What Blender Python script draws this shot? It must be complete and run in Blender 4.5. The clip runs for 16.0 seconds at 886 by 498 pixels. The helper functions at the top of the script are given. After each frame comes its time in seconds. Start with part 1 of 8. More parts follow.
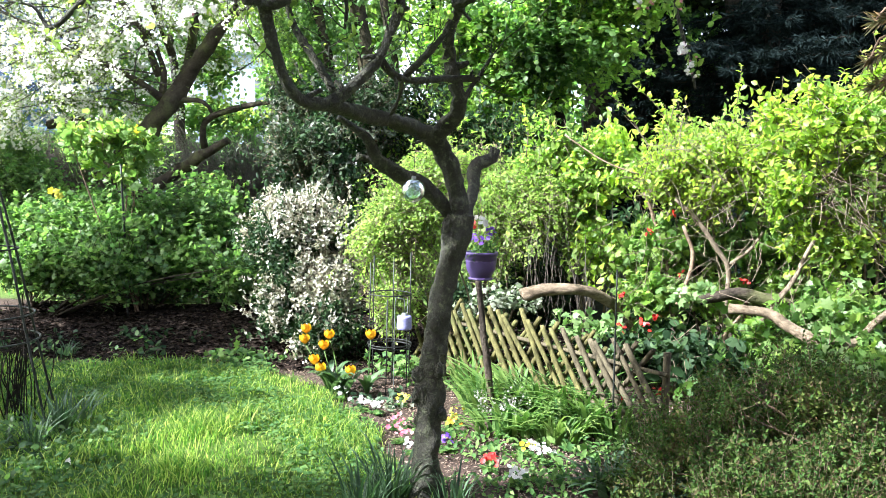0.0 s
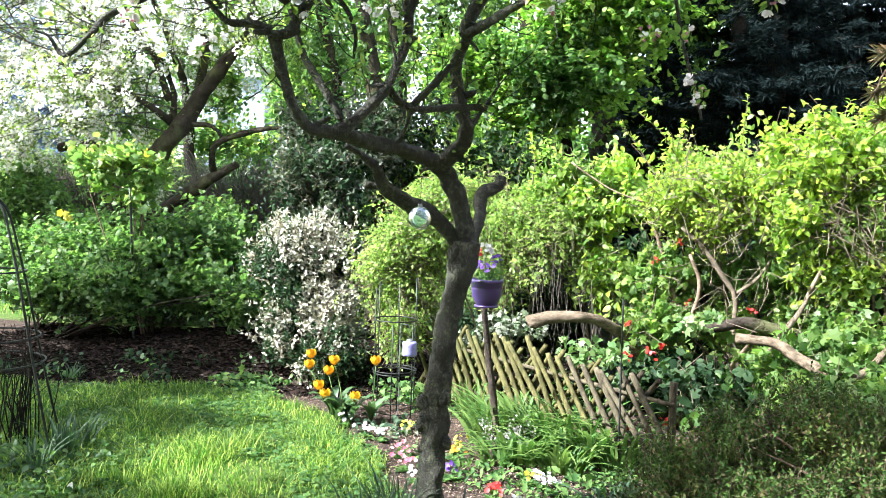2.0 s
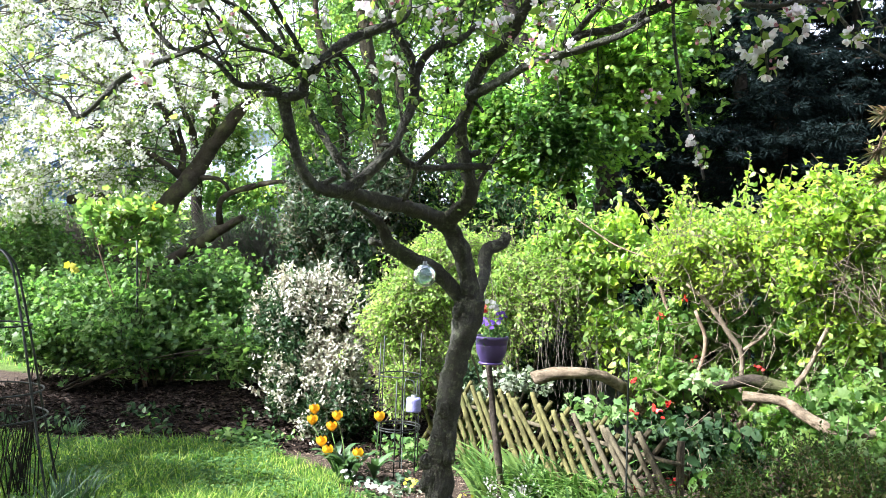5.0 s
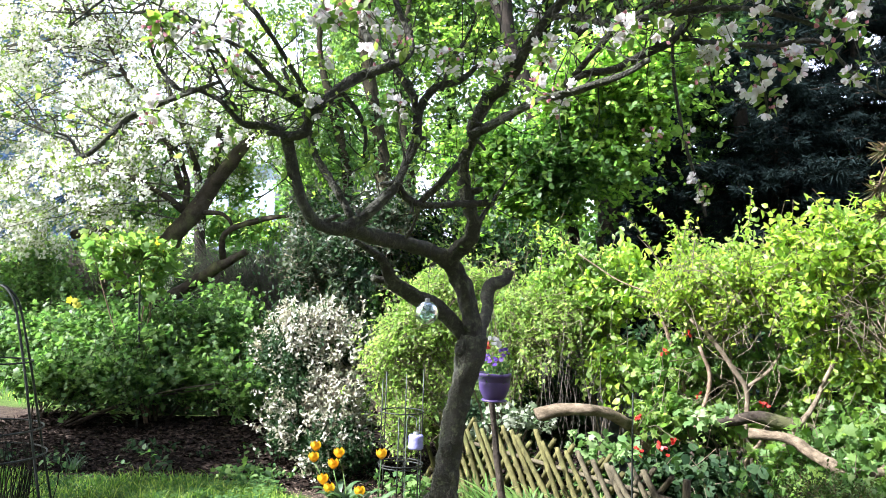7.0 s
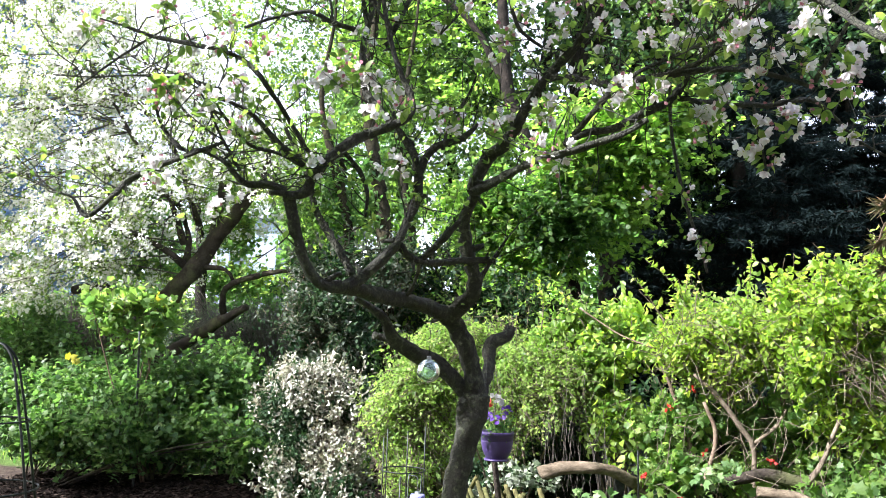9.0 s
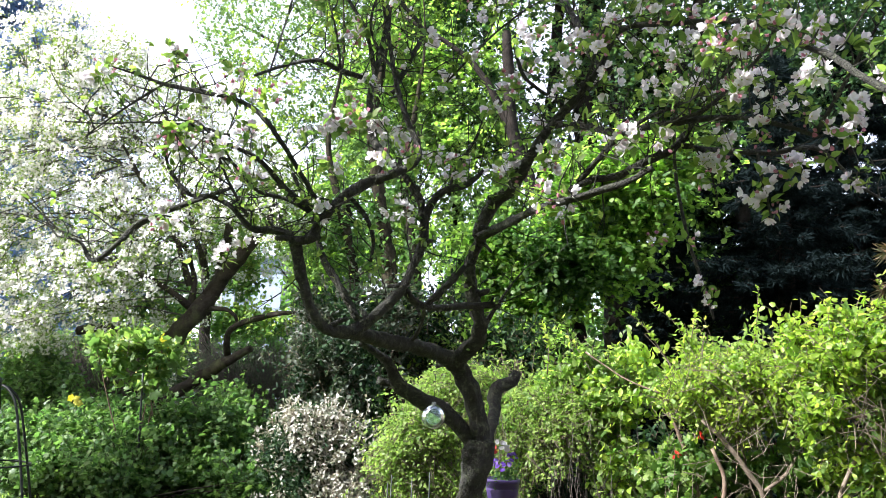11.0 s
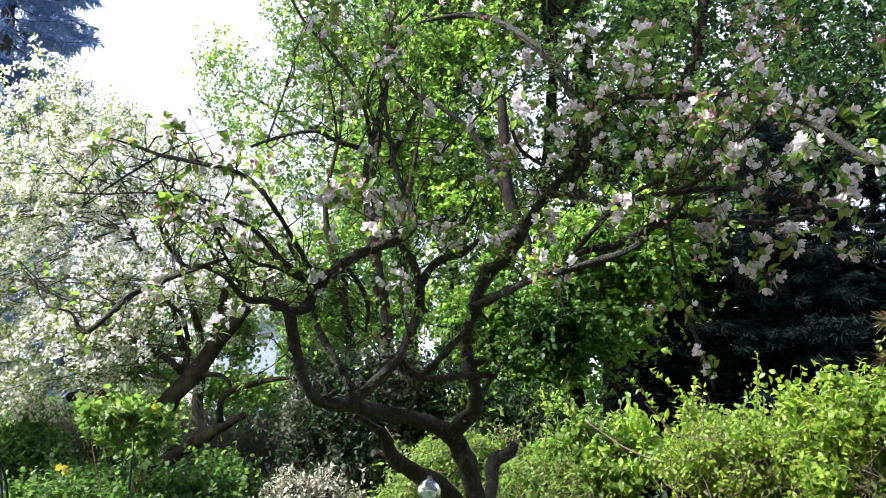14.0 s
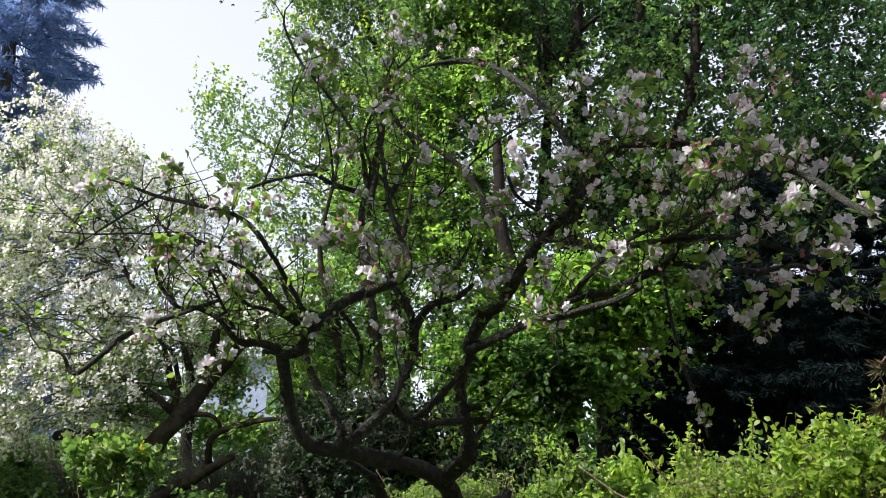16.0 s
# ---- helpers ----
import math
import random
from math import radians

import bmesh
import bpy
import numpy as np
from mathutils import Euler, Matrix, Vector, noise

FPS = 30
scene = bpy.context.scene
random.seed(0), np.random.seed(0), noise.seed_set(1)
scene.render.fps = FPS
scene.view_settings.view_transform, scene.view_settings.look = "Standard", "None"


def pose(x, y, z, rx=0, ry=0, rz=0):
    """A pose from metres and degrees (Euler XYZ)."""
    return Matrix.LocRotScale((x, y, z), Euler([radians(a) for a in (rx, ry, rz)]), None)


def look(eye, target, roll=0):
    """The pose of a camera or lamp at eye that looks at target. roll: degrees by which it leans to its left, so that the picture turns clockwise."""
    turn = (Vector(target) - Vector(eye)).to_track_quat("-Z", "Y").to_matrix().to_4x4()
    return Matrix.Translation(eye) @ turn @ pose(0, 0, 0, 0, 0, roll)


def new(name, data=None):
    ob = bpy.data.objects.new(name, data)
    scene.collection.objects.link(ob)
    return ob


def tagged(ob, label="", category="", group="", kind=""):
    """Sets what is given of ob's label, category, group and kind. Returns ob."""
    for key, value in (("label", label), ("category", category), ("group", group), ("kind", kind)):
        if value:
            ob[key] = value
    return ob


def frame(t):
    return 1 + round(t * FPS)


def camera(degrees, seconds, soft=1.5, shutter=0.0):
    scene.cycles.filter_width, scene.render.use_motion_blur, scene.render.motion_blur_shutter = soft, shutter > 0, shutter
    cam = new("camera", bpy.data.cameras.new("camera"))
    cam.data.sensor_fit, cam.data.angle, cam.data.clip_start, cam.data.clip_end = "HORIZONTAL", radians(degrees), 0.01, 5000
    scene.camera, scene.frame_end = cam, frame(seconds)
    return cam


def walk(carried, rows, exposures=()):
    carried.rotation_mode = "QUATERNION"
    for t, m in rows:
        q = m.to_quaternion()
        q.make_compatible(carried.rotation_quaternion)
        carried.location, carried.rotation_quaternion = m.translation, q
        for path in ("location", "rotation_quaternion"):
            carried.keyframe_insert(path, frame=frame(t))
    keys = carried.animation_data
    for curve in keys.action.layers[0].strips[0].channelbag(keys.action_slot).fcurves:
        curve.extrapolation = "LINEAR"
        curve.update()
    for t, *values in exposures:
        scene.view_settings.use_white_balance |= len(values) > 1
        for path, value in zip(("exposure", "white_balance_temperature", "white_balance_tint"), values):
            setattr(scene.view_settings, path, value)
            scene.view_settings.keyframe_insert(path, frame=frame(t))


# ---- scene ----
cam = camera(60.1, 16.0, soft=0.45)
PATH = [
    (0, (0.000, 0.000, 1.550), (-0.1050, 1.9907, 1.3889), 1.40),
    (0.5, (0.001, -0.001, 1.554), (-0.1146, 1.9902, 1.4132), 1.50),
    (1, (0.001, -0.007, 1.558), (-0.1156, 1.9855, 1.4325), 1.70),
    (1.5, (0.003, -0.008, 1.564), (-0.1202, 1.9845, 1.4501), 1.90),
    (2, (0.003, -0.003, 1.564), (-0.1212, 1.9909, 1.4661), 1.90),
    (2.5, (0.001, -0.006, 1.570), (-0.1246, 1.9889, 1.4937), 1.70),
    (3, (0.006, -0.011, 1.571), (-0.1294, 1.9831, 1.5071), 1.80),
    (3.5, (0.004, -0.010, 1.574), (-0.1288, 1.9853, 1.5350), 1.90),
    (4, (0.004, 0.000, 1.587), (-0.1358, 1.9950, 1.5667), 1.70),
    (4.5, (0.003, -0.013, 1.591), (-0.1372, 1.9824, 1.5989), 2.10),
    (7, (0.003, -0.017, 1.611), (-0.1482, 1.9737, 1.7317), 2.10),
    (7.5, (-0.001, -0.003, 1.616), (-0.1654, 1.9849, 1.7643), 2.10),
    (8, (-0.001, -0.017, 1.623), (-0.1534, 1.9687, 1.8083), 2.10),
    (8.5, (-0.001, -0.010, 1.629), (-0.1534, 1.9710, 1.8589), 1.80),
    (9, (0.000, -0.017, 1.632), (-0.1570, 1.9603, 1.8888), 1.90),
    (11.5, (-0.003, -0.023, 1.656), (-0.1798, 1.9321, 2.0407), 2.10),
    (12, (0.001, -0.021, 1.661), (-0.1735, 1.9292, 2.0683), 1.50),
    (12.5, (0.000, -0.016, 1.667), (-0.1681, 1.9302, 2.0982), 1.70),
    (13, (0.000, -0.010, 1.673), (-0.1620, 1.9312, 2.1267), 1.80),
    (13.5, (-0.001, -0.010, 1.675), (-0.1694, 1.9229, 2.1614), 2.00),
    (14, (0.000, -0.011, 1.685), (-0.1670, 1.9132, 2.2035), 2.10),
    (14.5, (-0.003, -0.011, 1.690), (-0.1618, 1.9079, 2.2296), 2.30),
    (15, (-0.003, -0.013, 1.694), (-0.1758, 1.8974, 2.2609), 2.60),
    (15.5, (-0.003, -0.017, 1.698), (-0.1608, 1.8885, 2.2849), 2.60),
    (16, (-0.004, -0.017, 1.702), (-0.1572, 1.8790, 2.3203), 2.70),
]
walk(cam, [(t, look(eye, target, roll)) for t, eye, target, roll in PATH],
     exposures=[(0.0, 2.4, 6150, 12), (4.5, 2.32, 6150, 13), (9.0, 1.98, 6150, 16), (12.5, 1.48, 6250, 18), (14.5, 1.14, 6300, 18), (16.0, 0.58, 6350, 18)])

# ---- light ----
SUN_DIR = Vector((-0.70, -0.32, 0.69)).normalized()
world = bpy.data.worlds.new("sky")
scene.world = world
world.use_nodes = True
wt = world.node_tree
sky = wt.nodes.new("ShaderNodeTexSky")
sky.sky_type = 'NISHITA'
sky.sun_disc = False
sky.sun_elevation = math.asin(SUN_DIR.z)
sky.sun_rotation = math.atan2(SUN_DIR.x, SUN_DIR.y)
sky.air_density, sky.dust_density, sky.ozone_density = 0.8, 3.0, 1.0
wt.nodes["Background"].inputs["Strength"].default_value = 0.1
haze = wt.nodes.new("ShaderNodeMix")
haze.data_type, haze.blend_type = 'RGBA', 'ADD'
haze.inputs["Factor"].default_value = 1.0
wt.links.new(sky.outputs[0], haze.inputs[6])
where = wt.nodes.new("ShaderNodeTexCoord")
height = wt.nodes.new("ShaderNodeSeparateXYZ")
wt.links.new(where.outputs["Generated"], height.inputs[0])
veil = wt.nodes.new("ShaderNodeValToRGB")
veil.color_ramp.elements.remove(veil.color_ramp.elements[1])
# bright spring haze over the horizon, clear overhead
for at_z, grey in ((0.0, 0.6), (0.12, 1.0), (0.56, 0.95), (0.72, 0.25), (0.9, 0.02)):
    stop = veil.color_ramp.elements[0] if at_z == 0.0 else veil.color_ramp.elements.new(at_z)
    stop.position, stop.color = at_z, (grey, grey, grey, 1)
wt.links.new(height.outputs[2], veil.inputs[0])
boost = wt.nodes.new("ShaderNodeMix")
boost.data_type, boost.blend_type = 'RGBA', 'MULTIPLY'
boost.inputs["Factor"].default_value = 1.0
wt.links.new(veil.outputs[0], boost.inputs[6])
boost.inputs[7].default_value = (5.0, 5.0, 5.1, 1)
wt.links.new(boost.outputs[2], haze.inputs[7])
wt.links.new(haze.outputs[2], wt.nodes["Background"].inputs["Color"])
sun = bpy.data.lights.new("sun", 'SUN')
sun.energy, sun.angle, sun.color = 5.0, radians(0.53), (0.99, 0.97, 0.98)
new("sun", sun).matrix_world = look(SUN_DIR * 50, (0, 0, 0))

# ---- materials ----
def node(nt, kind, **inputs):
    n = nt.nodes.new(kind)
    for k, v in inputs.items():
        n.inputs[k.replace("_", " ")].default_value = v
    return n


def ramp(nt, source, *stops):
    r = nt.nodes.new("ShaderNodeValToRGB")
    els = r.color_ramp.elements
    while len(els) < len(stops):
        els.new(0.5)
    for e, (p, c) in zip(els, stops):
        e.position, e.color = p, (*c, 1)
    nt.links.new(source, r.inputs[0])
    return r.outputs[0]


def mix(nt, fac, a, b, how='MIX'):
    m = nt.nodes.new("ShaderNodeMix")
    m.data_type, m.blend_type = 'RGBA', how
    for s, v in ((m.inputs[0], fac), (m.inputs[6], a), (m.inputs[7], b)):
        if isinstance(v, (int, float)):
            s.default_value = v
        elif isinstance(v, tuple):
            s.default_value = (*v, 1)
        else:
            nt.links.new(v, s)
    return m.outputs[2]


def noise_tex(nt, scale, detail=4, rough=0.6, stretch=(1, 1, 1), coords="Object"):
    tc = nt.nodes.new("ShaderNodeTexCoord")
    mp = nt.nodes.new("ShaderNodeMapping")
    mp.inputs["Scale"].default_value = stretch
    nt.links.new(tc.outputs[coords], mp.inputs[0])
    n = node(nt, "ShaderNodeTexNoise", Scale=scale, Detail=detail, Roughness=rough)
    nt.links.new(mp.outputs[0], n.inputs["Vector"])
    return n.outputs[0]


def start(name):
    m = bpy.data.materials.new(name)
    m.use_nodes = True
    nt = m.node_tree
    return m, nt, nt.nodes["Principled BSDF"]


def solid(name, dark, light, rough=0.7, scale=20, fine=120, bump=0.3, dist=0.01, metal=0.0, stretch=(1, 1, 1), spots=None):
    """Two-scale mottled surface with fine relief. spots: a third colour in blotches."""
    m, nt, b = start(name)
    n1 = noise_tex(nt, scale, 5, 0.62, stretch)
    n2 = noise_tex(nt, fine, 6, 0.65, stretch)
    c = ramp(nt, n1, (0.32, dark), (0.68, light))
    c = mix(nt, 0.5, c, ramp(nt, n2, (0.3, (0.25, 0.25, 0.25)), (0.7, (0.78, 0.78, 0.78))), 'OVERLAY')
    if spots:
        s = ramp(nt, noise_tex(nt, scale * 0.37, 6, 0.7), (0.52, (0, 0, 0)), (0.66, (1, 1, 1)))
        c = mix(nt, s, c, spots)
    nt.links.new(c, b.inputs["Base Color"])
    b.inputs["Specular IOR Level"].default_value = 0.12 if rough >= 0.8 else 0.5
    b.inputs["Roughness"].default_value, b.inputs["Metallic"].default_value = rough, metal
    bp = node(nt, "ShaderNodeBump", Strength=bump, Distance=dist)
    nt.links.new(n2, bp.inputs["Height"])
    nt.links.new(bp.outputs[0], b.inputs["Normal"])
    return m


def leafy(name, colours, glow=0.45, rough=0.45, tint=None, patch=None, bright=1.6, gloss=0.5, mottle=0.28):
    """Leaf or petal: each one its own shade between the colours, light passing through it."""
    m, nt, b = start(name)
    g = nt.nodes.new("ShaderNodeNewGeometry")
    k = len(colours) - 1
    own_shade = nt.nodes.new("ShaderNodeObjectInfo")
    total = nt.nodes.new("ShaderNodeMath")
    nt.links.new(g.outputs["Random Per Island"], total.inputs[0])
    nt.links.new(own_shade.outputs["Random"], total.inputs[1])
    wrap = nt.nodes.new("ShaderNodeMath")
    wrap.operation = 'FRACT'
    nt.links.new(total.outputs[0], wrap.inputs[0])
    c = ramp(nt, wrap.outputs[0], *[(i / max(k, 1), col) for i, col in enumerate(colours)])
    big = ramp(nt, noise_tex(nt, 1.7, 3), (0.35, (1 - mottle, 1 - mottle * 0.93, 1 - mottle)), (0.65, (1.0, 1.0, 1.0)))
    c = mix(nt, 1.0, c, big, 'MULTIPLY')
    fine = ramp(nt, noise_tex(nt, 160, 2), (0.3, (1 - mottle * 0.7,) * 3), (0.7, (1.0, 1.0, 1.0)))
    c = mix(nt, 1.0, c, fine, 'MULTIPLY')
    if patch:
        s = ramp(nt, noise_tex(nt, patch[1], 2, 0.5), (0.47, (0, 0, 0)), (0.53, (1, 1, 1)))
        c = mix(nt, s, c, patch[0])
    nt.links.new(c, b.inputs["Base Color"])
    b.inputs["Roughness"].default_value, b.inputs["Specular IOR Level"].default_value = rough, gloss
    t = nt.nodes.new("ShaderNodeBsdfTranslucent")
    nt.links.new(mix(nt, 1.0, c, tint or (bright * 0.9, bright * 1.0, bright * 0.66), 'MULTIPLY'), t.inputs[0])
    ms = node(nt, "ShaderNodeMixShader", Fac=glow)
    nt.links.new(b.outputs[0], ms.inputs[1])
    nt.links.new(t.outputs[0], ms.inputs[2])
    nt.links.new(ms.outputs[0], nt.nodes["Material Output"].inputs[0])
    return m


def plain(name, colour, rough=0.5, metal=0.0):
    m, nt, b = start(name)
    n = noise_tex(nt, 35, 4)
    c = mix(nt, 1.0, ramp(nt, n, (0.3, (0.82, 0.82, 0.82)), (0.7, (1, 1, 1))), colour, 'MULTIPLY')
    nt.links.new(c, b.inputs["Base Color"])
    b.inputs["Roughness"].default_value, b.inputs["Metallic"].default_value = rough, metal
    return m


def barky(name, dark, light, lichen, size=62):
    """Cracked bark: plates with deep gaps, and grey-green lichen."""
    m, nt, b = start(name)
    tc = nt.nodes.new("ShaderNodeTexCoord")
    mp = nt.nodes.new("ShaderNodeMapping")
    mp.inputs["Scale"].default_value = (1, 1, 0.75)
    nt.links.new(tc.outputs["Object"], mp.inputs[0])
    warp = node(nt, "ShaderNodeTexNoise", Scale=30, Detail=4)
    nt.links.new(mp.outputs[0], warp.inputs["Vector"])
    vec = mix(nt, 0.06, mp.outputs[0], warp.outputs["Color"], 'ADD')
    vo = node(nt, "ShaderNodeTexVoronoi", Scale=size)
    vo.feature = 'DISTANCE_TO_EDGE'
    nt.links.new(vec, vo.inputs["Vector"])
    plates = ramp(nt, vo.outputs["Distance"], (0.0, (0, 0, 0)), (0.16, (0.8, 0.8, 0.8)), (0.4, (1, 1, 1)))
    fine = noise_tex(nt, 210, 6, 0.7)
    c = ramp(nt, noise_tex(nt, 16, 6, 0.7), (0.3, dark), (0.7, light))
    c = mix(nt, 0.28, c, plates, 'MULTIPLY')
    c = mix(nt, 0.4, c, ramp(nt, fine, (0.3, (0.2, 0.2, 0.2)), (0.7, (0.8, 0.8, 0.8))), 'OVERLAY')
    c = mix(nt, ramp(nt, noise_tex(nt, 26, 8, 0.75), (0.52, (0, 0, 0)), (0.62, (0.8, 0.8, 0.8))), c, lichen)
    nt.links.new(c, b.inputs["Base Color"])
    b.inputs["Roughness"].default_value = 0.92
    h = mix(nt, 0.5, plates, fine)
    bp = node(nt, "ShaderNodeBump", Strength=1.0, Distance=0.012)
    nt.links.new(h, bp.inputs["Height"])
    nt.links.new(bp.outputs[0], b.inputs["Normal"])
    return m


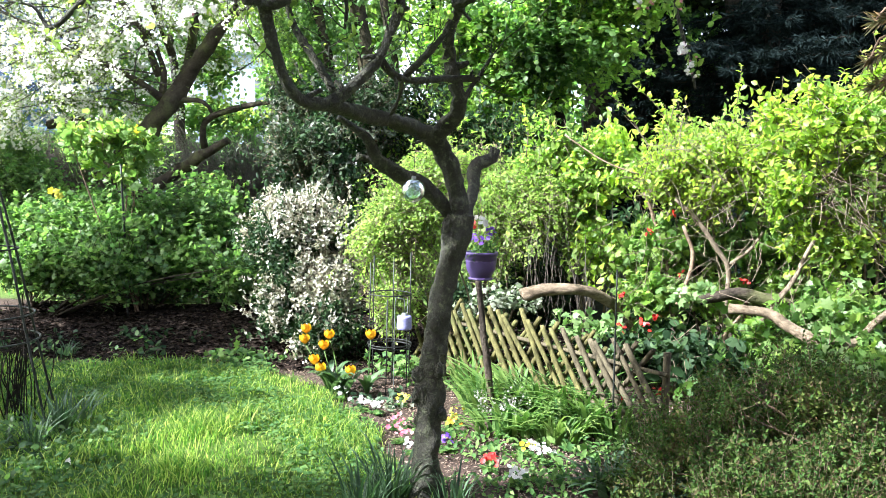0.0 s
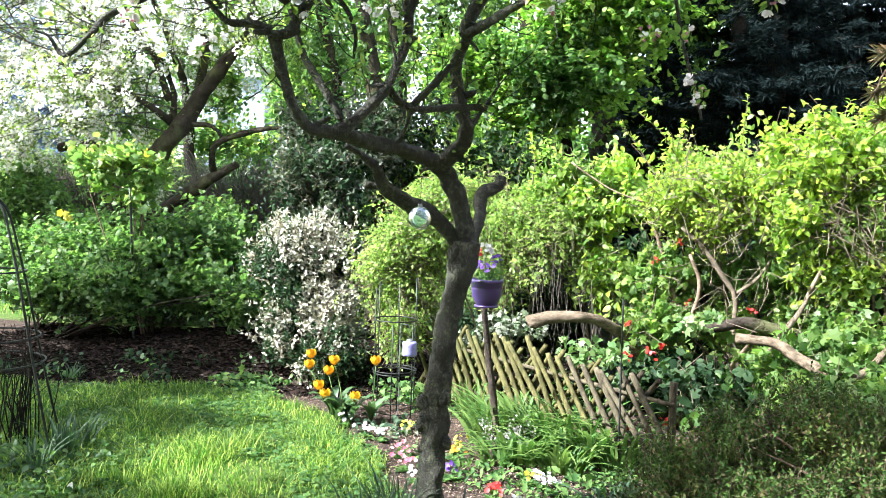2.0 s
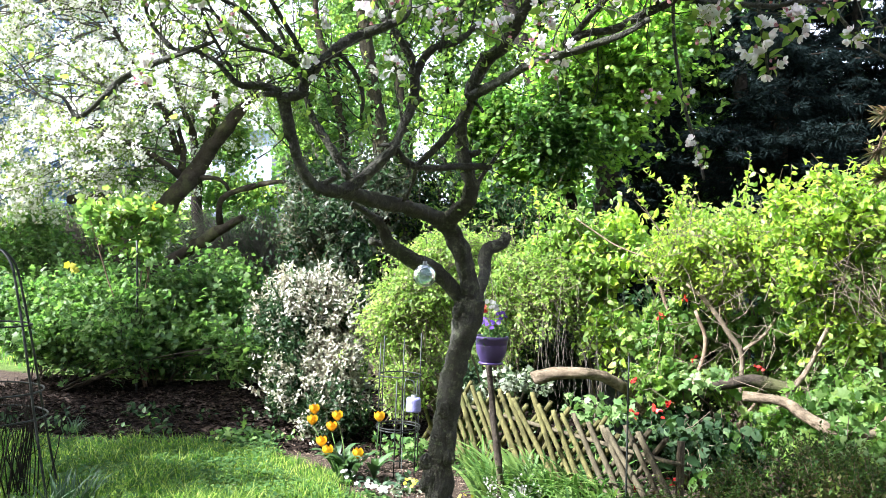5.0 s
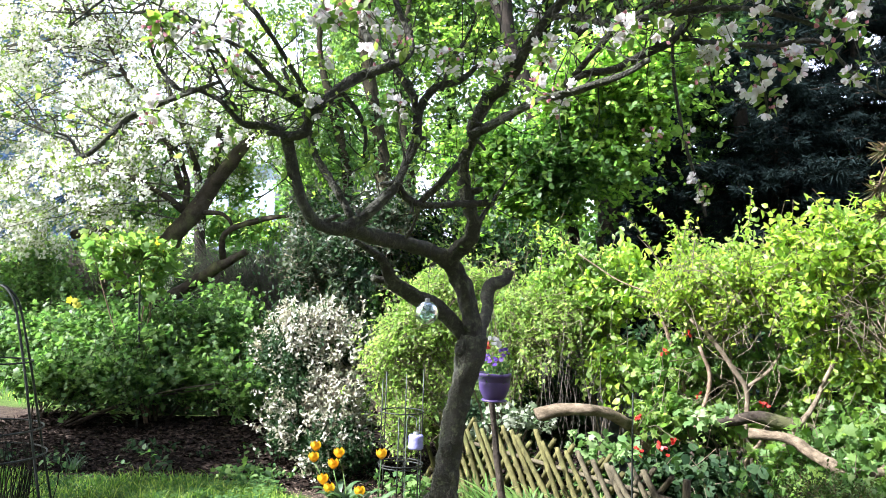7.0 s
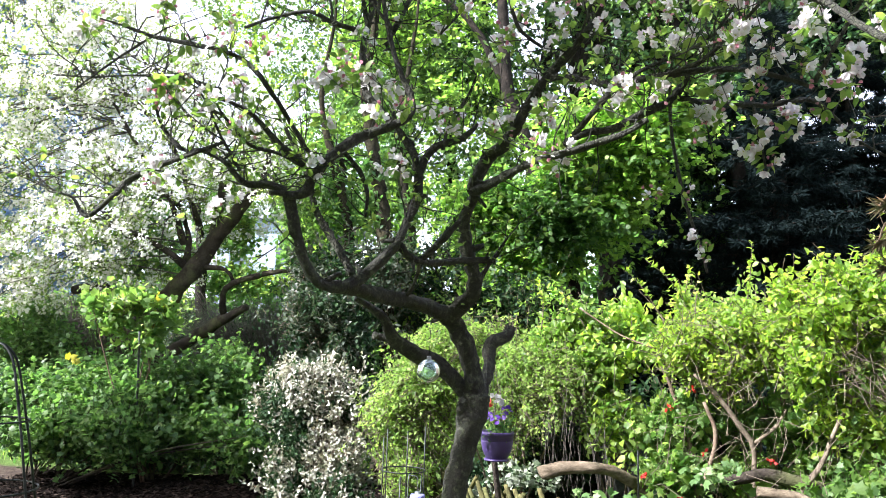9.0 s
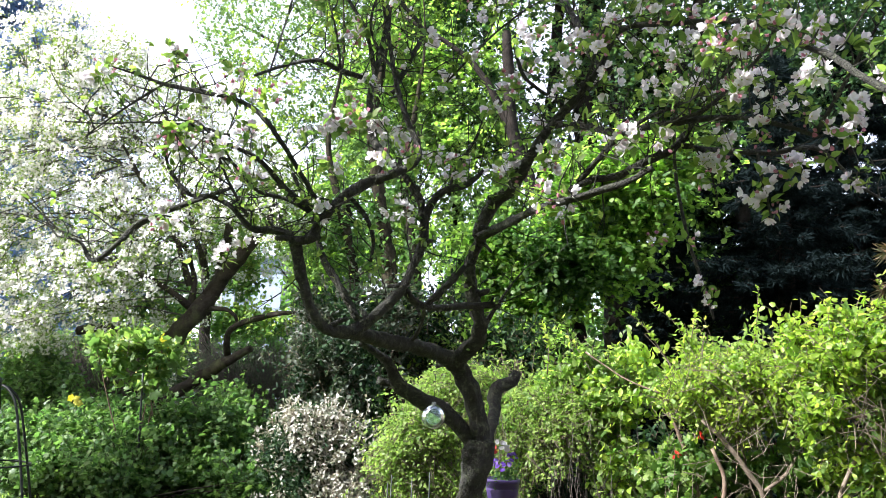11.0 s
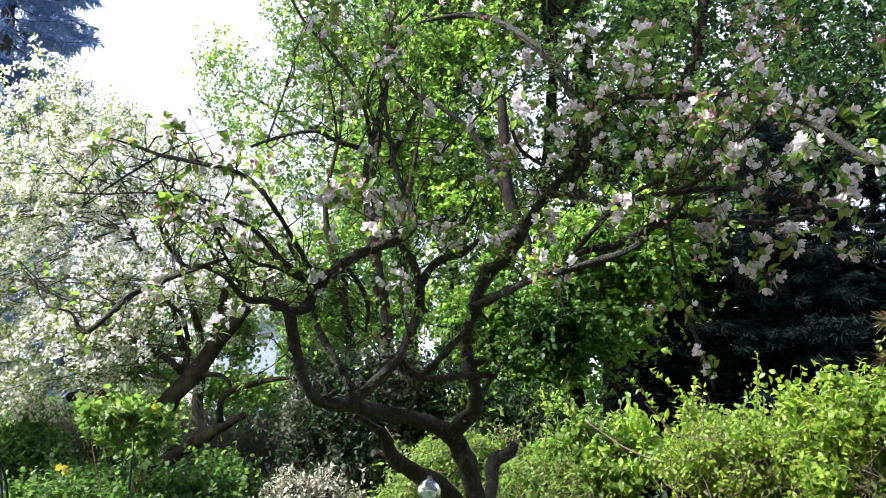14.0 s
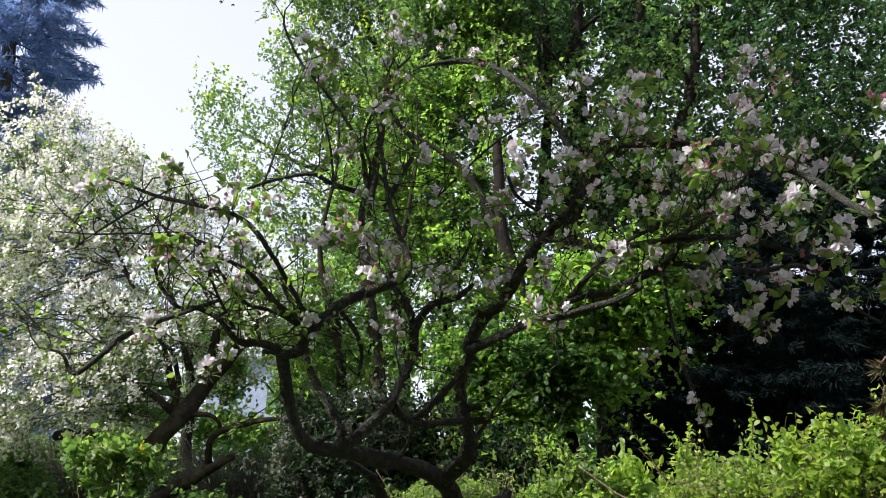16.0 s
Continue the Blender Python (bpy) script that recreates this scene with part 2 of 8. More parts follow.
M = dict(
    bark=barky("apple_bark", (0.018, 0.017, 0.011), (0.058, 0.061, 0.041), (0.098, 0.112, 0.062)),
    oldbark=solid("old_bark", (0.024, 0.02, 0.016), (0.07, 0.058, 0.044), 0.95, 6, 40, 1.0, 0.02, spots=(0.10, 0.105, 0.05)),
    darkbark=solid("dark_bark", (0.010, 0.009, 0.007), (0.032, 0.027, 0.021), 0.95, 5, 30, 1.0, 0.03),
    ivybark=solid("mossy_bark", (0.014, 0.013, 0.008), (0.045, 0.041, 0.022), 0.95, 6, 40, 1.0, 0.03),
    log=solid("log_bark", (0.09, 0.07, 0.045), (0.27, 0.22, 0.15), 0.9, 12, 70, 1.0, 0.02, stretch=(1.0, 2.5, 2.5), spots=(0.07, 0.065, 0.04)),
    twig=solid("twig_bark", (0.09, 0.06, 0.04), (0.22, 0.17, 0.12), 0.9, 20, 120, 0.4),
    paletwig=solid("pale_twig", (0.08, 0.064, 0.044), (0.2, 0.165, 0.12), 0.85, 20, 120, 0.4),
    greytwig=solid("grey_twig", (0.05, 0.045, 0.038), (0.125, 0.112, 0.095), 0.9, 20, 120, 0.4),
    fence=solid("weathered_pole", (0.034, 0.033, 0.013), (0.14, 0.132, 0.05), 0.85, 9, 60, 0.6, 0.006, stretch=(3, 3, 0.7), spots=(0.075, 0.085, 0.03)),
    greywood=solid("grey_wood", (0.03, 0.026, 0.017), (0.11, 0.097, 0.06), 0.9, 9, 60, 0.6, 0.006, stretch=(3, 3, 0.7)),
    iron=solid("dark_iron", (0.012, 0.016, 0.014), (0.04, 0.045, 0.04), 0.55, 30, 200, 0.2, 0.002, metal=0.6),
    greyiron=solid("grey_wire", (0.12, 0.14, 0.13), (0.26, 0.28, 0.27), 0.5, 30, 200, 0.2, 0.002, metal=0.5),
    stone=solid("grey_stone", (0.05, 0.06, 0.07), (0.13, 0.145, 0.16), 0.85, 5, 50, 0.5, 0.01),
    pot=solid("purple_plastic", (0.05, 0.032, 0.11), (0.066, 0.044, 0.14), 0.38, 8, 200, 0.05, 0.001),
    render_wall=solid("house_render", (0.24, 0.29, 0.37), (0.32, 0.37, 0.46), 0.9, 2, 30, 0.2),
    brick_wall=solid("brown_wall", (0.09, 0.075, 0.06), (0.17, 0.14, 0.11), 0.9, 3, 40, 0.3),
    roof=solid("slate_roof", (0.30, 0.33, 0.38), (0.42, 0.45, 0.5), 0.85, 3, 30, 0.3),
    # near-black litter: the deep shade below the currants is put into its colour
    shadechip=leafy("shaded_litter", [(0.006, 0.005, 0.004), (0.012, 0.009, 0.007), (0.03, 0.021, 0.016), (0.009, 0.007, 0.005)], 0.0, 0.9, gloss=0.05),
    chip=leafy("bark_chips", [(0.09, 0.064, 0.048), (0.20, 0.145, 0.11), (0.36, 0.275, 0.21), (0.15, 0.11, 0.08)], 0.0, 0.9, gloss=0.1),
    appleleaf=leafy("apple_leaf", [(0.07, 0.13, 0.03), (0.12, 0.20, 0.045), (0.19, 0.28, 0.06), (0.24, 0.30, 0.075)], 0.6, 0.5, bright=2.1),
    petal=leafy("apple_petal", [(0.91, 0.90, 0.89), (0.91, 0.86, 0.87), (0.91, 0.91, 0.89), (0.89, 0.76, 0.81)], 0.48, 0.7, tint=(0.97, 0.97, 0.95), mottle=0.08),
    bud=leafy("pink_bud", [(0.70, 0.28, 0.36), (0.78, 0.42, 0.48), (0.62, 0.2, 0.28)], 0.25, 0.6, tint=(1, 1, 1)),
    whitepetal=leafy("white_blossom", [(0.89, 0.885, 0.85), (0.90, 0.87, 0.85), (0.88, 0.885, 0.83)], 0.6, 0.7, tint=(0.97, 0.96, 0.92), mottle=0.06),
    oldleaf=leafy("old_apple_leaf", [(0.14, 0.21, 0.05), (0.22, 0.30, 0.07), (0.30, 0.38, 0.10)], 0.6, 0.5, bright=2.0),
    hedge=leafy("hedge_leaf", [(0.10, 0.20, 0.045), (0.18, 0.29, 0.065), (0.30, 0.40, 0.11), (0.22, 0.33, 0.08)], 0.62, 0.42, bright=2),
    hedgetop=leafy("young_leaf", [(0.18, 0.31, 0.035), (0.31, 0.44, 0.055), (0.46, 0.55, 0.085)], 0.55, 0.45, bright=1.9),
    weep=leafy("weeping_leaf", [(0.17, 0.28, 0.06), (0.26, 0.38, 0.085), (0.36, 0.46, 0.12)], 0.55, 0.5, bright=1.9),
    currantpale=leafy("currant_young_leaf", [(0.09, 0.19, 0.048), (0.14, 0.25, 0.065), (0.20, 0.315, 0.085)], 0.5, 0.5, bright=1.9),
    currant=leafy("currant_leaf", [(0.05, 0.125, 0.034), (0.09, 0.185, 0.048), (0.14, 0.245, 0.068)], 0.5, 0.5, bright=2.0),
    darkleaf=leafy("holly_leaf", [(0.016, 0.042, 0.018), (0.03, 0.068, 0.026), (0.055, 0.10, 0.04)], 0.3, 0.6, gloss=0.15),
    greyleaf=leafy("grey_green_leaf", [(0.042, 0.066, 0.038), (0.075, 0.10, 0.062), (0.14, 0.165, 0.115)], 0.3, 0.5, gloss=0.4),
    variegated=leafy("variegated_leaf", [(0.50, 0.48, 0.38), (0.68, 0.65, 0.54), (0.24, 0.28, 0.17), (0.78, 0.75, 0.65)], 0.15, 0.42, tint=(1.1, 1.1, 0.8)),
    maple=leafy("maple_leaf", [(0.15, 0.27, 0.05), (0.23, 0.37, 0.07), (0.33, 0.46, 0.10)], 0.65, 0.5, bright=2.2),
    canopy=leafy("canopy_leaf", [(0.055, 0.125, 0.034), (0.095, 0.185, 0.05), (0.15, 0.255, 0.07)], 0.6, 0.5, bright=2.1),
    # darker leaf for the beech: the crown's shade is put into the colour
    shadeleaf=leafy("shade_toned_leaf", [(0.03, 0.078, 0.04), (0.055, 0.118, 0.052), (0.09, 0.165, 0.062)], 0.5, 0.6, bright=1.8),
    limeleaf=leafy("lime_leaf", [(0.075, 0.14, 0.05), (0.12, 0.20, 0.066), (0.18, 0.265, 0.09)], 0.6, 0.6, bright=1.9, gloss=0.3),
    # near-black needles: the wood's deep shade is put into their colour
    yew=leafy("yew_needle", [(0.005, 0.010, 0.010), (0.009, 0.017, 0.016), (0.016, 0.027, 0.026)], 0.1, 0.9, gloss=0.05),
    # pale blue, light-passing needles: distance haze is put into the colour
    spruce=leafy("hazed_spruce_needle", [(0.17, 0.27, 0.44), (0.21, 0.32, 0.51), (0.27, 0.37, 0.57)], 0.55, 0.6, tint=(1.3, 1.35, 1.45)),
    pine=leafy("pine_needle", [(0.12, 0.14, 0.05), (0.20, 0.17, 0.07), (0.28, 0.18, 0.09), (0.10, 0.15, 0.06)], 0.2, 0.5),
    azaleatip=leafy("azalea_tip", [(0.07, 0.125, 0.022), (0.115, 0.175, 0.03), (0.10, 0.062, 0.03), (0.08, 0.135, 0.025)], 0.4, 0.6, gloss=0.25),
    azalea=leafy("azalea_leaf", [(0.024, 0.058, 0.014), (0.045, 0.098, 0.02), (0.08, 0.145, 0.03), (0.07, 0.05, 0.025)], 0.35, 0.7, gloss=0.15),
    grass=leafy("grass_blade", [(0.045, 0.12, 0.022), (0.09, 0.20, 0.035), (0.23, 0.34, 0.065), (0.47, 0.53, 0.16)], 0.55, 0.75, bright=2, gloss=0.12),
    strap=leafy("strap_leaf", [(0.045, 0.125, 0.025), (0.10, 0.205, 0.04), (0.22, 0.33, 0.09)], 0.35, 0.5),
    bluestrap=leafy("daffodil_leaf", [(0.024, 0.062, 0.028), (0.045, 0.098, 0.042), (0.07, 0.135, 0.058)], 0.25, 0.62),
    tulipleaf=leafy("tulip_leaf", [(0.05, 0.11, 0.045), (0.085, 0.165, 0.065), (0.14, 0.225, 0.10)], 0.35, 0.42),
    herb=leafy("herb_leaf", [(0.045, 0.12, 0.034), (0.09, 0.19, 0.05), (0.18, 0.29, 0.08)], 0.35, 0.62, gloss=0.2),
    biglobed=leafy("large_leaf", [(0.10, 0.21, 0.06), (0.17, 0.29, 0.09), (0.27, 0.38, 0.15)], 0.4, 0.55),
    ivy=leafy("pale_ivy_leaf", [(0.20, 0.25, 0.16), (0.34, 0.37, 0.28), (0.08, 0.15, 0.05)], 0.2, 0.45),
    yellow=leafy("tulip_petal", [(0.85, 0.47, 0.012), (0.88, 0.55, 0.02), (0.86, 0.40, 0.012)], 0.4, 0.45, tint=(1, 1, 0.8)),
    lemon=leafy("yellow_leaf", [(0.62, 0.6, 0.06), (0.7, 0.65, 0.08)], 0.5, 0.5, tint=(1, 1, 0.6)),
    red=leafy("red_petal", [(0.62, 0.02, 0.015), (0.75, 0.05, 0.03), (0.5, 0.02, 0.02)], 0.3, 0.5, tint=(1, 0.8, 0.8)),
    pink=leafy("pink_petal", [(0.68, 0.10, 0.17), (0.78, 0.22, 0.28), (0.78, 0.48, 0.46)], 0.3, 0.5, tint=(1, 0.9, 0.9)),
    orange=leafy("orange_petal", [(0.8, 0.33, 0.03), (0.82, 0.5, 0.05)], 0.3, 0.5, tint=(1, 1, 0.8)),
    violet=leafy("violet_petal", [(0.16, 0.06, 0.42), (0.22, 0.10, 0.55), (0.12, 0.04, 0.3)], 0.3, 0.5, tint=(1, 1, 1)),
    palepink=leafy("pale_pink_petal", [(0.82, 0.76, 0.77), (0.84, 0.80, 0.80), (0.8, 0.72, 0.75)], 0.35, 0.6, tint=(0.9, 0.9, 0.88), mottle=0.1),
    white=leafy("white_petal", [(0.82, 0.82, 0.78), (0.85, 0.84, 0.82), (0.8, 0.8, 0.74)], 0.35, 0.6, tint=(0.9, 0.9, 0.88)),
    copper=leafy("copper_leaf", [(0.16, 0.07, 0.04), (0.22, 0.12, 0.06)], 0.4, 0.45),
)


def glass(name, tint):
    m, nt, b = start(name)
    b.inputs["Base Color"].default_value = (*tint, 1)
    b.inputs["Transmission Weight"].default_value, b.inputs["Roughness"].default_value, b.inputs["IOR"].default_value = 0.92, 0.02, 1.45
    return m


M["glass"] = glass("blue_glass", (0.80, 0.95, 1.0))
M["frosted"] = solid("frosted_jar", (0.18, 0.18, 0.42), (0.27, 0.27, 0.52), 0.3, 10, 60, 0.1)


def ground_material():
    m, nt, b = start("garden_ground")
    at = nt.nodes.new("ShaderNodeAttribute")
    at.attribute_name = "turf"
    soil = ramp(nt, noise_tex(nt, 9, 8, 0.7), (0.3, (0.03, 0.023, 0.018)), (0.55, (0.075, 0.057, 0.044)), (0.75, (0.15, 0.118, 0.092)))
    turf = ramp(nt, noise_tex(nt, 14, 6, 0.7), (0.3, (0.045, 0.08, 0.018)), (0.7, (0.12, 0.19, 0.045)))
    edge = mix(nt, 0.35, at.outputs["Color"], noise_tex(nt, 5, 5), 'ADD')
    mask = ramp(nt, edge, (0.55, (0, 0, 0)), (0.75, (1, 1, 1)))
    nt.links.new(mix(nt, mask, soil, turf), b.inputs["Base Color"])
    b.inputs["Specular IOR Level"].default_value = 0.08
    b.inputs["Roughness"].default_value = 0.95
    bp = node(nt, "ShaderNodeBump", Strength=1.0, Distance=0.03)
    nt.links.new(noise_tex(nt, 45, 8, 0.75), bp.inputs["Height"])
    nt.links.new(bp.outputs[0], b.inputs["Normal"])
    return m


M["ground"] = ground_material()

# ---- mesh helpers ----


def np_mesh(name, verts, faces, material, smooth=False):
    """A mesh from an (n, 3) array and an (m, 3 or 4) array of corners."""
    me = bpy.data.meshes.new(name)
    verts, faces = np.asarray(verts, np.float32), np.asarray(faces, np.int32)
    k = faces.shape[1]
    me.vertices.add(len(verts))
    me.vertices.foreach_set("co", verts.ravel())
    me.loops.add(faces.size)
    me.loops.foreach_set("vertex_index", faces.ravel())
    me.polygons.add(len(faces))
    me.polygons.foreach_set("loop_start", np.arange(0, faces.size, k, dtype=np.int32))
    if smooth:
        me.polygons.foreach_set("use_smooth", np.ones(len(faces), bool))
    me.update(calc_edges=True)
    me.materials.append(material)
    return me


def thing(name, place, label, category, group="", kind=""):
    ob = new(name)
    ob.empty_display_size = 0.1
    ob.location = place
    return tagged(ob, label, category, group, kind)


def part(name, me, parent, label="", kind=""):
    """One mesh, in world places, as a part of a thing that stands at its own place."""
    ob = new(name, me)
    ob.parent = parent
    base = parent.matrix_basis.translation.copy()
    if parent.parent:
        base = base + parent.parent.matrix_basis.translation
    ob.matrix_parent_inverse = Matrix.Translation(-base)
    return tagged(ob, label, kind=kind)


def own(name, me, label, category, group="", kind=""):
    return tagged(new(name, me), label, category, group, kind)


def unit(v):
    return v / np.maximum(np.linalg.norm(v, axis=-1, keepdims=True), 1e-9)


LEAF = dict(
    small=(np.array([(0, 0, 0), (0.45, -0.5, 0.1), (1, 0, -0.05), (0.45, 0.5, 0.1)]), np.array([(0, 1, 2), (0, 2, 3)])),
    fine=(np.array([(0, 0, 0), (0.35, 0, 0), (0.7, 0, -0.03), (1, 0, -0.14), (0.3, 0.46, 0.09), (0.68, 0.36, 0.04), (0.3, -0.46, 0.09), (0.68, -0.36, 0.04)]),
          np.array([(0, 1, 4), (1, 2, 5), (1, 5, 4), (2, 3, 5), (0, 6, 1), (1, 6, 7), (1, 7, 2), (2, 7, 3)])),
    lobed=(np.array([(0.3, 0, 0.05), (0, 0, 0), (0.12, 0.5, -0.05), (0.36, 0.3, 0.03), (0.66, 0.5, -0.06), (0.66, 0.2, 0.03), (1, 0, -0.1), (0.66, -0.2, 0.03), (0.66, -0.5, -0.06), (0.36, -0.3, 0.03), (0.12, -0.5, -0.05)]),
           np.array([(0, i, i % 10 + 1) for i in range(1, 11)])),
    mid=(np.array([(0, 0, 0), (0.5, 0, -0.02), (1, 0, -0.14), (0.42, 0.47, 0.09), (0.42, -0.47, 0.09)]), np.array([(0, 1, 3), (1, 2, 3), (0, 4, 1), (1, 4, 2)])),
    palm=(np.array([(0.3, 0, 0.05), (0, 0, 0), (0.15, 0.5, -0.04), (0.7, 0.46, -0.06), (1, 0, -0.1), (0.7, -0.46, -0.06), (0.15, -0.5, -0.04)]), np.array([(0, i, i % 6 + 1) for i in range(1, 7)])),
    petal=(np.array([(0, 0, 0), (0.5, -0.42, 0.06), (1, -0.25, 0.3), (1, 0.25, 0.3), (0.5, 0.42, 0.06)]), np.array([(0, 1, 4), (1, 2, 4), (2, 3, 4)])),
)
_a = np.arange(5) * 2 * math.pi / 5
LEAF["flower"] = (np.concatenate([[(0, 0, 0)], np.stack([np.cos(_a) * 0.5, np.sin(_a) * 0.5, np.full(5, 0.14)], 1),
                                  np.stack([np.cos(_a + 0.63) * 0.41, np.sin(_a + 0.63) * 0.41, np.full(5, 0.05)], 1)]),
                  np.array([t for i in range(5) for t in ((0, 1 + i, 6 + i), (0, 6 + i, 1 + (i + 1) % 5))]))
_v = np.linspace(-math.pi, math.pi, 15)[:-1] + 0.22
_r = 0.5 * (1 + 0.22 * np.cos(5 * _v)) * (1 - 0.25 * (np.cos(_v) < -0.9))
LEAF["vine"] = (np.concatenate([[(0.42, 0, 0.07)], np.stack([0.5 + _r * np.cos(_v), _r * np.sin(_v) * 1.05, -0.08 * np.abs(np.sin(_v)) - 0.06 * (np.cos(_v) > 0.5) + 0.03 * np.sin(5 * _v)], 1)]),
                np.array([(0, 1 + i, 1 + (i + 1) % 14) for i in range(14)]))
LEAF["needle"] = (np.array([(0, -0.5, 0), (0, 0.5, 0), (1, 0, 0)]), np.array([(0, 1, 2)]))
LEAF["bloom"] = (np.concatenate([[(0, 0, 0)], np.stack([np.cos(_a) * (0.5 - 0.12 * (np.arange(5) % 2)), np.sin(_a) * 0.5, np.full(5, 0.12)], 1)]), np.array([(0, 1 + i, 1 + (i + 1) % 5) for i in range(5)]))


def leaves(place, way, up, length, width, shape="small"):
    """Vertices and triangles of many leaves: base places, directions, rough normals, lengths; width as a share of the length."""
    tv, tf = LEAF[shape]
    n = len(place)
    d = unit(way)
    s = unit(np.cross(up, d) + 1e-6)
    w = np.cross(d, s)
    length = np.broadcast_to(np.asarray(length, float), (n,))[:, None, None]
    width = np.broadcast_to(np.asarray(width, float), (n,))[:, None, None]
    v = place[:, None] + length * (tv[None, :, :1] * d[:, None] + tv[None, :, 1:2] * width * s[:, None] + tv[None, :, 2:] * w[:, None])
    f = tf[None] + (np.arange(n) * len(tv))[:, None, None]
    return v.reshape(-1, 3), f.reshape(-1, 3)


def prisms(a, b, ra, rb):
    """Three-sided twigs from a to b."""
    n = len(a)
    d = unit(b - a)
    s = unit(np.cross(d, np.array([0.31, 0.17, 0.93])) + 1e-6)
    w = np.cross(d, s)
    ring = [(math.cos(t) * s + math.sin(t) * w) for t in (0, 2.094, 4.189)]
    ra, rb = np.broadcast_to(ra, (n,))[:, None], np.broadcast_to(rb, (n,))[:, None]
    v = np.stack([a + ra * r for r in ring] + [b + rb * r for r in ring], 1).reshape(-1, 3)
    t = np.array([(0, 1, 4, 3), (1, 2, 5, 4), (2, 0, 3, 5)])
    return v, (t[None] + (np.arange(n) * 6)[:, None, None]).reshape(-1, 4)


def join(pieces):
    vs, fs, off = [], [], 0
    for v, f in pieces:
        vs.append(v)
        fs.append(f + off)
        off += len(v)
    return np.concatenate(vs), np.concatenate(fs)


def spline(pts, step):
    """Catmull-Rom through rows of any width."""
    p = np.array(pts, float)
    p = np.concatenate([[2 * p[0] - p[1]], p, [2 * p[-1] - p[-2]]])
    out = []
    for i in range(1, len(p) - 2):
        n = max(2, int(np.linalg.norm(p[i + 1, :3] - p[i, :3]) / step))
        t = np.linspace(0, 1, n, endpoint=False)[:, None]
        a, b, c, d = p[i - 1:i + 3]
        out.append(0.5 * (2 * b + (c - a) * t + (2 * a - 5 * b + 4 * c - d) * t ** 2 + (3 * b - a - 3 * c + d) * t ** 3))
    out.append(p[-2:-1])
    return np.concatenate(out)


def tube(pts, sides=10, step=0.04, rough=0.12, seed=0, wobble=0.0):
    """A tapered, knobbly limb through rows of x, y, z, radius; closed at its ends."""
    q = spline(pts, step)
    c, r = q[:, :3].copy(), np.maximum(q[:, 3], 0.0008)
    g = np.random.default_rng(seed + 11)
    if wobble:
        k = np.cumsum(g.normal(0, wobble * math.sqrt(step) * 1.2, (len(c), 3)), 0)
        c += (k - np.linspace(0, 1, len(c))[:, None] * k[-1]) * r[:, None]
    d = unit(np.gradient(c, axis=0))
    s = unit(np.cross(d, np.array([0.21, 0.93, 0.17])))
    w = np.cross(d, s)
    a = np.arange(sides) * 2 * math.pi / sides
    ph = g.uniform(0, 6.28, 4)
    along = np.arange(len(c))[:, None] * step
    bump = 1 + rough * (np.sin(a * 2 + ph[0] + along * 9) * 0.5 + np.sin(a * 3 + ph[1] - along * 17) * 0.4 + np.sin(along * 5 + ph[2]) * 0.2)
    ring = c[:, None] + (r[:, None] * bump)[..., None] * (np.cos(a)[None, :, None] * s[:, None] + np.sin(a)[None, :, None] * w[:, None])
    fine = 0.55 * lumps(ring.reshape(-1, 3), 1.5 / max(r.mean(), 0.004), seed) + 0.35 * lumps(ring.reshape(-1, 3), 3.5 / max(r.mean(), 0.004), seed + 1)
    ring = c[:, None] + (ring - c[:, None]) * (1 + rough * fine.reshape(len(c), sides))[..., None]
    v = ring.reshape(-1, 3)
    i = np.arange(len(c) - 1)[:, None] * sides
    j = np.arange(sides)[None]
    k = (np.arange(sides)[None] + 1) % sides
    f = np.stack([i + j, i + k, i + sides + k, i + sides + j], -1).reshape(-1, 4)
    n = len(v)
    v = np.concatenate([v, c[:1], c[-1:]])
    j = np.arange(sides)
    k = (j + 1) % sides
    m = (len(c) - 1) * sides
    caps = np.concatenate([np.stack([k, j, np.full(sides, n), np.full(sides, n)], 1), np.stack([m + j, m + k, np.full(sides, n + 1), np.full(sides, n + 1)], 1)])
    return v, np.concatenate([f, caps])


def tri(vf):
    """Quads to triangles; a repeated last corner is dropped."""
    v, f = vf
    a, b = f[:, [0, 1, 2]], f[:, [0, 2, 3]]
    return v, np.concatenate([a, b[b[:, 1] != b[:, 2]]])


def limb(name, pts, material, parent, sides=10, step=0.04, rough=0.12, seed=0, wobble=0.25, label=""):
    v, f = tri(tube(pts, sides, step, rough, seed, wobble))
    return part(name, np_mesh(name, v, f, material, True), parent, label)


def lumps(p, scale, seed=0):
    """A soft field from -1 to 1 over places, for clumps and gaps."""
    g = np.random.default_rng(seed + 100)
    out = np.zeros(len(p))
    for i in range(6):
        k = unit(g.normal(size=3)) * scale * g.uniform(0.6, 1.8)
        out += np.sin(p @ k + g.uniform(0, 6.28))
    return out / 3.0


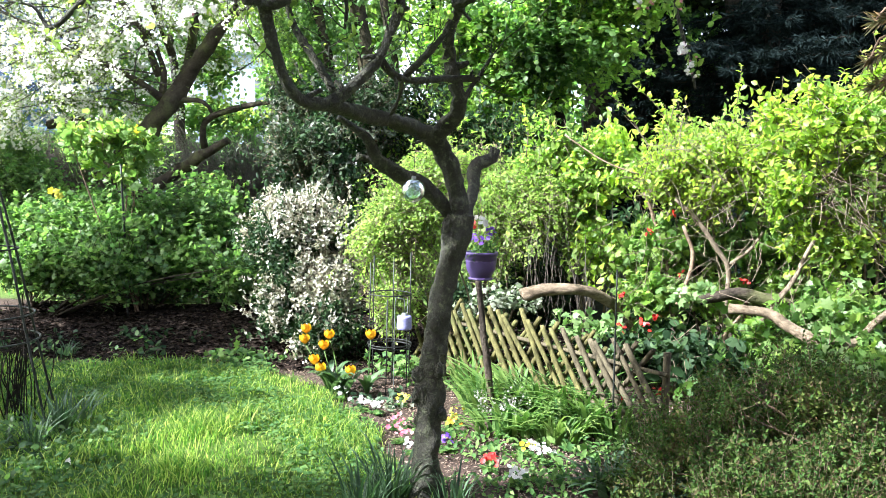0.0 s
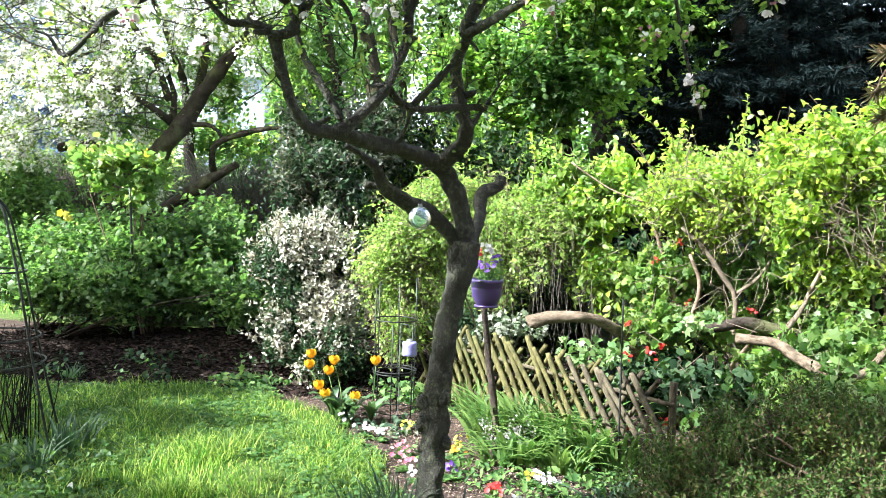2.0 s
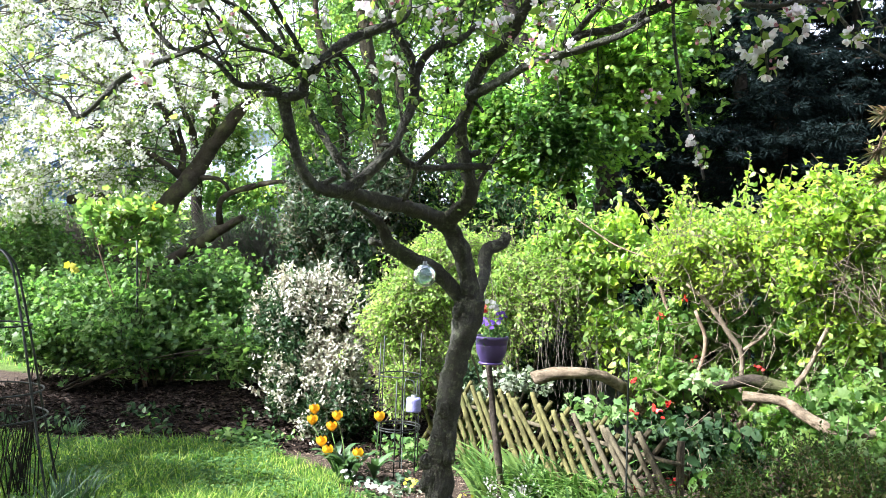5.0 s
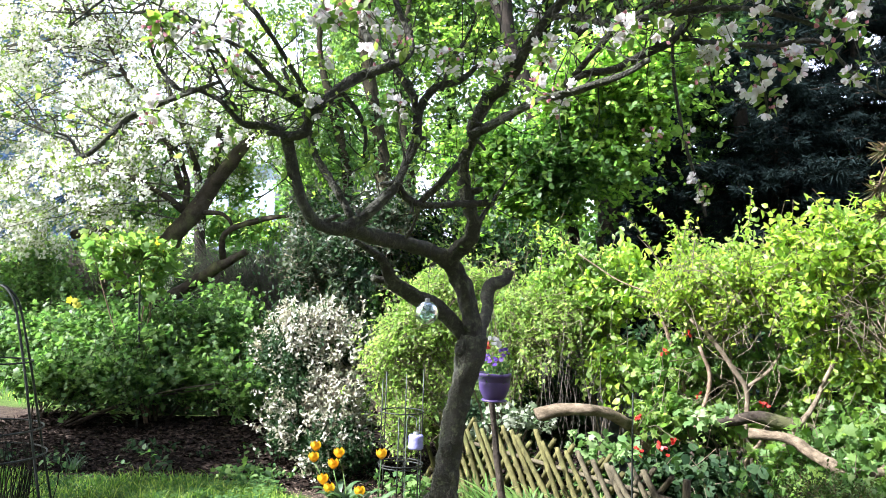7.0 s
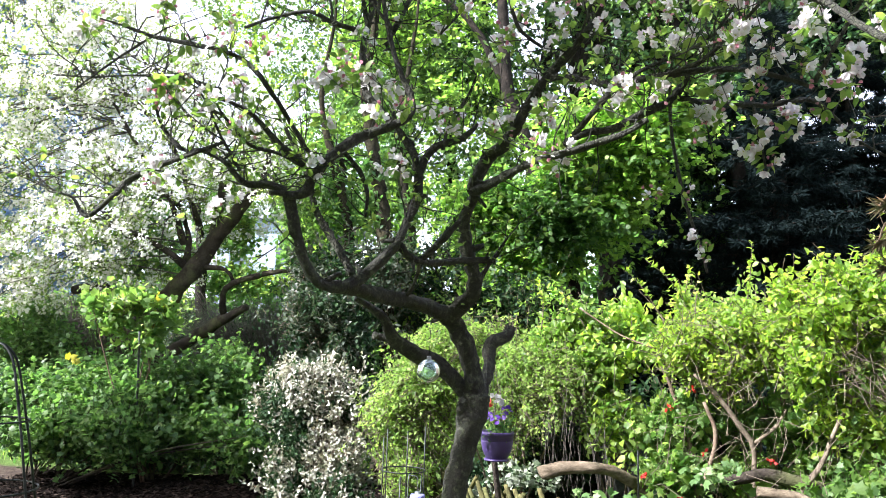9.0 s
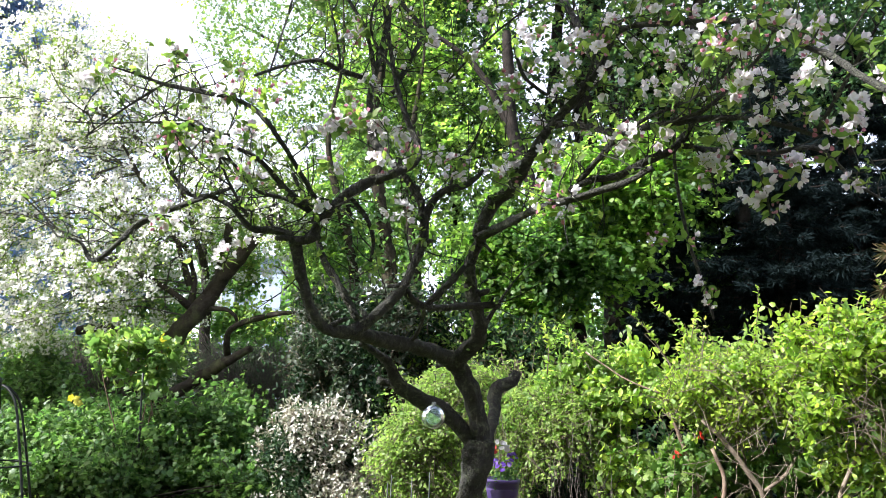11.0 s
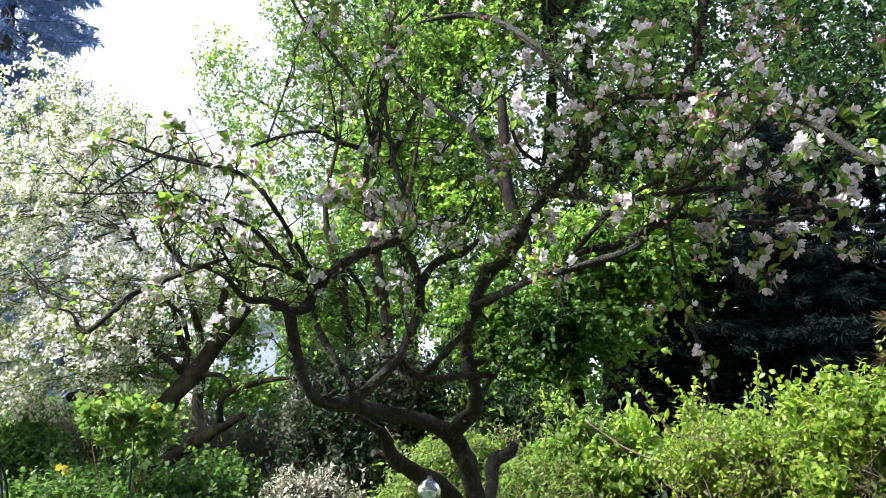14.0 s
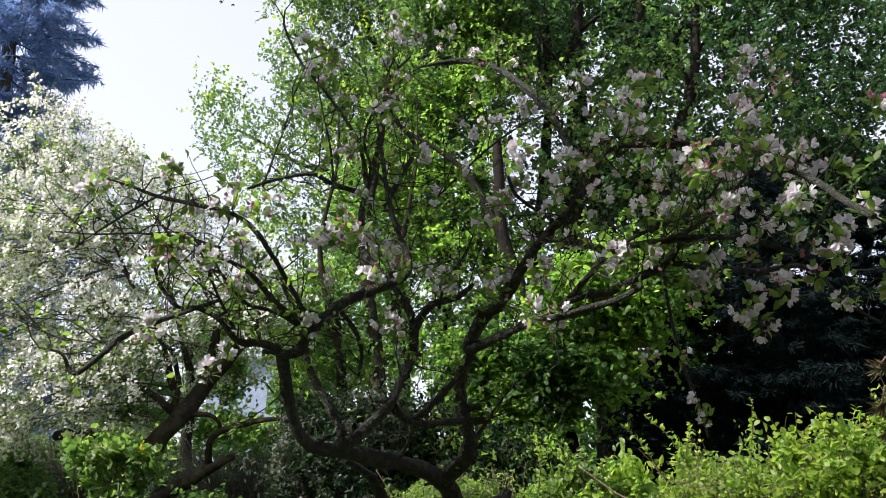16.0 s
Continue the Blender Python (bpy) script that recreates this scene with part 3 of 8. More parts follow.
def in_blobs(n, blobs, seed, shell=0.55, gaps=0.3, scale=6):
    """n places in ellipsoids (x, y, z, rx, ry, rz), mostly near their skins, gathered in clumps; with the way out."""
    g = np.random.default_rng(seed)
    b = np.array(blobs, float)
    w = b[:, 3] * b[:, 4] + b[:, 4] * b[:, 5] + b[:, 3] * b[:, 5]
    m = int(n * 2.6)
    i = g.choice(len(b), m, p=w / w.sum())
    d = unit(g.normal(size=(m, 3)))
    r = shell + (1.0 - shell) * g.random(m) ** 0.8 + 0.16 * g.exponential(1.0, m) * (g.random(m) < 0.45)
    p = b[i, :3] + d * np.minimum(r, 1.55)[:, None] * b[i, 3:]
    sway = np.stack([lumps(p, scale * 0.6, seed + q) for q in (3, 4, 5)], 1)
    p += sway * 0.16 * b[i, 3:] + g.normal(0, 0.03, p.shape)
    out = unit(d / b[i, 3:])
    keep = 0.8 * lumps(p, scale, seed) + 0.7 * lumps(p, scale * 3.2, seed + 50) + g.normal(0, 0.15, m) > -1 + gaps * 2
    keep &= p[:, 2] > 0.03
    return p[keep][:n], out[keep][:n]


def inside(x, z, ring):
    """Which of the places x, z lie within a ring of corners."""
    hit = np.zeros(len(x), bool)
    for (x0, _, z0), (x1, _, z1) in zip(ring, ring[1:] + ring[:1]):
        hit ^= ((z0 > z) != (z1 > z)) & (x < (x1 - x0) * (z - z0) / (z1 - z0 + 1e-9) + x0)
    return hit


def crown_places(n, ring, y, deep, seed, gaps, scale):
    """n places in an airy crown with the given outline."""
    g = np.random.default_rng(seed)
    r = np.array(ring)
    lo, hi = r.min(0), r.max(0)
    m = n * 6
    x, z = g.uniform(lo[0], hi[0], m), g.uniform(lo[2], hi[2], m)
    p = np.stack([x, y + g.uniform(-deep, deep, m), z], 1)
    bend = 0.14 * np.stack([lumps(p, 2.5, seed + 1), lumps(p, 2.5, seed + 2)], 1)
    keep = inside(x + bend[:, 0], z + bend[:, 1], ring) & (0.8 * lumps(p, scale, seed) + 0.7 * lumps(p, scale * 3.0, seed + 50) + g.normal(0, 0.15, m) > gaps * 2 - 1)
    return p[keep][:n]


def spray(n, blobs, seed, per, size, width, shape="small", reach=0.22, droop=0.0, shell=0.55, gaps=0.3, scale=6, up=0.5, thick=0.003, twigs=1.0, flat=1.0, tips=None, face=0.35):
    """Leafy twigs: leaf triangles and twig quads."""
    g = np.random.default_rng(seed + 5)
    if tips:
        tip = crown_places(n, *tips, seed, gaps, scale)
        out = unit(g.normal(size=tip.shape))
    else:
        tip, out = in_blobs(n, blobs, seed, shell, gaps, scale)
    n = len(tip)
    way = unit(out + np.array([0, 0, up]) + g.normal(0, 0.45, (n, 3)))
    length = reach * g.uniform(0.6, 1.4, n)[:, None]
    foot = tip - way * length
    t = np.tile((np.arange(per) + 0.5) / per, (n, 1)) + g.normal(0, 0.06, (n, per))
    sag = np.array([0, 0, -1.0]) * droop
    at = foot[:, None] + (tip - foot)[:, None] * t[..., None] + sag * (t ** 2)[..., None] * length[:, None]
    side = unit(g.normal(size=(n, per, 3)))
    d = unit(0.45 * way[:, None] + 0.9 * side + sag * 0.5 + np.array([0, 0, 0.1]))
    nrm = unit(g.normal(0, 0.55, (n, per, 3)) + np.array([0, 0, 1.0]) * flat + face * out[:, None])
    ln = size * g.uniform(0.6, 1.3, n * per)
    lv = leaves(at.reshape(-1, 3), d.reshape(-1, 3), nrm.reshape(-1, 3), ln, width * g.uniform(0.8, 1.2, n * per), shape)
    k = max(4, int(n * twigs))
    tw = prisms(foot[:k], (tip + sag * length)[:k], thick, thick * 0.4)
    return lv, tw


def shrub(name, label, category, base, blobs, material, twig, seed, n, per, size, width, shape="small", stems=5, stem_r=0.012, group="", extra=(), **kw):
    """A bush: stems from the ground, twigs and leaves."""
    ob = thing(name, base, label, category, group)
    lv, tw = spray(n, blobs, seed, per, size, width, shape, **kw)
    part("leaves", np_mesh("leaves", *lv, material), ob, kind="stuff")
    part("twigs", np_mesh("twigs", *tw, twig), ob, kind="stuff")
    for i, (mat2, share) in enumerate(extra):
        k = dict(kw)
        lv, tw = spray(int(n * share), blobs, seed + 31 + i, per, size, width, shape, **k)
        part("leaves", np_mesh("leaves", *lv, mat2), ob, kind="stuff")
    g = np.random.default_rng(seed + 2)
    b = np.array(blobs)
    for i in range(stems):
        q = b[g.integers(len(b))]
        a = np.array(base) + np.array([g.normal(0, 0.06), g.normal(0, 0.06), -0.03])
        e = q[:3] + g.normal(0, 0.4, 3) * q[3:]
        e[2] = max(e[2], 0.15)
        m = a * 0.5 + e * 0.5 + np.array([g.normal(0, 0.06), g.normal(0, 0.06), 0.1])
        limb("stem", [(*a, stem_r), (*m, stem_r * 0.75), (*e, stem_r * 0.35)], twig, ob, 6, 0.08, 0.08, seed + i)
    return ob


def lathe(profile, sides=32):
    """A turned form from (radius, z) rows round the z axis."""
    a = np.arange(sides) * 2 * math.pi / sides
    p = np.array(profile, float)
    v = np.stack([p[:, :1] * np.cos(a), p[:, :1] * np.sin(a), np.repeat(p[:, 1:], sides, 1)], -1).reshape(-1, 3)
    i = np.arange(len(p) - 1)[:, None] * sides
    j, k = np.arange(sides)[None], (np.arange(sides)[None] + 1) % sides
    return v, np.stack([i + j, i + k, i + sides + k, i + sides + j], -1).reshape(-1, 4)


def bar(a, b, r, sides=8, rough=0.0):
    return tube([(*a, r), (*b, r)], sides, max(0.05, (Vector(b) - Vector(a)).length / 3), rough, 0)


# ---- ground ----
def turf_at(x, y):
    """1 on the lawn, 0 on beds: the lawn, and the grass beyond the bushes."""
    side = np.where(y < 5.5, -0.22 - 0.44 * (y - 3.8), -0.97 - 0.95 * (y - 5.5)) + 0.06 * np.sin(y * 7)
    lawn = np.minimum(np.clip((6.35 + 0.12 * np.sin(x * 2.3) - y) * 3, 0, 1), np.clip((side - x) * 5, 0, 1))
    far = np.clip((y - 9.1 + 0.2 * np.sin(x)) * 1.5, 0, 1)
    return np.maximum(lawn, far)


def height_at(x, y):
    mound = 0.2 * np.exp(-((x + 2.6) / 1.3) ** 2 - ((y - 8.1) / 0.8) ** 2)
    return mound + 0.015 * np.sin(x * 1.7 + 1) * np.sin(y * 1.3)


s = np.linspace(-1, 1, 131)
gx, gy = np.meshgrid(np.sinh(s * 5) / np.sinh(5) * 300, 5 + np.sinh(s * 5) / np.sinh(5) * 300, indexing="ij")
gv = np.stack([gx, gy, height_at(gx, gy)], -1).reshape(-1, 3)
i, j = np.meshgrid(np.arange(130), np.arange(130), indexing="ij")
q = (i * 131 + j).reshape(-1)
gm = np_mesh("ground", gv, np.stack([q, q + 131, q + 132, q + 1], 1), M["ground"], True)
att = gm.color_attributes.new("turf", 'FLOAT_COLOR', 'POINT')
tv = turf_at(gv[:, 0], gv[:, 1])
att.data.foreach_set("color", np.stack([tv, tv, tv, np.ones_like(tv)], 1).astype(np.float32).ravel())
own("ground", gm, "garden soil and turf ground reaching far off", "ground", kind="structure")


def blades(n, xr, yr, seed, height, width, keep, lean=0.35):
    """Grass blades: a bent strip of five triangles each."""
    g = np.random.default_rng(seed)
    x, y = g.uniform(*xr, n), g.uniform(*yr, n)
    k = keep(x, y, g.random(n))
    x, y = x[k], y[k]
    n = len(x)
    h = height * g.uniform(0.45, 1.25, n) * (1 + 0.45 * lumps(np.stack([x, y, 0 * x], 1), 5, seed))
    base = np.stack([x, y, height_at(x, y)], 1)
    a = g.uniform(0, 6.283, n)
    d = np.stack([np.cos(a), np.sin(a), 0 * a], 1)
    s = np.stack([-np.sin(a), np.cos(a), 0 * a], 1) * (width * g.uniform(0.6, 1.3, n))[:, None]
    bend = (lean * g.uniform(0.2, 1.8, n) * h)[:, None]
    up = np.array([0, 0, 1.0]) * h[:, None]
    v = np.stack([base - s, base + s, base + d * bend * 0.25 + up * 0.5 - s * 0.8, base + d * bend * 0.25 + up * 0.5 + s * 0.8,
                  base + d * bend * 0.7 + up * 0.85 - s * 0.45, base + d * bend * 0.7 + up * 0.85 + s * 0.45, base + d * bend * 1.2 + up], 1)
    t = np.array([(0, 1, 3), (0, 3, 2), (2, 3, 5), (2, 5, 4), (4, 5, 6)])
    return v.reshape(-1, 3), (t[None] + (np.arange(n) * 7)[:, None, None]).reshape(-1, 3)


on_lawn = lambda x, y, r: turf_at(x, y) > r * 0.9 + 0.1
own("lawn_grass", np_mesh("lawn_grass", *blades(46000, (-4.6, 0.5), (2.6, 6.6), 3, 0.06, 0.0032, on_lawn, 0.8), M["grass"]),
    "uneven green lawn of fine grass blades", "grass", kind="stuff")
own("grass_tufts", np_mesh("grass_tufts", *blades(44000, (-4.4, 0.3), (2.8, 6.5), 6, 0.1, 0.0033, lambda x, y, r: (turf_at(x, y) > 0.4) & (lumps(np.stack([x, y, 0 * x], 1), 9, 77) + 0.5 * lumps(np.stack([x, y, 0 * x], 1), 24, 78) > 0.75), 0.75), M["grass"]),
    "longer tufts standing in the lawn", "grass", kind="stuff")
own("far_grass", np_mesh("far_grass", *blades(5000, (-9.5, -1), (9.8, 14), 4, 0.12, 0.01, on_lawn), M["grass"]),
    "sunlit grass behind the bushes", "grass", kind="stuff")
g = np.random.default_rng(21)
n = 44000
x, y = g.uniform(-4.6, 0.4, n), g.uniform(2.8, 6.6, n)
k = (turf_at(x, y) > 0.3) & (lumps(np.stack([x, y, 0 * x], 1), 3.5, 9) > -0.55)
x, y = x[k], y[k]
n = len(x)
a = g.uniform(0, 6.283, n)
own("lawn_herbs", np_mesh("lawn_herbs", *leaves(np.stack([x, y, g.uniform(0.005, 0.045, n)], 1), np.stack([np.cos(a), np.sin(a), g.uniform(0.1, 0.6, n)], 1),
    np.tile([0, 0, 1.0], (n, 1)) + g.normal(0, 0.2, (n, 3)), g.uniform(0.014, 0.04, n), 0.9), M["herb"]), "low broad-leaved weeds among the lawn grass", "weeds", kind="stuff")


def blob(centre, rx, ry, rz):
    return (*centre, rx, ry, rz)


# ---- unseen walls added behind and beside the viewer to cut skylight ----
def light_block(name, label, centre, size):
    bm = bmesh.new()
    bmesh.ops.create_cube(bm, size=1, matrix=Matrix.Translation(centre) @ Matrix.Diagonal((*size, 1)))
    bmesh.ops.bevel(bm, geom=list(bm.edges), offset=0.02, segments=1, affect='EDGES')
    me = bpy.data.meshes.new(name)
    bm.to_mesh(me)
    bm.free()
    me.materials.append(M["brick_wall"])
    own(name, me, label, "wall", kind="structure")


light_block("wall_south", "plain brown unseen wall added behind the viewer to block skylight", (0, -3.6, 3.6), (24, 0.4, 7.4))
light_block("wall_east", "plain brown unseen wall added beside the beds to block skylight", (7.5, 2.2, 2.4), (0.4, 11.2, 5.0))

# ---- far background ----
def house():
    x, y = -17.4, 58.0
    ob = thing("house", (x, y, 0), "far pale blue-grey house behind the trees", "house")
    bm = bmesh.new()
    bmesh.ops.create_cube(bm, size=1, matrix=Matrix.Translation((x, y, 5.25)) @ Matrix.Diagonal((6.4, 9, 10.5, 1)))
    me = bpy.data.meshes.new("wall")
    bm.to_mesh(me)
    bm.free()
    me.materials.append(M["render_wall"])
    part("wall", me, ob)
    v = np.array([(x - 3.5, y - 5, 10.5), (x + 3.5, y - 5, 10.5), (x + 3.5, y + 5, 10.5), (x - 3.5, y + 5, 10.5), (x - 3.5, y, 12), (x + 3.5, y, 12)])
    part("roof", np_mesh("roof", v, np.array([(0, 1, 5), (0, 5, 4), (2, 3, 4), (2, 4, 5), (0, 4, 3), (1, 2, 5), (0, 3, 2), (0, 2, 1)]), M["roof"]), ob, "pale grey slate roof")
    for dx in (-1.7, 1.7):
        for z in (2.0, 5.0, 8.0):
            bm = bmesh.new()
            bmesh.ops.create_cube(bm, size=1, matrix=Matrix.Translation((x + dx, y - 4.5, z)) @ Matrix.Diagonal((1.1, 0.12, 1.4, 1)))
            me = bpy.data.meshes.new("window")
            bm.to_mesh(me)
            bm.free()
            me.materials.append(M["stone"])
            part("window", me, ob)


house()


def tree(name, label, base, trunk, limbs, blobs, material, bark, seed, n, per, size, width, shape="small", extra=(), **kw):
    """A tree: trunk and limbs as rows of x, y, z, radius, and leafy sprays in blobs."""
    ob = thing(name, base, label, "tree")
    limb("trunk", trunk, bark, ob, 12, 0.25, 0.1, seed)
    for i, pts in enumerate(limbs):
        limb("limb", pts, bark, ob, 8, 0.2, 0.1, seed + i + 1)
    kw.setdefault("twigs", 0.3)
    lv, tw = spray(n, blobs, seed, per, size, width, shape, **kw)
    crown = part("crown", np_mesh("crown", *lv, material), ob, kind="stuff")
    part("twigs", np_mesh("twigs", *tw, bark), ob, kind="stuff")
    for i, (mat2, share) in enumerate(extra):
        lv, tw = spray(int(n * share), blobs, seed + 31 + i, per, size, width, shape, **kw)
        part("crown", np_mesh("crown", *lv, mat2), ob, kind="stuff")
    return ob


# tall bright maples behind the garden
tree("maple_tree", "tall broadleaved tree with bright spring foliage", (1.75, 12.42, 0),
     [(1.24, 12.42, -1.05, 0.199), (1.11, 12.42, 2.42, 0.179), (0.80, 12.42, 3.66, 0.139), (0.01, 12.42, 5.96, 0.11), (-0.13, 12.42, 7.80, 0.0797)],
     [[(0.86, 12.42, 3.49, 0.0897), (1.19, 12.42, 4.20, 0.0697), (1.67, 12.42, 5.98, 0.0498)], [(0.06, 12.42, 5.86, 0.0797), (-0.72, 12.42, 7.24, 0.0498), (-1.98, 12.42, 8.12, 0.0299)]],
     [blob((0.29, 11.50, 3.33), 1.3, 0.9, 1.1), blob((0.75, 11.50, 3.74), 1.5, 0.9, 1.0), 
      blob((1.73, 11.50, 4.79), 1.2, 0.9, 1.0), blob((2.09, 11.04, 4.81), 0.9, 0.7, 0.8), blob((-0.06, 11.50, 3.82), 0.9, 0.7, 0.6)],
     M["maple"], M["darkbark"], 11, 5200, 13, 0.072, 0.9, "palm", extra=((M["canopy"], 0.25),), reach=0.45, shell=0.1, gaps=0.5, scale=3.2, face=0.7, thick=0.006, up=0.1, flat=1.6)
tree("ash_tree", "tall broadleaved tree behind the orchard", (0.4, 14.2, 0),
     [(-0.55, 14.20, -0.86, 0.126), (-0.75, 14.20, 2.91, 0.115), (-1.04, 14.20, 6.13, 0.0943), (-1.13, 14.20, 7.42, 0.0629)], [],
     [blob((-0.36, 13.20, 5.62), 1.4, 0.9, 1.4), blob((-1.75, 13.40, 4.50), 1.0, 0.8, 1.1), blob((-1.50, 13.40, 3.27), 0.8, 0.7, 0.6), blob((-0.96, 13.40, 7.10), 1.2, 0.8, 1.2)],
     M["limeleaf"], M["darkbark"], 19, 3000, 13, 0.086, 0.75, "small", reach=0.5, gaps=0.54, scale=1.9,
     tips=([(-2.06, 13.60, 12.48), (-0.03, 13.60, 12.45), (0.30, 13.60, 4.92), (-0.98, 13.60, 3.65), (-3.85, 13.60, 3.56), (-4.32, 13.60, 5.02), (-3.24, 13.60, 6.15)], 13.6, 0.9), up=0.0, flat=1.6, thick=0.006, extra=((M["maple"], 0.7),))
tree("lime_tree", "tall broadleaved tree with light green crown", (-2.5, 17, 0),
     [(-1.95, 17.00, -0.61, 0.201), (-2.28, 17.00, 7.01, 0.188), (-2.73, 17.00, 10.81, 0.125), (-3.82, 17.00, 13.79, 0.0627)],
     [[(-2.82, 17.00, 10.02, 0.1), (-4.28, 17.00, 12.09, 0.0627), (-5.57, 17.00, 13.10, 0.0376)], [(-2.63, 17.00, 9.27, 0.0878), (-4.59, 17.00, 9.24, 0.0502), (-6.72, 17.00, 10.29, 0.0251)], [(-2.58, 17.00, 8.53, 0.0878), (-0.78, 17.00, 11.62, 0.0627), (0.03, 17.00, 13.78, 0.0376)]],
     [blob((-4.78, 16.00, 10.70), 1.3, 1.2, 1.3), blob((-3.27, 16.00, 12.43), 1.8, 1.2, 1.6), blob((-3.26, 16.00, 8.81), 1.6, 1.2, 1.2), blob((-6.09, 16.00, 12.43), 0.8, 0.8, 0.8), blob((-4.79, 16.00, 8.22), 0.9, 0.8, 0.7),
      blob((-7.00, 16.00, 10.23), 0.75, 0.5, 0.5), blob((-6.75, 16.00, 13.08), 0.6, 0.5, 0.5), blob((-4.90, 16.00, 14.77), 2.0, 1.2, 1.2), blob((-5.70, 16.00, 10.33), 0.8, 0.6, 0.6)],
     M["limeleaf"], M["darkbark"], 12, 3600, 18, 0.078, 0.75, "small", reach=0.55, gaps=0.54, scale=1.7,
     tips=([(-7.41, 16.50, 11.12), (-7.07, 16.50, 11.42), (-6.37, 16.50, 10.93), (-5.73, 16.50, 11.34), (-6.08, 16.50, 12.36), (-5.62, 16.50, 12.70), (-6.27, 16.50, 13.26), (-6.44, 16.50, 15.75), (-1.96, 16.50, 15.82), (-1.56, 16.50, 6.87),
            (-3.36, 16.50, 6.57), (-4.43, 16.50, 6.82), (-5.67, 16.50, 7.21), (-6.38, 16.50, 8.62), (-7.35, 16.50, 9.62), (-6.92, 16.50, 10.11), (-7.88, 16.50, 10.88)], 16.5, 1.3), thick=0.006, up=0.0, flat=1.6, droop=0.15, extra=((M["hedgetop"], 0.2),))
tree("beech_tree", "tall broadleaved tree with shade-toned leaves and dark trunk", (4.2, 15.5, 0),
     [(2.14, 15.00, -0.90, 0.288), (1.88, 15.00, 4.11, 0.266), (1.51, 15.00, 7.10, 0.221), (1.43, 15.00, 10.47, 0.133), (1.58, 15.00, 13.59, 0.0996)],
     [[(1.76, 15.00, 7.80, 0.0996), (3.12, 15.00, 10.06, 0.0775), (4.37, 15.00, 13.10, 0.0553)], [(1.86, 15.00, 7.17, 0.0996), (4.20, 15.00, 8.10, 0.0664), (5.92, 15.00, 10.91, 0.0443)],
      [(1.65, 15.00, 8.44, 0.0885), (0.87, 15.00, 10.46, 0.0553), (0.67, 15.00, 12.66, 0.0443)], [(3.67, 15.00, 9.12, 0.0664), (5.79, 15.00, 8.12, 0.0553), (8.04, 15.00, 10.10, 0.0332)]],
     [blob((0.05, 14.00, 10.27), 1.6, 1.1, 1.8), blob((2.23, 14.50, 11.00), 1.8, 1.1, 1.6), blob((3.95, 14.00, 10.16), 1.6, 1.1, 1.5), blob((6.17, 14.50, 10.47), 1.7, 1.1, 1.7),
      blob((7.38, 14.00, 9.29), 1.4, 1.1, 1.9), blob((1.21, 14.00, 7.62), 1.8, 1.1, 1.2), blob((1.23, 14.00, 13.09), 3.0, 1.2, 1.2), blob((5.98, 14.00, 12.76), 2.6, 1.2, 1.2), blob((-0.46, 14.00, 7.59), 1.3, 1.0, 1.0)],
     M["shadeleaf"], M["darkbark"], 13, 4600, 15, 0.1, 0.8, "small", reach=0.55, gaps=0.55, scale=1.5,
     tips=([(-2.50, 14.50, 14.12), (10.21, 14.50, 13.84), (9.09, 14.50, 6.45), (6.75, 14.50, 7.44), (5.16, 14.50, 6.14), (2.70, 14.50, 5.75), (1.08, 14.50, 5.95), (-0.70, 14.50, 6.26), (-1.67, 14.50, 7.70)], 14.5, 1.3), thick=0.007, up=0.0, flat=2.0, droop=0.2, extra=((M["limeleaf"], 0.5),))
for k, pts in enumerate(([(2.89, 16.50, -1.13, 0.183), (2.38, 16.50, 5.67, 0.17), (1.71, 16.50, 11.04, 0.158), (1.80, 16.50, 14.04, 0.146)], [(0.98, 17.00, -1.28, 0.151), (0.71, 17.00, 5.70, 0.138), (1.07, 17.00, 11.16, 0.125), (0.85, 17.00, 14.43, 0.1)],
                         [(3.85, 16.00, -1.01, 0.165), (3.38, 16.00, 6.12, 0.153), (3.56, 16.00, 8.92, 0.142), (4.28, 16.00, 10.90, 0.118), (4.55, 16.00, 13.62, 0.0945)], [(0.24, 17.50, -1.39, 0.142), (-0.22, 17.50, 7.17, 0.129), (-0.65, 17.50, 10.02, 0.116), (-0.90, 17.50, 13.78, 0.0904)],
                         [(5.44, 17.00, -1.13, 0.163), (4.96, 17.00, 7.06, 0.151), (3.16, 17.00, 10.26, 0.125), (3.43, 17.00, 14.39, 0.1)])):
    pts = [(x * 0.9, y * 0.9, 1.65 + (z - 1.65) * 0.9, r * 0.9) for x, y, z, r in pts]
    ob = thing("forest_tree", (pts[0][0], pts[0][1], 0), "tall dark tree trunk in the shaded wood", "tree", "trunks in the wood")
    limb("trunk", [(pts[0][0], pts[0][1], -0.1, pts[0][3] * 1.2)] + list(pts), M["darkbark"], ob, 8, 0.3, 0.1, 700 + k)
    a, b, c = np.array(pts[-2][:3]), np.array(pts[-1][:3]), np.random.default_rng(710 + k)
    for q in range(3):
        o = a + (b - a) * 0.3 * q
        e = o + np.array([c.uniform(-1.5, 1.5), c.uniform(-0.5, 0.5), c.uniform(0.4, 1.4)])
        limb("limb", [(*o, 0.05), (*((o + e) / 2 + np.array([0, 0, 0.15])), 0.035), (*e, 0.015)], M["darkbark"], ob, 6, 0.2, 0.1, 720 + 3 * k + q)
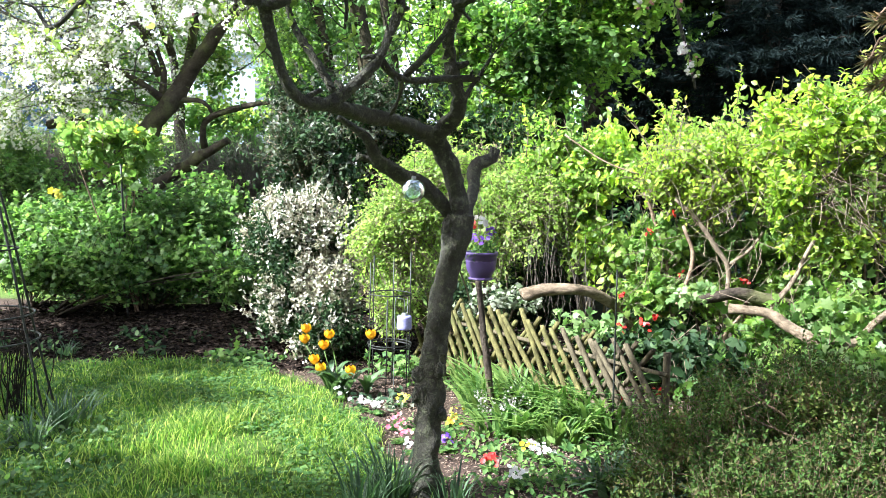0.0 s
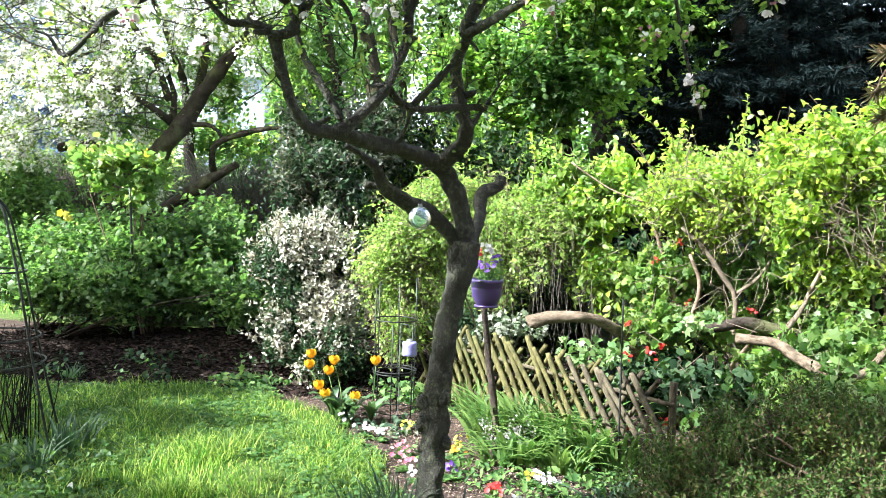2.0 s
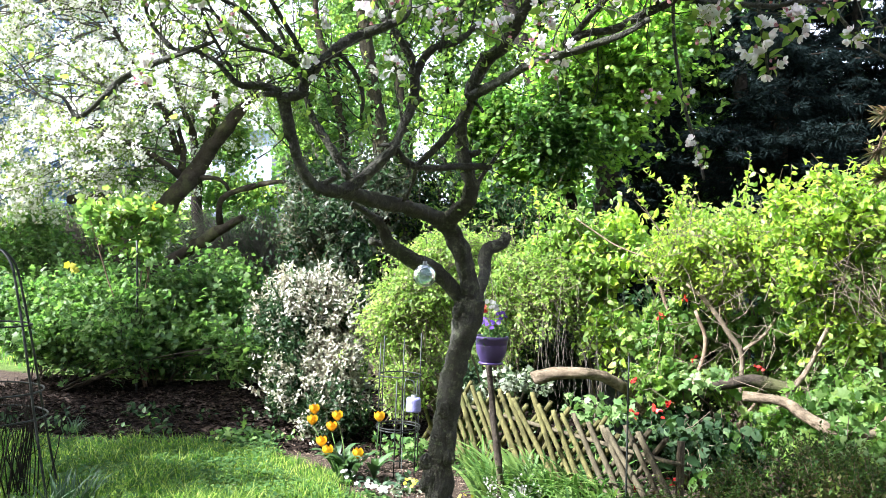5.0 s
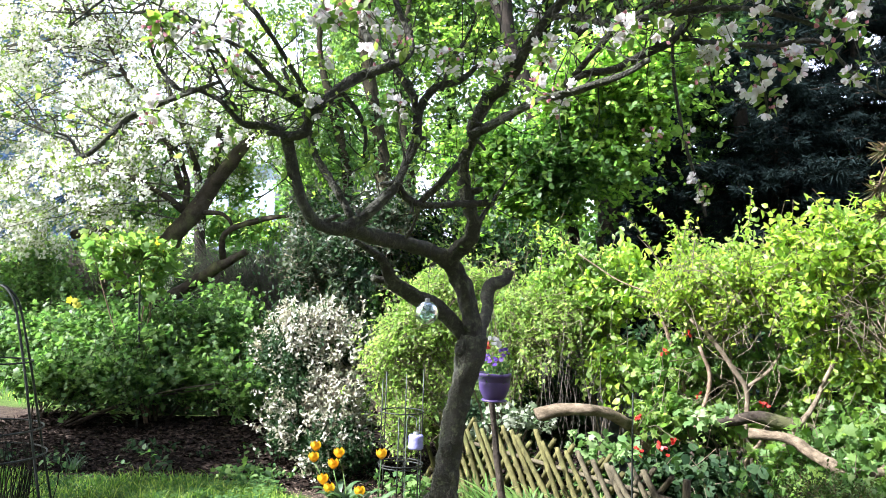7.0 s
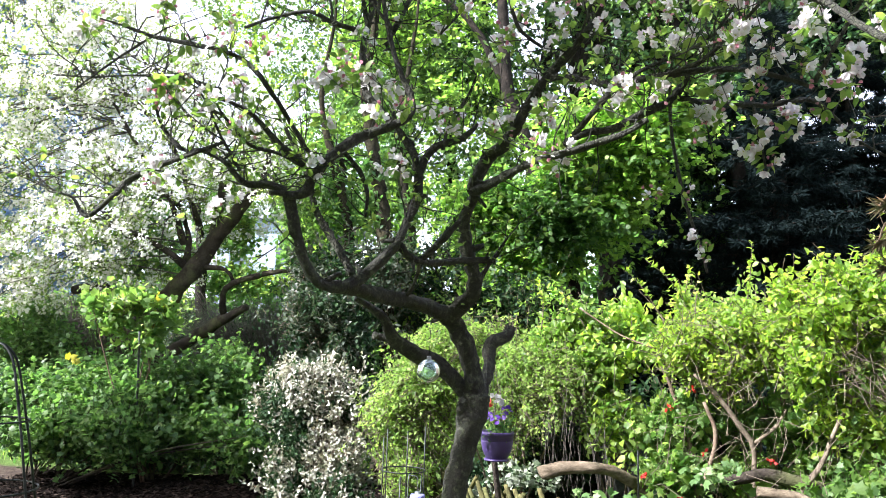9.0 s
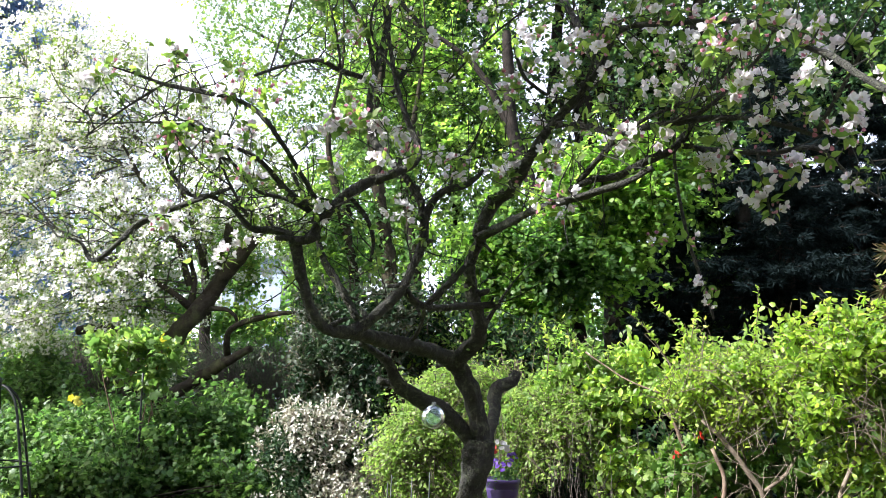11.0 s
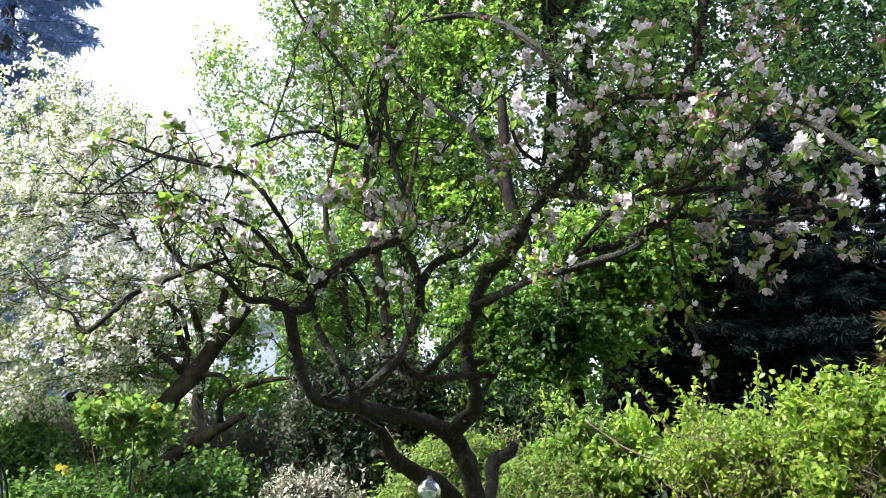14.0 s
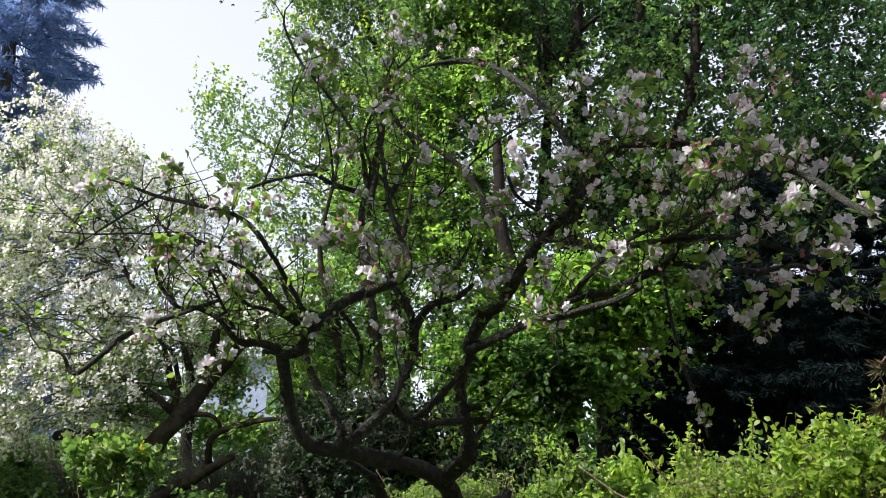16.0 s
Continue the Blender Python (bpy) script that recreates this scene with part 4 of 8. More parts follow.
tree("hazel_tree", "shaded green tree behind the dark conifers", (8.5, 17, 0),
     [(5.76, 17.00, -0.37, 0.176), (5.56, 17.00, 6.42, 0.151), (5.94, 17.00, 10.89, 0.1)], [],
     [blob((4.10, 17.00, 8.94), 2.6, 1.0, 1.6), blob((7.33, 17.00, 8.99), 2.6, 1.0, 1.6), blob((3.62, 16.00, 6.12), 1.6, 1.0, 1.4), blob((4.58, 18.00, 4.27), 1.8, 0.8, 1.8), blob((6.83, 18.00, 4.44), 1.8, 0.8, 1.8), blob((8.82, 18.00, 4.47), 1.8, 0.8, 1.8), blob((0.51, 18.00, 13.77), 1.8, 0.8, 1.8), blob((3.38, 18.00, 13.95), 1.8, 0.8, 2.0)],
     M["darkleaf"], M["darkbark"], 14, 5200, 7, 0.2, 0.8, "small", reach=0.6, shell=0.1, gaps=0.15, scale=2.0, extra=((M["canopy"], 0.3),))


def conifer(name, label, base, height, radius, tiers, material, bark, seed, drop=0.35, needle=0.16, start_z=0.6, per=12):
    """A spruce or yew: whorls of drooping boughs with needle sprays."""
    g = np.random.default_rng(seed)
    ob = thing(name, base, label, "tree")
    x, y, z = base
    limb("trunk", [(x, y, z - 0.1, radius * 0.07), (x, y, z + height * 0.5, radius * 0.05), (x, y, z + height, 0.02)], bark, ob, 10, 0.5, 0.05, seed)
    a, b, nodes = [], [], []
    for i in range(tiers):
        f = i / tiers
        zz = z + start_z + (height - start_z) * f
        r = radius * (1 - f) ** 0.75 * g.uniform(0.7, 1.2)
        for k in range(9):
            t = g.uniform(0, 6.283)
            r = r * g.uniform(0.85, 1.12)
            d = np.array([math.cos(t), math.sin(t), 0])
            m = 7
            u = np.linspace(0, 1, m)[:, None]
            c = np.array([x, y, zz]) + d * u * r + np.array([0, 0, -1.0]) * drop * r * (u - 0.45 * u ** 2.5)
            a.append(c[:-1])
            b.append(c[1:])
            nodes.append((c, d, r))
    part("boughs", np_mesh("boughs", *prisms(np.concatenate(a), np.concatenate(b), 0.02, 0.015), bark), ob, kind="stuff")
    P, D = [], []
    for c, d, r in nodes:
        n = int(per * (1 + 3 * r))
        u = g.uniform(0.12, 1, n)
        base_p = np.stack([np.interp(u, np.linspace(0, 1, 7), c[:, k]) for k in range(3)], 1)
        side = np.array([-d[1], d[0], 0]) * g.choice((-1, 1), n)[:, None]
        w = unit(side * g.uniform(0.3, 1, n)[:, None] + d * 0.6 + np.array([0, 0, -1.0]) * g.uniform(-0.1, 0.9, n)[:, None])
        for q in range(7):
            P.append(base_p + w * (0.05 * q * (needle / 0.13)) * (1.25 - u)[:, None] + g.normal(0, 0.02, (n, 3)))
            D.append(unit(w + g.normal(0, 0.55, (n, 3))))
    P, D = np.concatenate(P), np.concatenate(D)
    lv = leaves(P, D, g.normal(size=P.shape), needle * g.uniform(0.6, 1.3, len(P)), 0.2, "needle")
    part("needles", np_mesh("needles", *lv, material), ob, kind="stuff")
    return ob


conifer("spruce_tree", "tall spruce standing far off, needles coloured blue for haze", (-18.4, 24.0, 0), 25, 6.4, 46, M["spruce"], M["greytwig"], 41, 0.3, 0.3, 1.5, 5)
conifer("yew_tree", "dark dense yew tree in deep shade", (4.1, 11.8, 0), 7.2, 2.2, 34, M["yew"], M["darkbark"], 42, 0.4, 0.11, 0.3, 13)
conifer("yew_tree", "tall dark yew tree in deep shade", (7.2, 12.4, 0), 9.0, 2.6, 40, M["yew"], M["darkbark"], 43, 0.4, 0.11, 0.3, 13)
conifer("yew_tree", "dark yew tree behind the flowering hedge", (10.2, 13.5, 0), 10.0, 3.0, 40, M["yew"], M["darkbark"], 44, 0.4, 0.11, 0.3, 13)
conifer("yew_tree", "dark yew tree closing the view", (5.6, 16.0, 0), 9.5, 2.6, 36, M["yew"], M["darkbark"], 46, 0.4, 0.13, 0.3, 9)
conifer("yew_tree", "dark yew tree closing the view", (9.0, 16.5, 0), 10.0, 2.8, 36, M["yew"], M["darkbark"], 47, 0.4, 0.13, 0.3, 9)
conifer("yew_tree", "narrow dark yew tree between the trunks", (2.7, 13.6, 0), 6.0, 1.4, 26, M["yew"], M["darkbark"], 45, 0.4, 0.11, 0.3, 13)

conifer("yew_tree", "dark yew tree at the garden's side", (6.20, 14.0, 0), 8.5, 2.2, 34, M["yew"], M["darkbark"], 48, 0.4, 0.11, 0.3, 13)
tree("lilac_tree", "light green broadleaved tree behind the orchard", (-7.5, 15.5, 0),
     [(-6.14, 15.50, -1.27, 0.137), (-6.25, 15.50, 2.36, 0.114), (-6.48, 15.50, 4.51, 0.0686)], [],
     [blob((-9.66, 16.00, 2.08), 1.4, 0.8, 0.6), blob((-7.55, 16.00, 2.36), 1.3, 0.8, 0.6), blob((-5.60, 16.00, 2.99), 1.0, 0.6, 0.5), blob((-3.79, 15.00, 3.48), 0.7, 0.6, 1.0), blob((-6.08, 16.00, 4.62), 0.7, 0.8, 1.0), blob((-3.96, 15.00, 3.69), 0.6, 0.6, 1.0), blob((-8.01, 15.00, 1.84), 1.8, 0.5, 0.6), blob((-4.24, 15.00, 4.45), 0.35, 0.5, 0.5), blob((-5.72, 16.00, 4.04), 0.4, 0.5, 0.6), blob((-5.61, 15.50, 5.28), 0.5, 0.4, 0.6), blob((-5.00, 15.00, 5.50), 0.5, 0.4, 0.6)],
     M["canopy"], M["darkbark"], 15, 2800, 8, 0.12, 0.75, "small", reach=0.5, shell=0.1, gaps=0.3, scale=2.4, extra=((M["oldleaf"], 0.5),))

# unseen trees added beside the lawn to shade it and the apple tree
tree("tall_shade_tree", "broad unseen tree added to shade the apple tree and beds", (-8.2, 0.2, 0),
     [(-8.2, 0.2, -0.1, 0.22), (-8.0, 0.3, 2.5, 0.19), (-7.2, 0.8, 5.0, 0.14), (-5.8, 1.0, 6.8, 0.09), (-4.4, 1.0, 7.6, 0.04)],
     [[(-6.3, 0.95, 6.2, 0.08), (-5.0, 0.7, 7.0, 0.05), (-3.6, 0.6, 7.5, 0.03)]],
     [(-4.3, 0.9, 7.5, 1.0, 0.7, 0.5), (-3.5, 0.7, 7.6, 1.1, 0.8, 0.5), (-5.6, 1.2, 7.4, 0.6, 0.5, 0.5)],
     M["canopy"], M["darkbark"], 16, 2500, 8, 0.13, 0.75, "small", reach=0.45, shell=0.1, gaps=0.45, scale=3.0)
tree("low_shade_tree", "small unseen tree added beside the lawn to shade it", (-7.90, 3.80, 0),
     [(-7.90, 3.80, -0.1, 0.12), (-7.80, 3.80, 1.8, 0.1), (-7.40, 3.80, 3.8, 0.06)], [],
     [(-7.00, 3.10, 4.0, 0.8, 0.7, 0.6), (-5.70, 1.60, 4.0, 1.0, 0.35, 0.5), (-7.20, 5.10, 4.5, 1.1, 0.8, 0.6), (-8.40, 4.90, 4.6, 1.0, 0.9, 0.6), (-7.10, 4.10, 4.4, 0.7, 0.5, 0.5), (-8.10, 5.40, 4.6, 0.9, 0.6, 0.5), (-8.30, 4.00, 4.1, 0.7, 0.6, 0.5), (-7.90, 2.10, 4.0, 0.9, 0.6, 0.5), (-8.00, 1.40, 4.1, 0.9, 0.5, 0.5), (-6.70, 2.00, 4.0, 0.6, 0.5, 0.5),
      (-8.70, 3.20, 5.0, 1.1, 0.9, 0.5), (-8.00, 5.60, 5.0, 1.2, 0.7, 0.5), (-7.50, 3.10, 4.6, 1.0, 0.9, 0.4), (-7.60, 1.65, 4.5, 1.2, 0.8, 0.4), (-6.20, 1.50, 4.5, 0.9, 0.5, 0.4), (-5.40, 1.60, 4.4, 0.7, 0.5, 0.3), (-6.60, 5.30, 4.6, 0.8, 0.6, 0.3)],
     M["canopy"], M["darkbark"], 17, 5200, 8, 0.09, 0.7, "small", reach=0.3, shell=0.1, gaps=0.42, scale=3.5)
woods = [(x, 30 + 2 * math.sin(x), 2.6 + 1.2 * math.sin(x * 1.3), 3.2, 1.5, 3.2 + 1.3 * math.sin(x * 0.9 + 1)) for x in range(-34, 34, 4)]
lv, tw = spray(3200, woods, 18, 7, 0.55, 0.8, "small", reach=1.2, shell=0.3, gaps=0.12, scale=0.8, twigs=0.1)
own("far_woods", np_mesh("far_woods", *lv, M["canopy"]), "distant line of green trees", "woods", kind="stuff")

# ivy-clad stems in the middle distance
for i, (pts, r) in enumerate(((([(-1.43, 9.50, 1.54, 0.0981), (-1.56, 9.50, 2.92, 0.0981), (-1.70, 9.50, 3.74, 0.0911), (-1.87, 9.50, 4.92, 0.0701), (-1.78, 9.50, 5.86, 0.0491)]), 0.16),
                              (([(-1.99, 10.00, 1.53, 0.0738), (-2.07, 10.00, 3.20, 0.0664), (-2.30, 10.00, 4.00, 0.059), (-2.53, 10.00, 4.94, 0.0369)]), 0.2),
                              (([(-1.29, 11.00, 1.55, 0.0731), (-1.40, 11.00, 3.38, 0.0649), (-1.62, 11.00, 4.68, 0.0568), (-1.50, 11.00, 5.54, 0.0406)]), 0.18))):
    ob = thing("ivy_clad_tree", (pts[0][0], pts[0][1], 0), "slender trunk clad in moss and ivy", "tree", "ivy-clad trunks")
    limb("trunk", [(pts[0][0], pts[0][1], -0.05, pts[0][3] * 1.2)] + list(pts) + [(pts[-1][0] + 0.12, pts[-1][1], pts[-1][2] + 1.3, 0.02), (pts[-1][0] + 0.05, pts[-1][1], pts[-1][2] + 2.4, 0.008)], M["ivybark"], ob, 10, 0.12, 0.18, 50 + i)
    bl = [(p[0], p[1], p[2], r * 1.2, r * 1.2, 0.5) for p in pts[:-1]]
    lv, tw = spray(300, bl, 60 + i, 6, 0.065, 0.8, "small", reach=0.15, shell=0.4, gaps=0.45, scale=5)
    part("ivy", np_mesh("ivy", *lv, M["currant"]), ob, kind="stuff")

# dark evergreen and grey bare shrubs behind the lawn
shrub("holly_bush", "tall dark evergreen holly bush", "bush", (-1.6, 9.0, 0), [blob((-1.95, 8.80, 1.85), 0.75, 0.5, 0.65), blob((-1.64, 9.20, 2.41), 0.7, 0.5, 0.7), blob((-2.37, 9.40, 2.41), 0.45, 0.45, 0.5), blob((-1.90, 8.60, 0.95), 0.7, 0.5, 0.6)],
      M["greyleaf"], M["twig"], 71, 1900, 7, 0.062, 0.55, "fine", shell=0.3, gaps=0.4, reach=0.22, scale=7, extra=((M["darkleaf"], 0.8),))
shrub("holly_bush", "dark evergreen bush below the trees", "bush", (0.2, 9.6, 0), [blob((-0.71, 9.60, 2.33), 0.9, 0.5, 0.8), blob((0.28, 9.60, 2.07), 0.8, 0.5, 0.6)],
      M["darkleaf"], M["twig"], 72, 1200, 7, 0.08, 0.6, shell=0.3, gaps=0.25, reach=0.25, extra=((M["maple"], 0.2),))


def bare_bush(name, label, base, blobs, n, seed, material):
    ob = thing(name, base, label, "bush")
    g = np.random.default_rng(seed)
    p, out = in_blobs(n, blobs, seed, 0.2, 0.1)
    n = len(p)
    foot = np.array(base) + (p - np.array(base)) * g.uniform(0.15, 0.7, n)[:, None]
    mid = (p + foot) / 2 + g.normal(0, 0.05, p.shape)
    v, f = join([prisms(foot, mid, 0.004, 0.003), prisms(mid, p, 0.003, 0.0015), prisms(mid, p + g.normal(0, 0.12, p.shape), 0.0025, 0.0012)])
    part("twigs", np_mesh("twigs", v, f, material), ob, kind="stuff")
    for i in range(4):
        e = p[i * 7]
        limb("stem", [(base[0] + 0.05 * i, base[1], base[2] - 0.05, 0.02), (*((e + np.array(base)) / 2), 0.013), (*e, 0.005)], material, ob, 6, 0.1, 0.1, seed + i)
    return ob


bare_bush("bare_bush", "leafless shrub of thin grey-brown twigs", (-3.0, 11.5, 0), [blob((-3.59, 11.50, 2.09), 0.6, 0.4, 0.5), blob((-4.58, 11.80, 1.99), 0.6, 0.4, 0.45)], 420, 81, M["greytwig"])
bare_bush("bare_bush", "leafless grey shrub among the currants", (-5.6, 11.0, 0), [blob((-5.88, 11.00, 1.68), 0.7, 0.4, 0.5), blob((-6.88, 11.40, 2.01), 0.6, 0.4, 0.4)], 600, 82, M["greytwig"])

# currant bushes
for k, (lab, bl, sd, num) in enumerate((
        ("low spreading currant bush over shaded soil", [blob((-4.79, 8.00, 0.60), 0.7, 0.4, 0.26), blob((-3.93, 7.90, 0.62), 0.6, 0.4, 0.25), blob((-3.31, 8.20, 0.68), 0.55, 0.4, 0.28), blob((-2.58, 7.90, 0.56), 0.3, 0.3, 0.2)], 97, 800),
        ("leafy green currant bush at the lawn's far edge", [blob((-5.35, 8.60, 0.84), 0.8, 0.5, 0.44), blob((-4.50, 8.40, 0.82), 0.7, 0.5, 0.55)], 91, 900),
        ("dense green currant bush over bare soil", [blob((-3.85, 8.40, 0.90), 0.65, 0.5, 0.48), blob((-3.40, 8.60, 0.97), 0.65, 0.5, 0.6)], 92, 950),
        ("tall green currant bush behind the soil mound", [blob((-3.43, 9.40, 1.21), 0.6, 0.4, 0.5), blob((-4.91, 9.60, 1.16), 0.9, 0.4, 0.4), blob((-6.08, 9.80, 1.28), 0.8, 0.4, 0.6)], 93, 900),
        ("spreading green bush with pale new leaves", [blob((-6.61, 10.40, 1.65), 0.6, 0.4, 0.5), blob((-4.60, 8.00, 0.64), 0.6, 0.3, 0.22), blob((-3.29, 9.60, 0.70), 0.5, 0.4, 0.25)], 94, 600))):
    shrub("currant_bush", lab, "bush", (bl[0][0], bl[0][1] + 0.1, 0), bl, M["currant"], M["oldbark"], sd, int(num * 1.5), 7, 0.062, 0.95, "lobed", stems=7, group="currant bushes", reach=0.35, shell=0.0, gaps=0.5, scale=6, flat=1.3, face=0.7, up=0.1,
          extra=((M["currantpale"], 0.7),))
# dark bush added as backing: stands for the deep shade below the currants
shrub("backing_bush", "low dark bush added to stand for the shade under the currants", "bush", (-4.2, 9.6, 0), [blob((-5.02, 9.50, 0.15), 0.6, 0.3, 0.4), blob((-4.28, 9.50, 0.25), 0.7, 0.3, 0.5), blob((-3.54, 9.50, 0.41), 0.5, 0.3, 0.4), blob((-2.97, 9.30, 0.31), 0.5, 0.3, 0.5)],
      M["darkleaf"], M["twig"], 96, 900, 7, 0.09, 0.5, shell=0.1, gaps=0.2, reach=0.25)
shrub("backing_bush", "grey-green evergreen bush in shade behind the old tree", "bush", (-4.6, 12.6, 0), [(-5.2, 12.6, 1.7, 0.7, 0.4, 0.6), (-4.3, 12.6, 1.75, 0.7, 0.4, 0.65), (-3.4, 12.7, 1.6, 0.6, 0.4, 0.6), (-4.6, 12.6, 0.8, 1.2, 0.4, 0.6)],
      M["greyleaf"], M["greytwig"], 99, 1700, 7, 0.06, 0.5, shell=0.1, gaps=0.35, reach=0.25, extra=((M["darkleaf"], 0.6),))
shrub("maple_sapling", "sapling with large bright yellow-green leaves", "sapling", (-3.9, 8.4, 0), [blob((-4.35, 8.20, 2.0), 0.3, 0.25, 0.14), blob((-3.95, 8.20, 2.06), 0.36, 0.25, 0.17), blob((-4.1, 8.15, 1.8), 0.38, 0.22, 0.18), blob((-3.85, 8.15, 1.68), 0.25, 0.2, 0.15), blob((-3.70, 8.20, 1.92), 0.22, 0.2, 0.2)],
      M["hedge"], M["twig"], 95, 100, 5, 0.085, 1.0, "vine", stems=4, reach=0.25, gaps=0.5, shell=0.0, scale=7, flat=0.7, face=0.5, extra=((M["currantpale"], 0.7), (M["lemon"], 0.04)))
for k, p in enumerate(((-4.77, 8.40, 1.38), (-4.28, 8.80, 1.72), (-4.82, 8.40, 1.36))):
    g = np.random.default_rng(k)
    ob = own("yellow_leaf", np_mesh("yellow_leaf", *leaves(np.array([p] * 3) + g.normal(0, 0.02, (3, 3)), g.normal(size=(3, 3)), np.array([[0, -1.0, 0.4]] * 3), 0.08, 1.0, "vine"), M["lemon"]),
             "bright yellow leaves above the currants", "leaf", "yellow leaves", "stuff")

# ---- the old apple tree in blossom ----
old = thing("old_apple_tree", (-4.8, 10.4, 0), "old leaning apple tree covered in white blossom", "tree")
OLD = [
    [(-5.45, 10.3, -0.1, 0.2), (-5.38, 10.20, 0.9, 0.175), (-5.15, 10.10, 1.55, 0.165), (-4.66, 10.05, 2.06, 0.157), (-4.20, 10.00, 2.50, 0.146), (-3.95, 10.00, 2.85, 0.133), (-3.54, 9.80, 3.33, 0.101), (-3.08, 9.60, 3.78, 0.0779), (-3.09, 9.40, 3.66, 0.0555), (-2.95, 9.20, 4.08, 0.0339)],
    [(-4.05, 10.00, 2.74, 0.0959), (-3.95, 10.10, 3.27, 0.0745), (-3.92, 10.20, 3.80, 0.0602), (-4.16, 10.40, 4.07, 0.046), (-4.22, 10.50, 4.75, 0.031)],
    [(-5.30, 10.25, 1.05, 0.125), (-4.75, 10.35, 1.32, 0.114), (-4.23, 10.30, 1.63, 0.104), (-3.77, 10.10, 1.90, 0.0894), (-3.39, 10.00, 2.10, 0.059)],
    [(-3.75, 10.10, 1.99, 0.0522), (-3.74, 10.00, 2.26, 0.0517), (-3.58, 9.90, 2.40, 0.0511), (-3.14, 9.80, 2.53, 0.0434), (-2.67, 9.70, 2.57, 0.0286)],
    [(-4.11, 10.00, 2.62, 0.0517), (-3.69, 9.90, 2.58, 0.0365), (-3.58, 9.90, 2.44, 0.0292)],
    [(-5.18, 10.10, 1.5, 0.1), (-5.22, 10.12, 1.95, 0.095), (-5.35, 10.15, 2.22, 0.09), (-5.6, 10.20, 2.30, 0.088), (-5.95, 10.20, 2.26, 0.08)],
    [(-4.26, 10.00, 2.62, 0.0664), (-4.54, 9.80, 2.85, 0.0506), (-4.89, 9.60, 3.02, 0.0354), (-5.42, 9.50, 3.14, 0.021)],
    [(-4.31, 10.00, 2.92, 0.059), (-4.45, 9.80, 3.46, 0.0434), (-4.78, 9.60, 4.01, 0.0354), (-5.18, 9.40, 4.72, 0.0208)],
    [(-4.13, 10.00, 3.19, 0.059), (-4.55, 9.80, 4.30, 0.0434), (-5.40, 9.60, 5.10, 0.0283), (-6.05, 9.50, 5.24, 0.014)],
    [(-3.82, 9.80, 3.32, 0.0506), (-3.74, 9.60, 3.87, 0.0354), (-4.21, 9.50, 4.60, 0.028), (-4.88, 9.40, 5.36, 0.0139)],
    [(-4.26, 10.00, 2.62, 0.059), (-4.29, 10.00, 3.10, 0.0443), (-4.63, 10.00, 3.60, 0.0369), (-5.66, 9.80, 3.89, 0.0217)],
]
for i, pts in enumerate(OLD):
    limb("trunk" if i == 0 else "limb", [(x, y, z, r * 0.82) for x, y, z, r in pts], M["oldbark"], old, 12 if i == 0 else 8, 0.1, 0.16, 120 + i, 0.3)
CROWN = [(-7.93, 9.60, 1.96), (-8.96, 9.60, 4.55), (-7.83, 9.60, 5.86), (-6.94, 9.60, 6.54), (-6.52, 9.60, 7.04), (-5.60, 9.60, 6.45), (-4.45, 9.60, 5.76), (-3.31, 9.60, 4.94), (-2.60, 9.60, 4.13), (-2.82, 9.60, 3.22), (-3.67, 9.60, 2.90), (-4.20, 9.60, 2.42), (-5.52, 9.60, 2.23), (-6.12, 9.60, 1.82)]
g = np.random.default_rng(131)
roots = np.concatenate([spline(pts, 0.08)[3:, :3] for pts in OLD[:2] + OLD[5:]])
roots = roots[roots[:, 2] > 2.3]
ends = crown_places(130, CROWN, 9.7, 1.0, 134, 0.1, 3)
near = np.argsort(np.linalg.norm(ends[:, None] - roots[None], axis=2), 1)
start = roots[near[np.arange(len(ends)), g.integers(0, 40, len(ends))]]
u = np.linspace(0, 1, 8)[None, :, None]
arch = np.array([0, 0, 1.0]) * g.uniform(-0.05, 0.2, (len(ends), 1)) * np.linalg.norm(ends - start, axis=1, keepdims=True) + g.normal(0, 0.12, ends.shape)
bough = start[:, None] * (1 - u) + ends[:, None] * u + arch[:, None] * np.sin(math.pi * u) + g.normal(0, 0.025, (len(ends), 8, 3))
thick = np.linspace(0.013, 0.004, 8)
tv = [prisms(bough[:, k], bough[:, k + 1], thick[k], thick[k + 1]) for k in range(7)]
spots = crown_places(3900, CROWN, 9.7, 1.05, 135, 0.26, 4)
# the crown is thin in front of the main limb
main = spline(OLD[0][2:7], 0.1)
bare = np.min(np.hypot(spots[:, None, 0] - main[None, :, 0], spots[:, None, 2] - main[None, :, 2]), 1) < 0.3
spots = spots[~(bare & (spots[:, 1] < 10.0))]
twig_at = bough[:, 2:].reshape(-1, 3)
foot = twig_at[np.array([np.argmin(np.linalg.norm(twig_at - q, axis=1)) for q in spots])]
knee = foot * 0.5 + spots * 0.5 + g.normal(0, 0.05, spots.shape)
tv += [prisms(foot, knee, 0.0028, 0.002), prisms(knee, spots, 0.002, 0.0012)]
part("twigs", np_mesh("twigs", *join(tv), M["greytwig"]), old, kind="stuff")
at = np.concatenate([np.repeat(spots, 5, 0), np.repeat(knee, 5, 0)])
at = at + g.normal(0, 0.055, at.shape)
w = unit(g.normal(size=at.shape) + np.array([0, 0, 0.2]))
part("crown", np_mesh("crown", *leaves(at, w, g.normal(0, 0.5, at.shape) + np.array([-0.4, -0.4, 0.8]), g.uniform(0.035, 0.06, len(at)), 0.6), M["oldleaf"]), old, "small fresh green leaves", "stuff")
